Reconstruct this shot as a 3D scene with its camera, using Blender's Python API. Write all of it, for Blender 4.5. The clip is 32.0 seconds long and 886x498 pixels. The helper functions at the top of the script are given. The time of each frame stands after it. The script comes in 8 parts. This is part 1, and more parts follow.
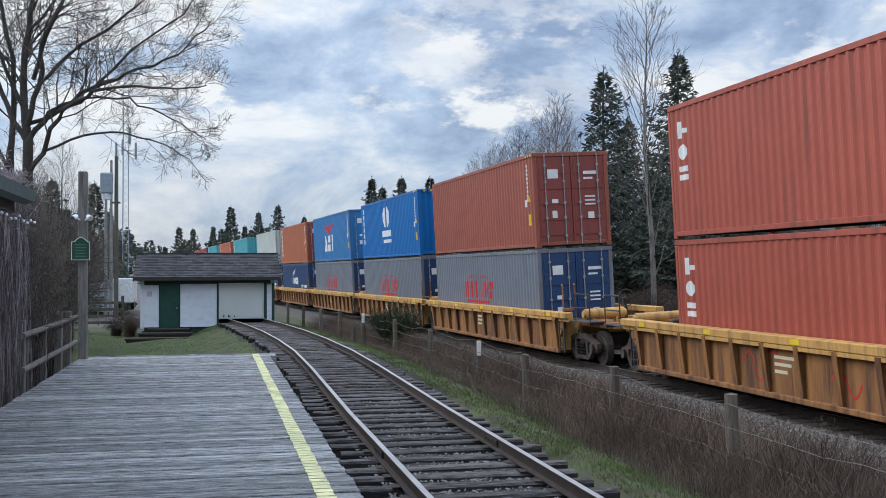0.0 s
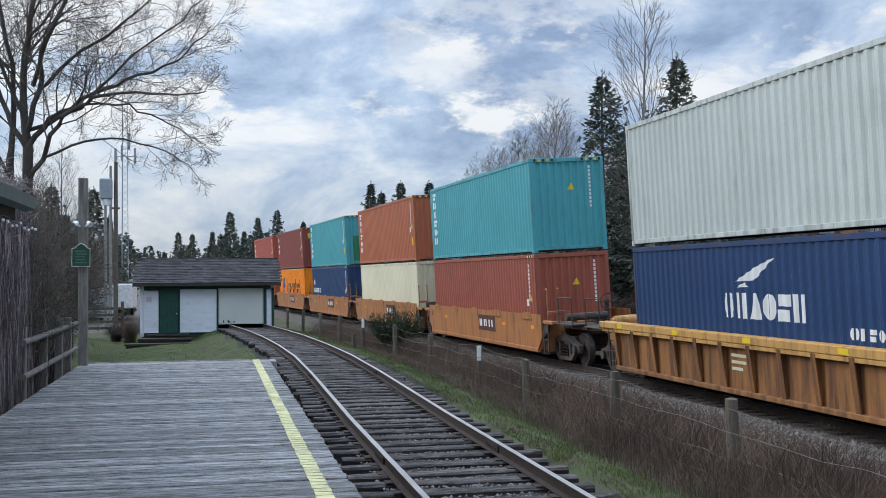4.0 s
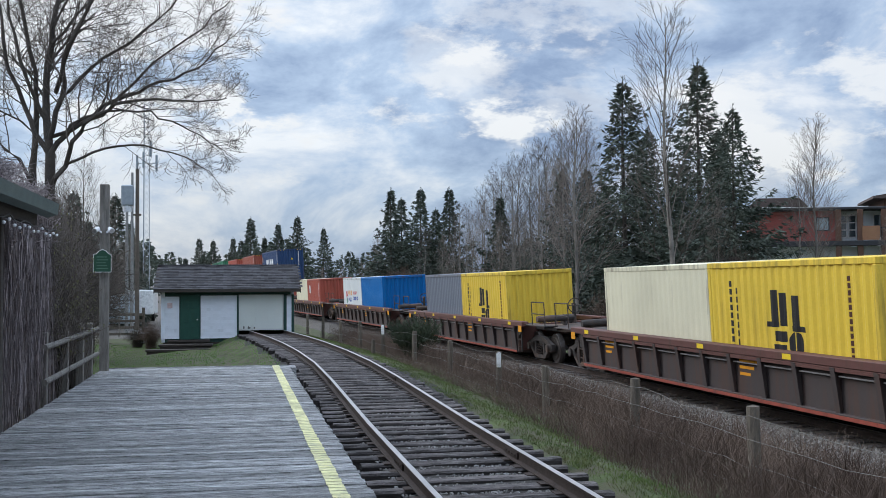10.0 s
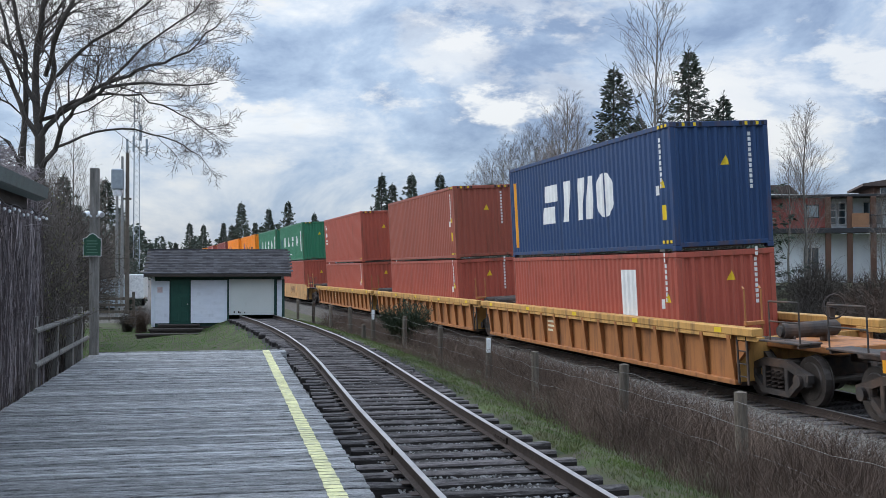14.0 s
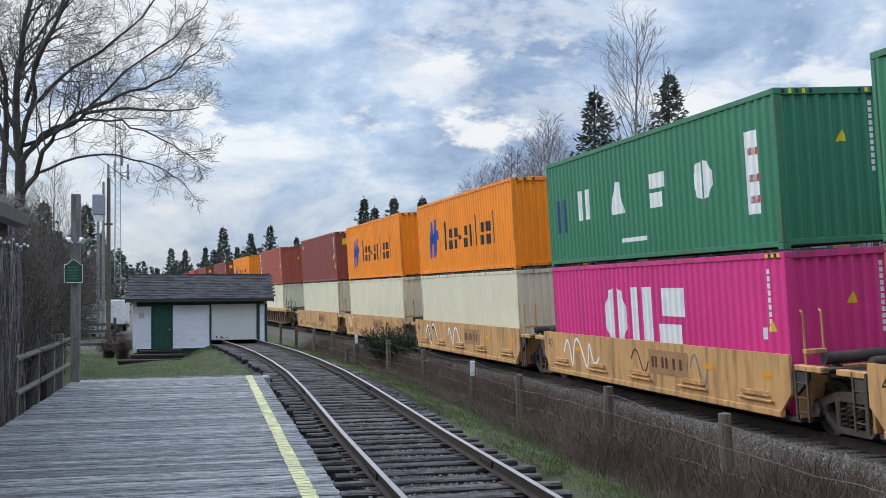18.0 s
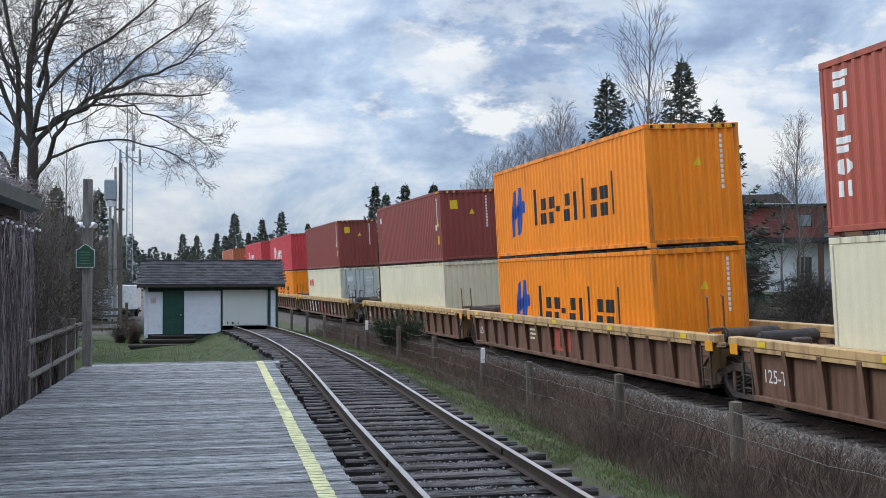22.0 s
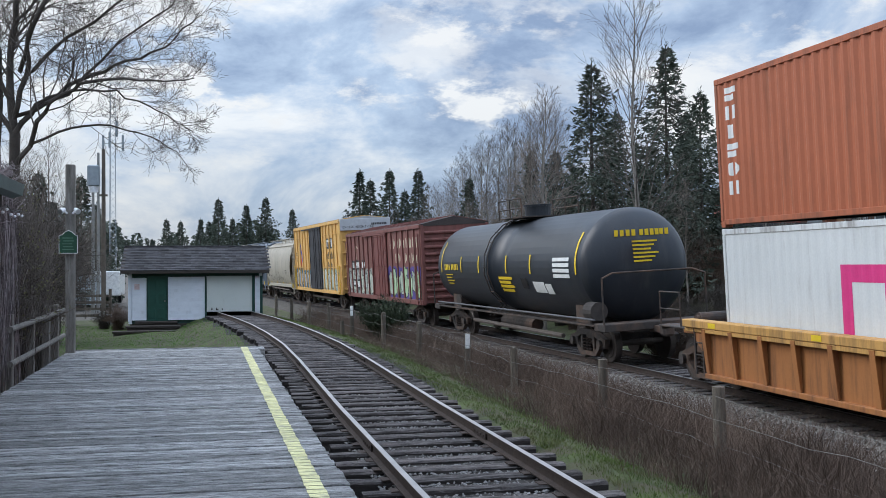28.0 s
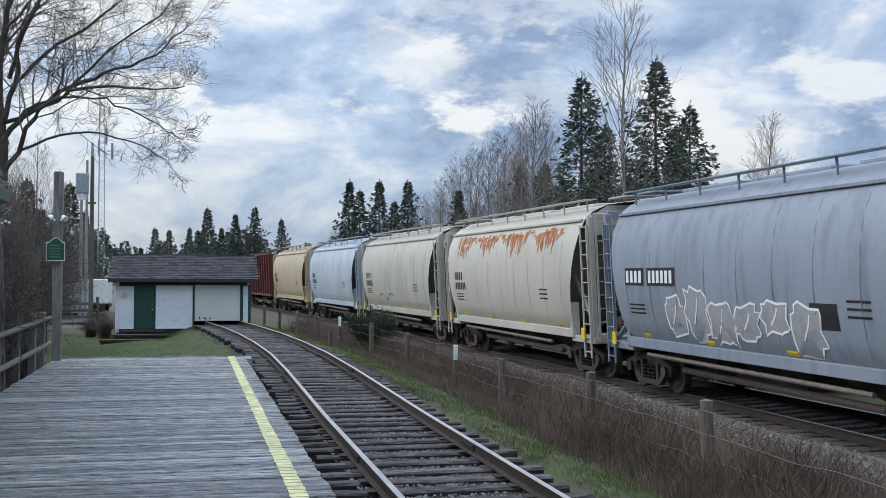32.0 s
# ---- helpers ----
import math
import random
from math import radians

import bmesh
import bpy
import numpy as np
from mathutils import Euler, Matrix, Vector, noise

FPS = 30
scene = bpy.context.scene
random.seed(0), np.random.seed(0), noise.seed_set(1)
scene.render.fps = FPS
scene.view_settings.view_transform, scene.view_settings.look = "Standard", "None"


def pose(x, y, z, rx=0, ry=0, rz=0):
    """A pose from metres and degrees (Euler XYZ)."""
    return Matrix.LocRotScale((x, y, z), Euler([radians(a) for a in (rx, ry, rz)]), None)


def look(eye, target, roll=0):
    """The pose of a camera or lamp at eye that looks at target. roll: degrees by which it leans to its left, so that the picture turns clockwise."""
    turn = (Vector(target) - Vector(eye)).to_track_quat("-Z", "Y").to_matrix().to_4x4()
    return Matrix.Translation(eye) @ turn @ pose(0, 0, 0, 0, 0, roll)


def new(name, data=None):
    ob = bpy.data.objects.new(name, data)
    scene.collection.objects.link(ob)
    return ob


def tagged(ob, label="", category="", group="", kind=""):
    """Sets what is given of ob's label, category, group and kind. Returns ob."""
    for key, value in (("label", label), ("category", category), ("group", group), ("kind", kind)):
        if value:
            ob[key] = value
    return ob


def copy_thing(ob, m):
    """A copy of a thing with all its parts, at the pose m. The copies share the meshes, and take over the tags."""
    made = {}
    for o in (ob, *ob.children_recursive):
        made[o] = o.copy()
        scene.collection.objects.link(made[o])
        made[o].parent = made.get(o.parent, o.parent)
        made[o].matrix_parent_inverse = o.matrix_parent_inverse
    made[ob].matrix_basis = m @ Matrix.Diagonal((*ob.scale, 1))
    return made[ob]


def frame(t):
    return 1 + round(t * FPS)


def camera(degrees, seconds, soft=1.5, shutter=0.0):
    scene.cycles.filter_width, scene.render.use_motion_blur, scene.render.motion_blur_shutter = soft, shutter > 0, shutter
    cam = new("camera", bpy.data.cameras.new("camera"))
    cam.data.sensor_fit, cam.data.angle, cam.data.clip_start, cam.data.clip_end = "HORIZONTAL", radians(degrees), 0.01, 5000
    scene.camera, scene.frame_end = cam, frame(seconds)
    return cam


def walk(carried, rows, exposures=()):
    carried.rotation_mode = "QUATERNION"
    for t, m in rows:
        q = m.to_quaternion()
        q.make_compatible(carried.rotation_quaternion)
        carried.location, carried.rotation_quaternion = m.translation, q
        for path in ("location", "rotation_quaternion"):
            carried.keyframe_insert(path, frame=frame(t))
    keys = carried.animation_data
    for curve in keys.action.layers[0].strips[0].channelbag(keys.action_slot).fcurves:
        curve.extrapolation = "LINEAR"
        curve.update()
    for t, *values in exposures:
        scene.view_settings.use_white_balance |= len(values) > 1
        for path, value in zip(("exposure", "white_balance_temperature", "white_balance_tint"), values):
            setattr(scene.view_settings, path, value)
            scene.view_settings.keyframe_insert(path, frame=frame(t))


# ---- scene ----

# ---------------------------------------------------------------- camera
def eye(x, y, z, yaw, pitch, roll):
    """A hand-held camera at (x, y, z), turned right by yaw, up by pitch."""
    a, b = radians(yaw), radians(pitch)
    way = Vector((math.sin(a) * math.cos(b), math.cos(a) * math.cos(b), math.sin(b)))
    return look((x, y, z), Vector((x, y, z)) + way * 10, roll)


cam = camera(44.1, 32.0, soft=0.6)
walk(cam, [
    (0, eye(0.016, 0.014, 1.635, 11.77, 1.23, -0.21)),
    (0.5, eye(0.001, 0.008, 1.646, 11.88, 1.20, -0.16)),
    (1, eye(0.001, 0.003, 1.649, 11.83, 1.19, -0.33)),
    (1.5, eye(0.001, 0.002, 1.651, 11.84, 1.20, -0.24)),
    (2, eye(0.009, 0.006, 1.645, 11.86, 1.19, -0.31)),
    (2.5, eye(0.001, -0.003, 1.649, 11.89, 1.23, -0.37)),
    (3, eye(0.001, -0.009, 1.653, 11.89, 1.34, -0.35)),
    (3.5, eye(-0.001, -0.008, 1.651, 11.89, 1.40, -0.34)),
    (5.5, eye(-0.004, -0.009, 1.658, 11.21, 1.68, -0.66)),
    (6, eye(-0.006, -0.007, 1.657, 11.04, 1.76, -0.60)),
    (6.5, eye(-0.004, -0.005, 1.659, 10.84, 1.81, -0.54)),
    (7, eye(0.003, 0.001, 1.655, 10.76, 1.77, -0.33)),
    (7.5, eye(0.009, 0.004, 1.651, 10.73, 1.72, -0.27)),
    (8, eye(0.003, 0.000, 1.649, 10.82, 1.72, -0.25)),
    (8.5, eye(-0.006, 0.002, 1.655, 10.81, 1.74, -0.42)),
    (9, eye(-0.000, -0.000, 1.650, 10.76, 1.83, -0.58)),
    (9.5, eye(0.001, 0.004, 1.650, 10.73, 1.86, -0.41)),
    (10, eye(0.008, 0.012, 1.642, 10.77, 1.82, -0.30)),
    (10.5, eye(0.009, 0.019, 1.648, 10.85, 1.62, -0.22)),
    (11, eye(0.006, 0.019, 1.652, 11.02, 1.47, -0.26)),
    (11.5, eye(0.013, 0.016, 1.652, 11.10, 1.28, -0.48)),
    (12, eye(0.009, 0.010, 1.647, 11.12, 1.16, -0.30)),
    (12.5, eye(0.006, 0.006, 1.648, 11.15, 1.09, -0.44)),
    (13, eye(0.013, 0.003, 1.644, 11.18, 1.05, -0.27)),
    (13.5, eye(0.007, -0.006, 1.647, 11.23, 1.05, -0.18)),
    (14, eye(0.010, -0.016, 1.641, 11.25, 1.06, -0.06)),
    (14.5, eye(0.006, -0.017, 1.649, 11.35, 1.02, -0.08)),
    (16.5, eye(0.012, -0.015, 1.656, 12.06, 2.08, -0.52)),
    (17, eye(0.008, -0.015, 1.655, 12.15, 2.20, -0.46)),
    (17.5, eye(0.001, -0.017, 1.654, 12.20, 2.22, -0.44)),
    (18, eye(-0.000, -0.018, 1.657, 12.17, 2.24, -0.54)),
    (18.5, eye(-0.002, -0.016, 1.654, 12.13, 2.26, -0.71)),
    (19, eye(0.010, -0.018, 1.649, 12.09, 2.22, -0.63)),
    (19.5, eye(0.001, -0.014, 1.649, 12.03, 2.07, -0.39)),
    (20, eye(0.002, -0.012, 1.654, 11.86, 1.98, -0.13)),
    (20.5, eye(-0.013, -0.010, 1.665, 11.80, 1.87, -0.29)),
    (21, eye(-0.011, -0.002, 1.659, 11.70, 1.77, -0.35)),
    (21.5, eye(-0.000, -0.001, 1.655, 11.60, 1.68, -0.39)),
    (22, eye(0.004, 0.001, 1.651, 11.59, 1.57, -0.21)),
    (22.5, eye(0.008, 0.004, 1.650, 11.63, 1.47, -0.00)),
    (23, eye(0.016, 0.013, 1.645, 11.76, 1.40, 0.17)),
    (23.5, eye(0.009, 0.016, 1.645, 11.89, 1.34, 0.12)),
    (24, eye(0.004, 0.009, 1.652, 11.96, 1.25, 0.15)),
    (24.5, eye(0.006, 0.001, 1.650, 12.00, 1.17, 0.15)),
    (25, eye(0.003, -0.001, 1.648, 12.05, 1.09, -0.11)),
    (25.5, eye(0.008, 0.001, 1.642, 12.11, 1.03, 0.11)),
    (27.5, eye(0.007, -0.000, 1.646, 12.29, 0.70, -0.24)),
    (28, eye(0.004, -0.002, 1.646, 12.39, 0.83, -0.27)),
    (28.5, eye(0.004, -0.003, 1.649, 12.50, 1.42, -0.23)),
    (29, eye(0.020, 0.007, 1.657, 12.88, 1.66, -0.03)),
    (29.5, eye(0.006, 0.007, 1.651, 12.96, 1.78, 0.18)),
    (30, eye(0.007, 0.009, 1.650, 13.01, 1.77, 0.31)),
    (30.5, eye(0.001, 0.008, 1.648, 13.01, 1.75, 0.13)),
    (31, eye(0.004, 0.008, 1.646, 12.97, 1.69, 0.24)),
    (31.5, eye(0.009, 0.014, 1.639, 12.89, 1.55, 0.09)),
    (32, eye(0.011, 0.024, 1.643, 12.96, 1.42, 0.28)),
], exposures=[(0, 0.2, 6150, 10), (32, 0.2, 6150, 10)])

# ---------------------------------------------------------------- world and sun
SUN_AZ, SUN_EL = radians(-60), radians(33)     # to the left of the way ahead, behind cloud
world = bpy.data.worlds.new("overcast_sky")
scene.world = world
world.use_nodes = True


def build_world():
    nt = world.node_tree
    nt.nodes.clear()
    N, L = nt.nodes.new, nt.links.new
    out, bg = N("ShaderNodeOutputWorld"), N("ShaderNodeBackground")
    sky = N("ShaderNodeTexSky")
    sky.sky_type, sky.sun_disc = "NISHITA", False
    sky.sun_elevation, sky.sun_rotation = SUN_EL, SUN_AZ
    skyc = N("ShaderNodeVectorMath"); skyc.operation = "SCALE"; skyc.inputs["Scale"].default_value = 0.10
    L(sky.outputs[0], skyc.inputs[0])
    co = N("ShaderNodeTexCoord")
    sep = N("ShaderNodeSeparateXYZ"); L(co.outputs["Generated"], sep.inputs[0])
    # banks of cloud, a little flattened
    mp = N("ShaderNodeMapping"); mp.inputs["Location"].default_value = (3.1, 0.4, 0.75); mp.inputs["Scale"].default_value = (1.0, 1.0, 2.3)
    L(co.outputs["Generated"], mp.inputs[0])
    n1 = N("ShaderNodeTexNoise"); n1.inputs["Scale"].default_value = 4.6; n1.inputs["Detail"].default_value = 11; n1.inputs["Roughness"].default_value = 0.61
    n1.inputs["Distortion"].default_value = 0.35
    L(mp.outputs[0], n1.inputs["Vector"])
    n2 = N("ShaderNodeTexNoise"); n2.inputs["Scale"].default_value = 1.9; n2.inputs["Detail"].default_value = 4
    L(mp.outputs[0], n2.inputs["Vector"])
    r1 = N("ShaderNodeValToRGB"); r1.color_ramp.elements[0].position = 0.38; r1.color_ramp.elements[1].position = 0.63
    r1.color_ramp.elements[0].color = (0.31, 0.40, 0.57, 1); r1.color_ramp.elements[1].color = (1.0, 1.0, 0.99, 1)
    m = r1.color_ramp.elements.new(0.49); m.color = (0.52, 0.63, 0.79, 1)
    L(n1.outputs[0], r1.inputs[0])
    r2 = N("ShaderNodeValToRGB"); r2.color_ramp.elements[0].position = 0.35; r2.color_ramp.elements[1].position = 0.7
    r2.color_ramp.elements[0].color = (0.86, 0.88, 0.92, 1); r2.color_ramp.elements[1].color = (1.1, 1.1, 1.08, 1)
    L(n2.outputs[0], r2.inputs[0])
    mul = N("ShaderNodeMix"); mul.data_type = "RGBA"; mul.blend_type = "MULTIPLY"; mul.inputs[0].default_value = 1.0
    L(r1.outputs[0], mul.inputs[6]); L(r2.outputs[0], mul.inputs[7])
    # breaks of bright cloud low ahead: azimuth, elevation, half widths (degrees), strength
    az = N("ShaderNodeMath"); az.operation = "ARCTAN2"; L(sep.outputs[0], az.inputs[0]); L(sep.outputs[1], az.inputs[1])
    el = N("ShaderNodeMath"); el.operation = "ARCSINE"; L(sep.outputs[2], el.inputs[0])
    n3 = N("ShaderNodeTexNoise"); n3.inputs["Scale"].default_value = 8; n3.inputs["Detail"].default_value = 9; n3.inputs["Roughness"].default_value = 0.62
    L(mp.outputs[0], n3.inputs["Vector"])

    def math_(op, x, y):
        q = N("ShaderNodeMath"); q.operation = op
        for i, v in enumerate((x, y)):
            if isinstance(v, (int, float)):
                q.inputs[i].default_value = v
            else:
                L(v, q.inputs[i])
        return q.outputs[0]
    jag = math_("MULTIPLY", math_("SUBTRACT", n3.outputs[0], 0.47), 11.0)
    total = None
    for a0, e0, wa, we, k in ((7.2, 8.3, 5.0, 1.3, 0.85), (14.2, 8.6, 2.6, 1.0, 0.75), (31.0, 9.2, 6.5, 3.4, 0.85), (17.0, 13.6, 6.0, 2.0, 0.42), (-6.5, 13.5, 9.0, 5.5, 0.95), (-6.0, 7.0, 7.0, 4.0, 0.6), (11.0, 12.0, 3.6, 1.5, 0.35), (17.0, 10.5, 6.0, 3.0, 0.40), (24.0, 5.5, 5.0, 2.0, 0.45)):
        u = math_("DIVIDE", math_("SUBTRACT", az.outputs[0], radians(a0)), radians(wa))
        v = math_("DIVIDE", math_("SUBTRACT", el.outputs[0], radians(e0)), radians(we))
        r = math_("ADD", math_("ADD", math_("MULTIPLY", u, u), math_("MULTIPLY", v, v)), jag)
        f = N("ShaderNodeMapRange"); f.interpolation_type = "SMOOTHSTEP"
        f.inputs[1].default_value, f.inputs[2].default_value, f.inputs[3].default_value, f.inputs[4].default_value = 0.1, 1.3, k, 0.0
        L(r, f.inputs[0])
        total = f.outputs[0] if total is None else math_("ADD", total, f.outputs[0])
    # overcast: brighter overhead than at the horizon
    gl = N("ShaderNodeMapRange"); gl.interpolation_type = "SMOOTHSTEP"
    gl.inputs[1].default_value, gl.inputs[2].default_value, gl.inputs[3].default_value, gl.inputs[4].default_value = 0.22, 1.0, 0.92, 2.9
    L(sep.outputs[2], gl.inputs[0])
    brk = N("ShaderNodeMix"); brk.data_type = "RGBA"; brk.inputs[7].default_value = (1.0, 0.985, 0.95, 1)
    L(total, brk.inputs[0]); L(mul.outputs[2], brk.inputs[6])
    glm = N("ShaderNodeVectorMath"); glm.operation = "SCALE"
    low = N("ShaderNodeMapRange"); low.interpolation_type = "SMOOTHSTEP"
    low.inputs[1].default_value, low.inputs[2].default_value, low.inputs[3].default_value, low.inputs[4].default_value = 0.0, 0.17, 0.76, 1.0
    L(sep.outputs[2], low.inputs[0])
    L(brk.outputs[2], glm.inputs[0]); L(math_("MULTIPLY", gl.outputs[0], low.outputs[0]), glm.inputs["Scale"])
    mix = N("ShaderNodeMix"); mix.data_type = "RGBA"; mix.inputs[0].default_value = 0.86
    L(skyc.outputs[0], mix.inputs[6]); L(glm.outputs[0], mix.inputs[7])
    L(mix.outputs[2], bg.inputs[0])
    bg.inputs[1].default_value = 0.95
    L(bg.outputs[0], out.inputs[0])


build_world()
sun = new("sun", bpy.data.lights.new("sun", "SUN"))
sun.data.energy, sun.data.angle, sun.data.color = 1.8, radians(40), (1.0, 0.98, 0.95)
sun.matrix_world = look((math.sin(SUN_AZ) * 50, math.cos(SUN_AZ) * 50, math.tan(SUN_EL) * 50), (0, 0, 0))


# ---------------------------------------------------------------- materials
MATS = {}


def mat(name, color, rough=0.7, metal=0.0, vary=0.25, scale=6.0, fine=60.0, bump=0.25, dirt=None, dirt_amount=0.4, stretch=(1, 1, 1), rnd=0.0, spec=0.35, dirt_scale=1.2, streak=0.0):
    """A surface with broad and fine variation, dirt blotches and relief, in object space."""
    if name in MATS:
        return MATS[name]
    m = bpy.data.materials.new(name)
    m.use_nodes = True
    nt = m.node_tree
    N, L = nt.nodes.new, nt.links.new
    b = nt.nodes["Principled BSDF"]
    b.inputs["Roughness"].default_value, b.inputs["Metallic"].default_value = rough, metal
    b.inputs["Specular IOR Level"].default_value = spec
    co, mp = N("ShaderNodeTexCoord"), N("ShaderNodeMapping")
    mp.inputs["Scale"].default_value = stretch
    info = N("ShaderNodeObjectInfo")
    L(co.outputs["Object"], mp.inputs[0])
    shift = N("ShaderNodeMath"); shift.operation = "MULTIPLY"; shift.inputs[1].default_value = 37.0
    L(info.outputs["Random"], shift.inputs[0]); L(shift.outputs[0], mp.inputs["Location"])
    n1, n2 = N("ShaderNodeTexNoise"), N("ShaderNodeTexNoise")
    n1.inputs["Scale"].default_value, n1.inputs["Detail"].default_value = scale, 5
    n2.inputs["Scale"].default_value, n2.inputs["Detail"].default_value = fine, 4
    L(mp.outputs[0], n1.inputs["Vector"]); L(mp.outputs[0], n2.inputs["Vector"])
    add = N("ShaderNodeMath"); add.operation = "ADD"; L(n1.outputs[0], add.inputs[0])
    half = N("ShaderNodeMath"); half.operation = "MULTIPLY"; half.inputs[1].default_value = 0.6; L(n2.outputs[0], half.inputs[0])
    L(half.outputs[0], add.inputs[1])
    rng = N("ShaderNodeMapRange"); rng.inputs[1].default_value, rng.inputs[2].default_value = 0.5, 1.1
    rng.inputs[3].default_value, rng.inputs[4].default_value = 1 - vary, 1 + vary
    L(add.outputs[0], rng.inputs[0])
    val = rng.outputs[0]
    if rnd:
        rr = N("ShaderNodeMapRange"); rr.inputs[3].default_value, rr.inputs[4].default_value = 1 - rnd, 1 + rnd
        L(info.outputs["Random"], rr.inputs[0])
        mm = N("ShaderNodeMath"); mm.operation = "MULTIPLY"; L(val, mm.inputs[0]); L(rr.outputs[0], mm.inputs[1]); val = mm.outputs[0]
    col = N("ShaderNodeVectorMath"); col.operation = "SCALE"; col.inputs[0].default_value = color[:3]
    L(val, col.inputs["Scale"])
    c = col.outputs[0]
    if dirt:
        n3 = N("ShaderNodeTexNoise"); n3.inputs["Scale"].default_value, n3.inputs["Detail"].default_value = dirt_scale, 8
        n3.inputs["Roughness"].default_value = 0.65
        if streak:
            mp2 = N("ShaderNodeMapping"); mp2.inputs["Scale"].default_value = (streak, streak, 0.35)
            L(co.outputs["Object"], mp2.inputs[0]); L(shift.outputs[0], mp2.inputs["Location"]); L(mp2.outputs[0], n3.inputs["Vector"])
        else:
            L(mp.outputs[0], n3.inputs["Vector"])
        rp = N("ShaderNodeMapRange"); rp.inputs[1].default_value, rp.inputs[2].default_value = 0.60 - 0.32 * dirt_amount, 0.84 - 0.32 * dirt_amount
        rp.inputs[4].default_value = min(1.0, 0.35 + dirt_amount)
        L(n3.outputs[0], rp.inputs[0])
        mx = N("ShaderNodeMix"); mx.data_type = "RGBA"; mx.inputs[7].default_value = (*dirt, 1)
        L(rp.outputs[0], mx.inputs[0]); L(c, mx.inputs[6]); c = mx.outputs[2]
    L(c, b.inputs["Base Color"])
    if bump:
        bp = N("ShaderNodeBump"); bp.inputs["Strength"].default_value = bump; bp.inputs["Distance"].default_value = 0.02
        L(add.outputs[0], bp.inputs["Height"]); L(bp.outputs[0], b.inputs["Normal"])
    MATS[name] = m
    return m


def paint(name, color, dirt=(0.12, 0.06, 0.035), amount=0.15, rough=0.5):
    """Weathered painted steel: faded in patches, rusty streaks running down."""
    return mat(name, color, rough, 0, 0.10, 0.7, 25, 0.06, dirt, amount, dirt_scale=1.5, streak=3.0)


# ---------------------------------------------------------------- mesh helpers
def mesh_of(name, bm, material):
    me = bpy.data.meshes.new(name)
    bm.to_mesh(me)
    bm.free()
    for m in material if isinstance(material, (list, tuple)) else (material,):
        me.materials.append(m)
    return me


def part(name, bm, material, parent, label="", at=None):
    """Links a bmesh, or a ready mesh, as one mesh object under a thing or a part."""
    me = bm if isinstance(bm, bpy.types.Mesh) else mesh_of(name, bm, material)
    ob = new(name, me)
    ob.parent = parent
    if at is not None:
        ob.matrix_basis = at
    if label:
        ob["label"] = label
    return ob


def thing(name, label, category, group="", kind="", at=None):
    ob = tagged(new(name), label, category, group, kind)
    ob.empty_display_size = 0.2
    if at is not None:
        ob.matrix_basis = at
    return ob


def box(bm, x0, x1, y0, y1, z0, z1, bevel=0.0, m=None):
    g = bmesh.ops.create_cube(bm, size=1, matrix=Matrix.Translation(((x0 + x1) / 2, (y0 + y1) / 2, (z0 + z1) / 2)) @ Matrix.Diagonal((abs(x1 - x0), abs(y1 - y0), abs(z1 - z0), 1)))
    if bevel:
        es = list({e for v in g["verts"] for e in v.link_edges})
        g = bmesh.ops.bevel(bm, geom=es, offset=bevel, segments=1, affect="EDGES")
    if m is not None:
        bmesh.ops.transform(bm, matrix=m, verts=g["verts"])
    return g["verts"]


def one_box(x0, x1, y0, y1, z0, z1, bevel=0.0):
    bm = bmesh.new()
    box(bm, x0, x1, y0, y1, z0, z1, bevel)
    return bm


def rod(bm, a, b, r, r2=None, seg=8):
    a, b = Vector(a), Vector(b)
    d = b - a
    m = Matrix.Translation((a + b) / 2) @ d.to_track_quat("Z", "Y").to_matrix().to_4x4()
    return bmesh.ops.create_cone(bm, cap_ends=True, segments=seg, radius1=r, radius2=r if r2 is None else r2, depth=d.length, matrix=m)["verts"]


def prism(bm, pts, axis, lo, hi):
    """A flat outline of (u, v) pushed along an axis: 'x' takes (y, z), 'y' takes (x, z)."""
    put = (lambda u, v, w: (w, u, v)) if axis == "x" else (lambda u, v, w: (u, w, v)) if axis == "y" else (lambda u, v, w: (u, v, w))
    a = [bm.verts.new(put(u, v, lo)) for u, v in pts]
    b = [bm.verts.new(put(u, v, hi)) for u, v in pts]
    n = len(pts)
    fs = [bm.faces.new(a[::-1]), bm.faces.new(b)]
    for i in range(n):
        fs.append(bm.faces.new((a[i], a[(i + 1) % n], b[(i + 1) % n], b[i])))
    bmesh.ops.recalc_face_normals(bm, faces=fs)


def raw(name, verts, faces, material):
    me = bpy.data.meshes.new(name)
    me.from_pydata(verts, [], faces)
    me.materials.append(material)
    return me


# ---------------------------------------------------------------- plan: the two tracks and the ground
RAIL_Z, CANT = -0.843, 0.0519


def table():
    s = np.arange(-800.0, 501.0, 1.0)
    c = np.clip(s, -140, 14)
    th = 0.03378 - 0.00203964 * c - 0.0000349157 * c ** 2 - 3.25790e-7 * c ** 3 - 1.17903e-9 * c ** 4
    x, y = np.concatenate([[0], np.cumsum(np.sin((th[1:] + th[:-1]) / 2))]), np.concatenate([[0], np.cumsum(-np.cos((th[1:] + th[:-1]) / 2))])
    k = 800
    return s, x - x[k] + 11.18, y - y[k] + 25.0, th


LINE_S, LINE_X, LINE_Y, LINE_T = table()


def on_line(s):
    return np.interp(s, LINE_S, LINE_X), np.interp(s, LINE_S, LINE_Y)


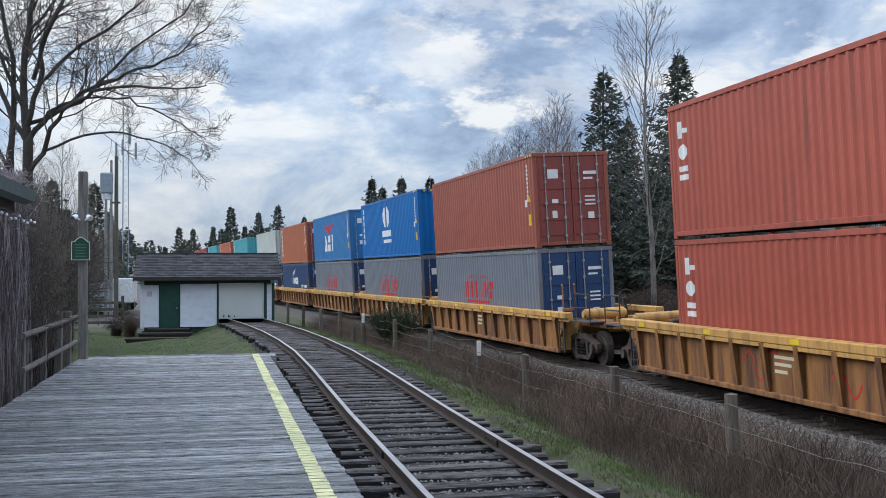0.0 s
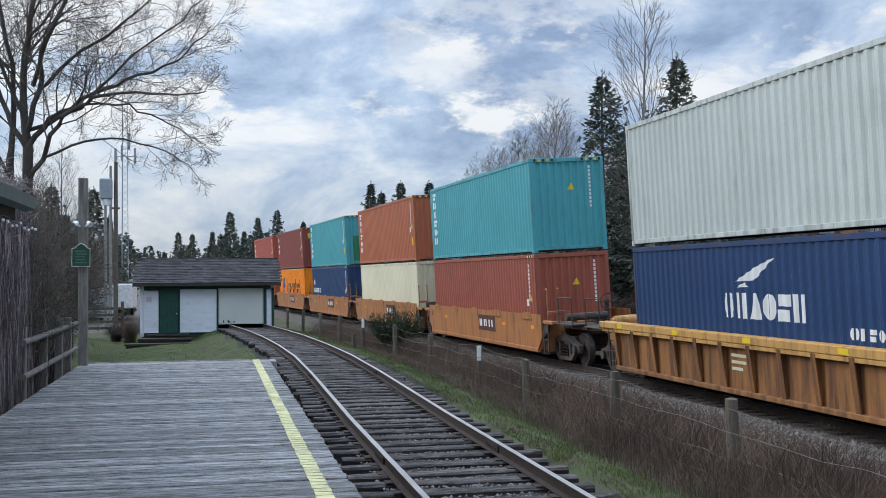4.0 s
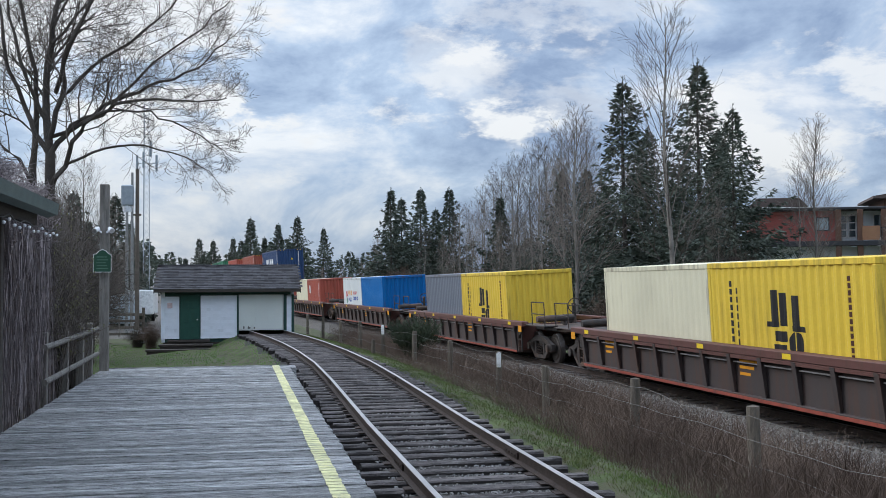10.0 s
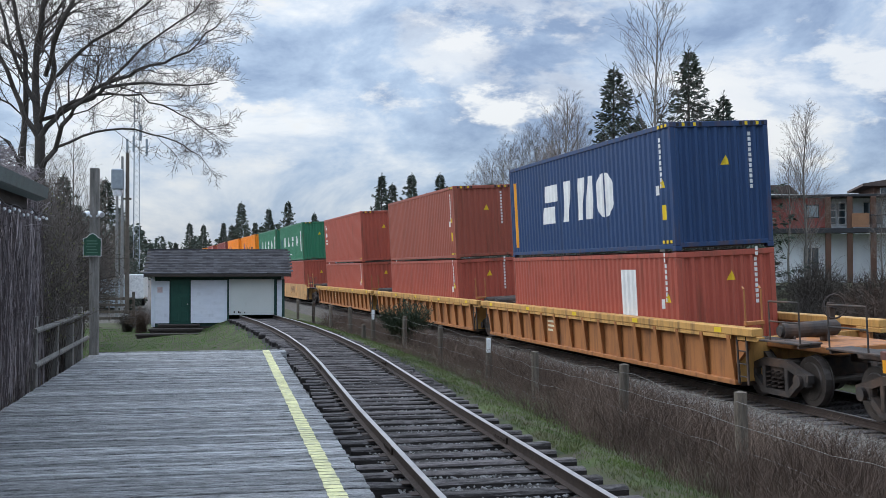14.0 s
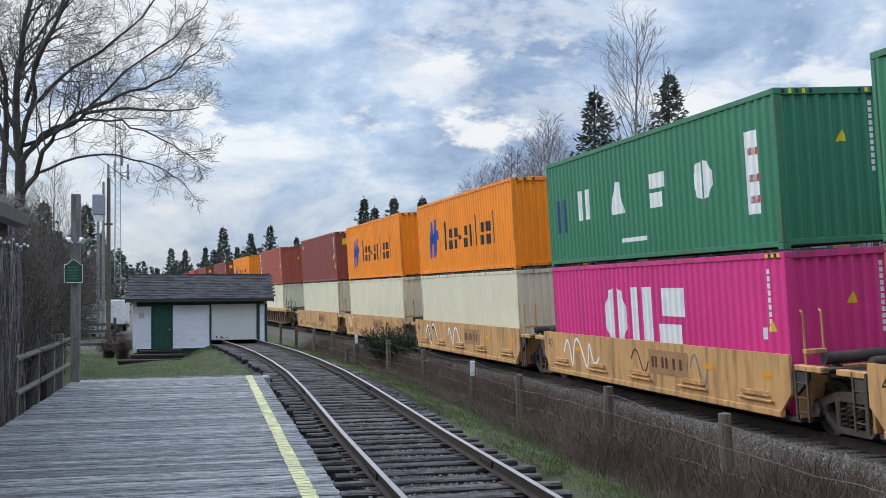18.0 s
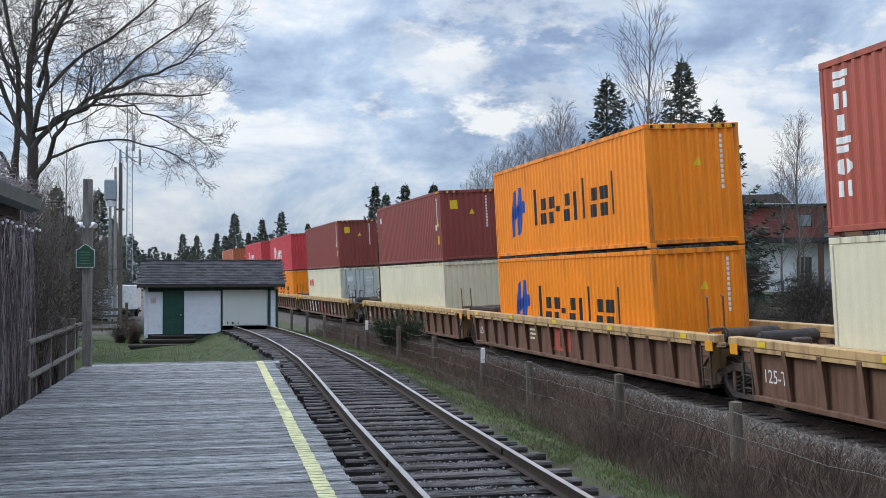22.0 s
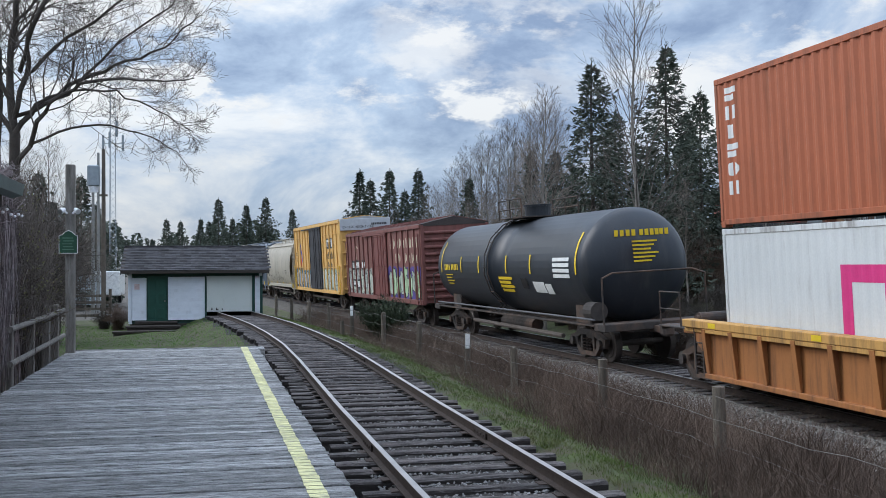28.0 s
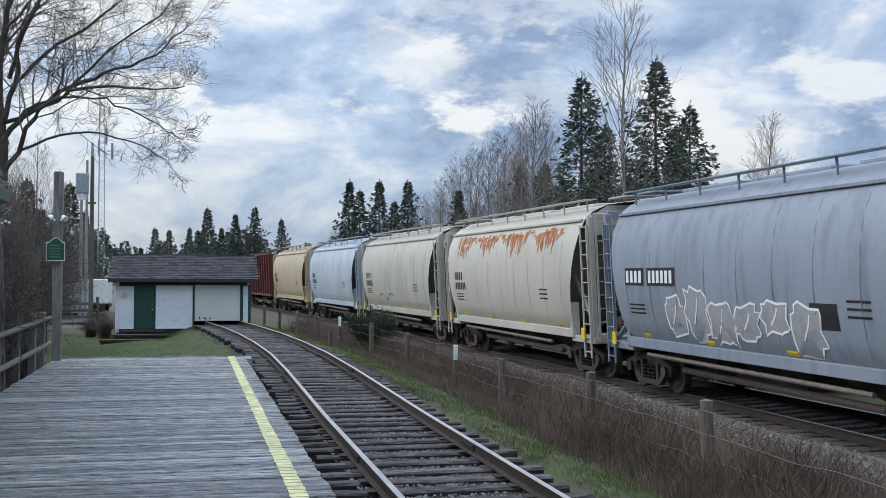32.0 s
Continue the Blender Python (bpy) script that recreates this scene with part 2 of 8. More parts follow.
def line_pose(s, half=5.0):
    """Where a vehicle stands whose middle is at s: x to the front, y away from the platform."""
    (ax, ay), (bx, by) = on_line(s - half), on_line(s + half)
    f = Vector((bx - ax, by - ay, 0)).normalized()
    l = Vector((-f.y, f.x, 0))
    m = Matrix(((f.x, l.x, 0, (ax + bx) / 2), (f.y, l.y, 0, (ay + by) / 2), (0, 0, 1, RAIL_Z), (0, 0, 0, 1)))
    return m @ Matrix.Rotation(CANT, 4, "X")


def run(t):
    """How far the train has come at t seconds."""
    u = t - 16
    return 20.358 * u - 0.0019 * u * u - 0.00059 * u ** 3


def main_x(y):
    return np.interp(-y, -LINE_Y, LINE_X)


def siding_x(y):
    return np.interp(y, [-40, 0, 10, 16, 24, 29, 34, 39, 44, 50, 56], [2.66, 2.66, 2.68, 2.70, 2.81, 2.82, 2.68, 2.42, 2.02, 1.38, 0.66])


def smooth(a, b, x):
    u = np.clip((x - a) / (b - a), 0, 1)
    return u * u * (3 - 2 * u)


def ground_z(x, y):
    """Height of the ground."""
    m, sd = main_x(y), siding_x(np.clip(y, -40, 56))
    z = -0.62 + 0 * x
    z = z - 0.32 * smooth(sd + 1.5, sd + 3.0, x)                       # falls from the siding to the fence
    z = z - 0.45 * smooth(m - 4.4, m - 3.2, x)                         # ditch
    z = z + 0.32 * smooth(m - 3.2, m - 1.7, x)                         # ballast shoulder
    z = z - 0.35 * smooth(m + 1.7, m + 3.2, x) + 2.2 * smooth(m + 4.5, m + 14, x)
    z = z + (0.008 - 0.11 * (np.abs(x - sd) > 0.95)) * (np.abs(x - sd) < 1.4) * (y < 49)
    z = z - 0.18 * smooth(-2.0, -4.0, x)
    bank = smooth(24, 40, y) * smooth(60, 50, y) * smooth(-3.5, -1, x) * smooth(2.6, 1.0, x - sd + 1.4)
    z = z + 0.02 * bank
    z = z - 0.55 * smooth(24, 36, y) * smooth(0.2, -1.6, x - sd + 1.2) * smooth(-90, -4, x)
    return z


# ---------------------------------------------------------------- ground
WOOD_GREY = mat("weathered_grey_wood", (0.242, 0.245, 0.244), 0.85, 0, 0.85, 2.2, 16, 1.0, (0.040, 0.037, 0.033), 0.38, stretch=(2.2, 9, 9), rnd=0.38, dirt_scale=3.6)
GRASS = mat("winter_grass_ground", (0.052, 0.068, 0.020), 0.95, 0, 0.7, 1.3, 22, 1.0, (0.070, 0.057, 0.037), 0.58, dirt_scale=1.8)
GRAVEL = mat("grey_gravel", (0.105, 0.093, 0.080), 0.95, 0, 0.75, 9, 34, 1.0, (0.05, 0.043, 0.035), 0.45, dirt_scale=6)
# Gravel between the siding's ties, shadow of the gaps worked into its colour.
EARTH = mat("shadow_dark_gravel", (0.026, 0.023, 0.021), 0.95, 0, 0.6, 4, 40, 1.0, (0.055, 0.050, 0.045), 0.3)
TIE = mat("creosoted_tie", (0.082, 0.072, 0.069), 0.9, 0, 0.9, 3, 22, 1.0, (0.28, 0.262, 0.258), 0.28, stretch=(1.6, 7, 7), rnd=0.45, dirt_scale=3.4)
# Tie sides and ends: creosote, with the shade between ties put into the colour.
SHADED_CREOSOTE = mat("dark_tie_sides", (0.030, 0.026, 0.024), 0.9, 0, 0.5, 3, 22, 0.8, stretch=(1.0, 6, 6))
RUST = mat("rusty_rail_steel", (0.045, 0.032, 0.026), 0.8, 0.2, 0.3, 8, 90, 0.3)
SHINE = mat("worn_rail_head", (0.55, 0.55, 0.56), 0.28, 0.9, 0.15, 3, 60, 0.05)
DULL = mat("dull_rail_head", (0.44, 0.42, 0.40), 0.4, 0.75, 0.2, 3, 60, 0.08)
YELLOW_LINE = mat("worn_yellow_paint", (0.60, 0.575, 0.30), 0.8, 0, 0.35, 4, 30, 0.4, (0.25, 0.245, 0.21), 0.40, dirt_scale=9)


def ground():
    xs = np.unique(np.concatenate([np.linspace(-600, -40, 18), np.linspace(-40, -6, 18), np.arange(-6, 24, 0.4), np.linspace(24, 60, 20), np.linspace(60, 900, 16)]))
    ys = np.unique(np.concatenate([np.linspace(-60, 2, 16), np.arange(2, 60, 0.6), np.linspace(60, 200, 40), np.linspace(200, 2500, 24)]))
    X, Y = np.meshgrid(xs, ys)
    Z = ground_z(X, Y)
    rng = np.random.RandomState(3)
    Z = Z + rng.uniform(-0.02, 0.02, Z.shape) * (np.abs(X - main_x(Y)) > 2)
    verts = np.stack([X, Y, Z], -1).reshape(-1, 3)
    nx = len(xs)
    i = (np.arange(len(ys) - 1)[:, None] * nx + np.arange(nx - 1)[None]).reshape(-1)
    faces = np.stack([i, i + 1, i + 1 + nx, i + nx], -1)
    me = raw("ground", verts.tolist(), faces.tolist(), GRASS)
    me.materials.append(GRAVEL)
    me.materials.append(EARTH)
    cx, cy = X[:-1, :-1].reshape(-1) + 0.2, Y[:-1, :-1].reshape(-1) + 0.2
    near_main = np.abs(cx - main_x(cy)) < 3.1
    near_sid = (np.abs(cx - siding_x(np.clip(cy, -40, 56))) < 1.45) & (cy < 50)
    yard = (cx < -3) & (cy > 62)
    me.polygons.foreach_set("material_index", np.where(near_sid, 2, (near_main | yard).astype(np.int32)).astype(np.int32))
    me.polygons.foreach_set("use_smooth", np.ones(len(faces), bool))
    tagged(new("ground", me), "winter grass and gravel beside the tracks", "ground", kind="structure")


ground()


# ---------------------------------------------------------------- platform
def platform():
    root = tagged(new("platform"), "weathered grey plank platform with a yellow edge line", "platform", kind="structure")
    rng = random.Random(4)
    shapes = []
    for k in range(4):
        bm = bmesh.new()
        box(bm, -2.56, 1.08, -0.061, 0.061, -0.045, 0, 0.006)
        shapes.append(mesh_of("plank", bm, WOOD_GREY))
    y = -3.0
    while y < 22.55:
        part("plank", shapes[rng.randrange(4)], None, root, at=pose(rng.uniform(-0.012, 0.014), y, rng.uniform(-0.006, 0.004), rng.uniform(-1.0, 1.0), 0, rng.uniform(-0.1, 0.1)))
        y += 0.139
    part("end_board", one_box(-2.57, 1.10, 22.56, 22.61, -0.25, 0.006, 0.006), WOOD_GREY, root)
    part("edge_beam", one_box(0.92, 1.02, -3, 22.55, -0.30, -0.05, 0.01), WOOD_GREY, root)
    part("edge_beam", one_box(-2.52, -2.42, -3, 22.55, -0.30, -0.05, 0.01), WOOD_GREY, root)
    for i in range(10):
        part("joist_post", one_box(0.86, 1.0, 1.5 + 2.3 * i, 1.66 + 2.3 * i, -0.7, -0.30, 0.01), WOOD_GREY, root)
    part("bumper_block", one_box(1.02, 1.22, 22.2, 22.75, -0.22, -0.01, 0.015), WOOD_GREY, root)
    # the painted line, board by board
    bm = bmesh.new()
    y = -3.0
    while y < 22.5:
        box(bm, 0.745 + rng.uniform(-0.006, 0.006), 0.88 + rng.uniform(-0.006, 0.006), y - 0.059, y + 0.059, 0.0042, 0.0062)
        y += 0.139
    part("yellow_line", bm, YELLOW_LINE, root, "worn yellow safety line")


platform()


# ---------------------------------------------------------------- tracks
def sweep(profile, pts, closed=True):
    """Pushes a (side, up) outline along ground points (x, y, z)."""
    bm = bmesh.new()
    rows = []
    for i, p in enumerate(pts):
        a, b = Vector(pts[max(i - 1, 0)]), Vector(pts[min(i + 1, len(pts) - 1)])
        f = (b - a).normalized()
        n = Vector((f.y, -f.x, 0)).normalized()
        rows.append([bm.verts.new(Vector(p) + n * u + Vector((0, 0, v))) for u, v in profile])
    k = len(profile)
    for r, q in zip(rows, rows[1:]):
        for j in range(k):
            bm.faces.new((r[j], r[(j + 1) % k], q[(j + 1) % k], q[j]))
    bm.faces.new(rows[0]); bm.faces.new(rows[-1][::-1])
    bmesh.ops.recalc_face_normals(bm, faces=bm.faces)
    return bm


RAIL_LOW = [(-0.066, -0.15), (0.066, -0.15), (0.066, -0.138), (0.012, -0.12), (0.010, -0.04), (0.034, -0.03), (0.034, -0.006), (-0.034, -0.006), (-0.034, -0.03), (-0.010, -0.04), (-0.012, -0.12), (-0.066, -0.138)]
RAIL_TOP = [(-0.033, -0.0055), (0.033, -0.0055), (0.026, 0.0), (-0.026, 0.0)]


def siding():
    root = tagged(new("siding_track"), "old siding with worn rails on dark wooden ties", "railway track", kind="structure")
    rng = random.Random(8)
    ys = list(np.arange(-4, 49.9, 1.0)) + [49.9]

    def off(y, d):
        x0, x1 = siding_x(y - 0.5), siding_x(y + 0.5)
        n = Vector((1, -(x1 - x0), 0)).normalized()
        return (siding_x(y) + n.x * d, y + n.y * d, -0.40)
    for d in (-0.75, 0.75):
        pts = [off(y, d) for y in ys]
        part("rail", sweep(RAIL_LOW, pts), RUST, root)
        part("rail_head", sweep(RAIL_TOP, pts), DULL, root, "dull worn rail top")
    shapes = []
    for k in range(5):
        v, f = [], []
        for i in range(8):
            x = -1.28 + 2.56 * i / 7 + (rng.uniform(-0.05, 0.05) if i in (0, 7) else 0)
            for y, z in ((-0.092, -0.16), (-0.104, -0.026), (-0.084, -0.003), (0.0, 0.006), (0.084, -0.003), (0.104, -0.026), (0.092, -0.16)):
                v.append((x, y + rng.uniform(-0.013, 0.013), z + rng.uniform(-0.007, 0.004)))
        for i in range(7):
            f += [(7 * i + j, 7 * i + 7 + j, 7 * i + 8 + j, 7 * i + j + 1) for j in range(6)]
        f += [tuple(range(6, -1, -1)), tuple(range(49, 56))]
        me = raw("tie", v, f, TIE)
        me.materials.append(SHADED_CREOSOTE)
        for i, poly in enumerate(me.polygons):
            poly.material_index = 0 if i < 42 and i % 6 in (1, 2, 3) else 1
        shapes.append(me)
    plate = mesh_of("tie_plate", one_box(-0.15, 0.15, -0.09, 0.09, 0, 0.012), RUST)
    y = -3.0
    while y < 49.6:
        x = siding_x(y)
        turn = -math.degrees(math.atan(siding_x(y + 0.5) - siding_x(y - 0.5)))
        t = part("tie", shapes[rng.randrange(5)], None, root, at=pose(x + rng.uniform(-0.07, 0.07), y + rng.uniform(-0.04, 0.04), -0.556 + rng.uniform(-0.008, 0.004), 0, 0, turn + rng.uniform(-1.2, 1.2)))
        if y < 34:
            for d in (-0.75, 0.75):
                part("tie_plate", plate, None, root, at=pose(x + d, y, -0.558, 0, 0, turn))
        y += 0.565
    joint = bmesh.new()
    box(joint, -0.035, -0.012, -0.3, 0.3, -0.12, -0.03, 0.004)
    box(joint, 0.012, 0.035, -0.3, 0.3, -0.12, -0.03, 0.004)
    for k in range(4):
        rod(joint, (-0.05, -0.22 + 0.147 * k, -0.075), (0.05, -0.22 + 0.147 * k, -0.075), 0.014, seg=6)
    jm = mesh_of("joint_bar", joint, RUST)
    for y, d in ((12.9, -0.75), (13.4, 0.75), (24.0, -0.75), (24.6, 0.75)):
        part("joint_bar", jm, None, root, at=pose(siding_x(y) + d, y, -0.4))


siding()


def main_line():
    root = tagged(new("main_track"), "main line track on grey ballast", "railway track", kind="structure")
    rng = random.Random(9)
    ss = list(np.arange(-150, 32, 2.0))

    def at(s, d, z):
        m = line_pose(s, 1.0)
        return tuple(m @ Vector((0, d, z)))
    for d in (-0.75, 0.75):
        pts = [at(s, d, 0) for s in ss]
        part("rail", sweep(RAIL_LOW, pts), RUST, root)
        part("rail_head", sweep(RAIL_TOP, pts), SHINE, root, "shiny worn rail top")
    bm = bmesh.new()
    box(bm, -0.11, 0.11, -1.3, 1.3, -0.33, -0.15, 0.012)
    tm = mesh_of("tie", bm, TIE)
    s = -85.0
    while s < 26:
        part("tie", tm, None, root, at=line_pose(s, 1.0) @ pose(0, rng.uniform(-0.05, 0.05), rng.uniform(-0.01, 0.005), 0, 0, rng.uniform(-1, 1)))
        s += 0.52
    # ballast bed, tilted with the track
    prof = [(-2.2, -0.75), (2.2, -0.75), (1.75, -0.22), (-1.75, -0.22)]
    pts = [at(s, 0, 0) for s in np.arange(-150, 40, 2.0)]
    bm = bmesh.new()
    rows = []
    for s in np.arange(-150, 40, 2.0):
        rows.append([bm.verts.new(Vector(at(s, d, z))) for d, z in ((-2.9, -0.75), (-1.75, -0.23), (1.75, -0.23), (2.9, -0.75))])
    for a, b in zip(rows, rows[1:]):
        for j in range(3):
            bm.faces.new((a[j], a[j + 1], b[j + 1], b[j]))
    bmesh.ops.recalc_face_normals(bm, faces=bm.faces)
    part("ballast_bed", bm, GRAVEL, root)


main_line()

# ---------------------------------------------------------------- shed at the end of the siding
WHITE = mat("white_siding_paint", (0.72, 0.76, 0.82), 0.6, 0, 0.08, 2, 40, 0.1, (0.35, 0.37, 0.38), 0.12, streak=2.0)
CREAM_DOOR = mat("pale_green_door_paint", (0.62, 0.66, 0.62), 0.55, 0, 0.06, 1, 30, 0.05, (0.3, 0.28, 0.2), 0.12, streak=2.0)
GREEN_TRIM = mat("dark_green_trim", (0.018, 0.055, 0.045), 0.55, 0, 0.25, 3, 50, 0.1)
GREEN_DOOR = mat("dark_green_door", (0.02, 0.075, 0.055), 0.5, 0, 0.2, 2, 50, 0.1)
SHINGLE = mat("dark_roof_shingle", (0.034, 0.033, 0.037), 0.9, 0, 0.5, 4, 40, 0.6, (0.075, 0.072, 0.07), 0.25, rnd=0.55)
DARK_WOOD = mat("dark_stained_wood", (0.05, 0.042, 0.036), 0.85, 0, 0.3, 3, 60, 0.4, stretch=(1, 1, 5))
CONCRETE = mat("grey_concrete", (0.3, 0.3, 0.28), 0.9, 0, 0.2, 2, 40, 0.3)


def shed():
    root = thing("engine_shed", "small white clapboard shed with dark green trim and shingle roof", "shed", at=pose(0, 50, 0))
    x0, x1, dep = -3.19, 2.62, 5.0
    part("wall", one_box(x0, x0 + 0.14, 0.0, dep, -0.9, 1.42), WHITE, root)
    part("wall", one_box(x1 - 0.14, x1, 0.0, dep, -0.9, 1.42), WHITE, root)
    part("wall", one_box(x0 + 0.14, x1 - 0.14, dep - 0.14, dep, -0.9, 1.42), WHITE, root)
    part("head_beam", one_box(x0 + 0.14, x1 - 0.14, 0, 0.14, 1.2, 1.42), GREEN_TRIM, root, "dark green beam over the doors")
    part("backing_wall", one_box(x0 + 0.14, 0.12, 0.06, 0.14, -0.9, 1.2), GREEN_TRIM, root)
    board = {}
    for a, b, z0, z1 in ((-3.06, -2.42, -0.74, 1.13), (-1.50, 0.09, -0.74, 1.16), (2.30, 2.55, -0.55, 1.16)):
        n = int((z1 - z0) / 0.135)
        for i in range(n):
            key = (a, b)
            if key not in board:
                bm = bmesh.new()
                prism(bm, [(-0.035, 0.0), (-0.010, 0.145), (0.06, 0.145), (0.06, 0.0)], "x", a, b)
                board[key] = mesh_of("clapboard", bm, WHITE)
            part("clapboard", board[key], None, root, at=pose(0, 0.0, z0 + i * (z1 - z0) / n))
    for a, b in ((x0 - 0.02, x0 + 0.12), (-2.42, -2.38), (-1.56, -1.50), (0.09, 0.17), (2.17, 2.30), (x1 - 0.10, x1 + 0.02)):
        part("corner_board", one_box(a, b, -0.06, 0.05, -0.8, 1.2, 0.006), GREEN_TRIM if a > x0 else WHITE, root)
    door = part("door", one_box(-2.375, -1.565, -0.03, 0.03, -0.77, 1.2, 0.005), GREEN_DOOR, root, "closed dark green panel door")
    for zc in (-0.45, 0.2, 0.8):
        for xc in (-2.17, -1.77):
            bm = bmesh.new()
            box(bm, xc - 0.14, xc + 0.14, -0.045, -0.025, zc - 0.22, zc + 0.22, 0.012)
            part("door_panel", bm, GREEN_DOOR, door)
    bm = bmesh.new()
    bmesh.ops.create_icosphere(bm, subdivisions=2, radius=0.035, matrix=Matrix.Translation((-1.64, -0.08, 0.1)))
    rod(bm, (-1.64, -0.06, 0.1), (-1.64, -0.02, 0.1), 0.015)
    part("door_knob", bm, SHINE, door)
    gate = part("garage_door", one_box(0.18, 2.16, -0.02, 0.04, -0.40, 1.2, 0.004), CREAM_DOOR, root, "pale closed roll-up door")
    for xc in (0.40, 0.60, 0.66, 0.86):
        part("door_latch", one_box(xc - 0.025, xc + 0.025, -0.035, -0.015, -0.33, -0.22 - 0.04 * (xc > 0.62), 0.004), DARK_WOOD, gate)
    part("notice", one_box(-2.94, -2.72, -0.05, -0.036, 0.62, 0.86), mat("faded_pink_paper", (0.62, 0.48, 0.48), 0.7), root, "small faded notice")
    # roof: two slopes of shingle courses
    for sgn, yy in ((1, -0.45), (-1, dep + 0.45)):
        bm = bmesh.new()
        ym = dep / 2
        z_e, z_r = 1.40, 2.52
        prism(bm, [(yy, z_e), (ym, z_r), (ym, z_r + 0.05), (yy, z_e + 0.05)], "x", x0 - 0.32, x1 + 0.30)
        part("roof_deck", bm, DARK_WOOD, root)
        if sgn == 1:
            n = 15
            rng = random.Random(2)
            run_y, rise = ym - yy, z_r - z_e
            ang = math.atan2(rise, run_y)
            sl = math.hypot(run_y, rise)
            bm = bmesh.new()
            box(bm, -0.13, 0.13, 0, sl / n * 1.25, 0, 0.018)
            sm = mesh_of("shingle", bm, SHINGLE)
            for i in range(n):
                for j in range(19):
                    w = 0.34
                    part("shingle", sm, None, root, at=Matrix.Translation((x0 - 0.17 + (j + 0.5 * (i % 2)) * w * 0.985, yy - 0.02 + run_y * i / n, z_e + 0.055 + rise * i / n + rng.uniform(0, 0.006))) @ Matrix.Rotation(ang - 0.07, 4, "X") @ Matrix.Diagonal((w / 0.262, 1, 1, 1)))
    part("ridge_cap", one_box(x0 - 0.32, x1 + 0.30, dep / 2 - 0.12, dep / 2 + 0.12, 2.55, 2.60, 0.02), SHINGLE, root)
    part("fascia", one_box(x0 - 0.32, x1 + 0.30, -0.47, -0.44, 1.32, 1.45, 0.005), DARK_WOOD, root)
    part("eave_soffit", one_box(x0 - 0.3, x1 + 0.28, -0.43, -0.01, 1.36, 1.385), DARK_WOOD, root)
    for side in (x0 - 0.30, x1 + 0.28):
        bm = bmesh.new()
        prism(bm, [(-0.45, 1.28), (dep / 2, 2.44), (dep + 0.45, 1.28), (dep + 0.45, 1.40), (dep / 2, 2.56), (-0.45, 1.40)], "x", side - 0.02, side + 0.02)
        part("barge_board", bm, GREEN_TRIM, root)
    for side in (x0 + 0.02, x1 - 0.12):
        bm = bmesh.new()
        prism(bm, [(0, 1.42), (dep, 1.42), (dep / 2, 2.50)], "x", side, side + 0.1)
        part("gable", bm, WHITE, root)
    part("foundation", one_box(x0 + 0.05, 0.15, 0.02, dep - 0.1, -1.5, -0.9), DARK_WOOD, root)
    part("foundation", one_box(0.15, x1 - 0.05, 0.3, dep - 0.1, -1.5, -0.9), DARK_WOOD, root)
    steps = thing("wooden_steps", "low dark timber steps before the shed door", "steps", at=pose(0, 0, 0))
    for i, (a, b, d, z) in enumerate(((-3.75, -0.75, 48.3, -1.12), (-3.25, -0.95, 48.95, -0.94), (-2.9, -1.1, 49.5, -0.78))):
        part("tread", one_box(a, b, d, d + 0.62, z - 0.09, z, 0.01), DARK_WOOD, steps)
        part("riser", one_box(a + 0.05, b - 0.05, d + 0.05, d + 0.12, z - 0.6, z - 0.092, 0.01), DARK_WOOD, steps)


shed()

# ---------------------------------------------------------------- fence between the tracks
POST_WOOD = mat("weathered_post_wood", (0.135, 0.112, 0.088), 0.9, 0, 0.5, 5, 45, 0.9, (0.06, 0.055, 0.042), 0.45, stretch=(4, 4, 0.5), rnd=0.2)
WIRE = mat("galvanised_wire", (0.15, 0.14, 0.125), 0.6, 0.3, 0.3)
WHITE_MARK = mat("white_marker_paint", (0.75, 0.75, 0.73), 0.6)
FENCE = [(7.9, 6.06, 0.16), (12.1, 6.06, 0.17), (16.2, 6.10, 0.15), (20.5, 5.92, 0.04), (24.8, 6.03, 0.05), (30.0, 5.90, 0.06), (34.5, 5.62, 0.13), (39.0, 5.22, 0.19), (43.0, 4.85, 0.15), (47.5, 4.5, 0.1), (52, 4.1, 0.1), (57, 3.7, 0.1)]


def post_mesh(h, r, seed):
    rng = random.Random(seed)
    bm = bmesh.new()
    n, rows = 10, []
    lean = (rng.uniform(-0.02, 0.02), rng.uniform(-0.02, 0.02))
    for k in range(6):
        z = h * k / 5
        rows.append([bm.verts.new((math.cos(2 * math.pi * i / n) * r * rng.uniform(0.93, 1.07) + lean[0] * z, math.sin(2 * math.pi * i / n) * r * rng.uniform(0.93, 1.07) + lean[1] * z, z)) for i in range(n)])
    for a, b in zip(rows, rows[1:]):
        for i in range(n):
            bm.faces.new((a[i], a[(i + 1) % n], b[(i + 1) % n], b[i]))
    top = bm.verts.new((lean[0] * h, lean[1] * h, h + 0.02))
    for i in range(n):
        bm.faces.new((rows[-1][i], rows[-1][(i + 1) % n], top))
    bm.faces.new(rows[0][::-1])
    return bm


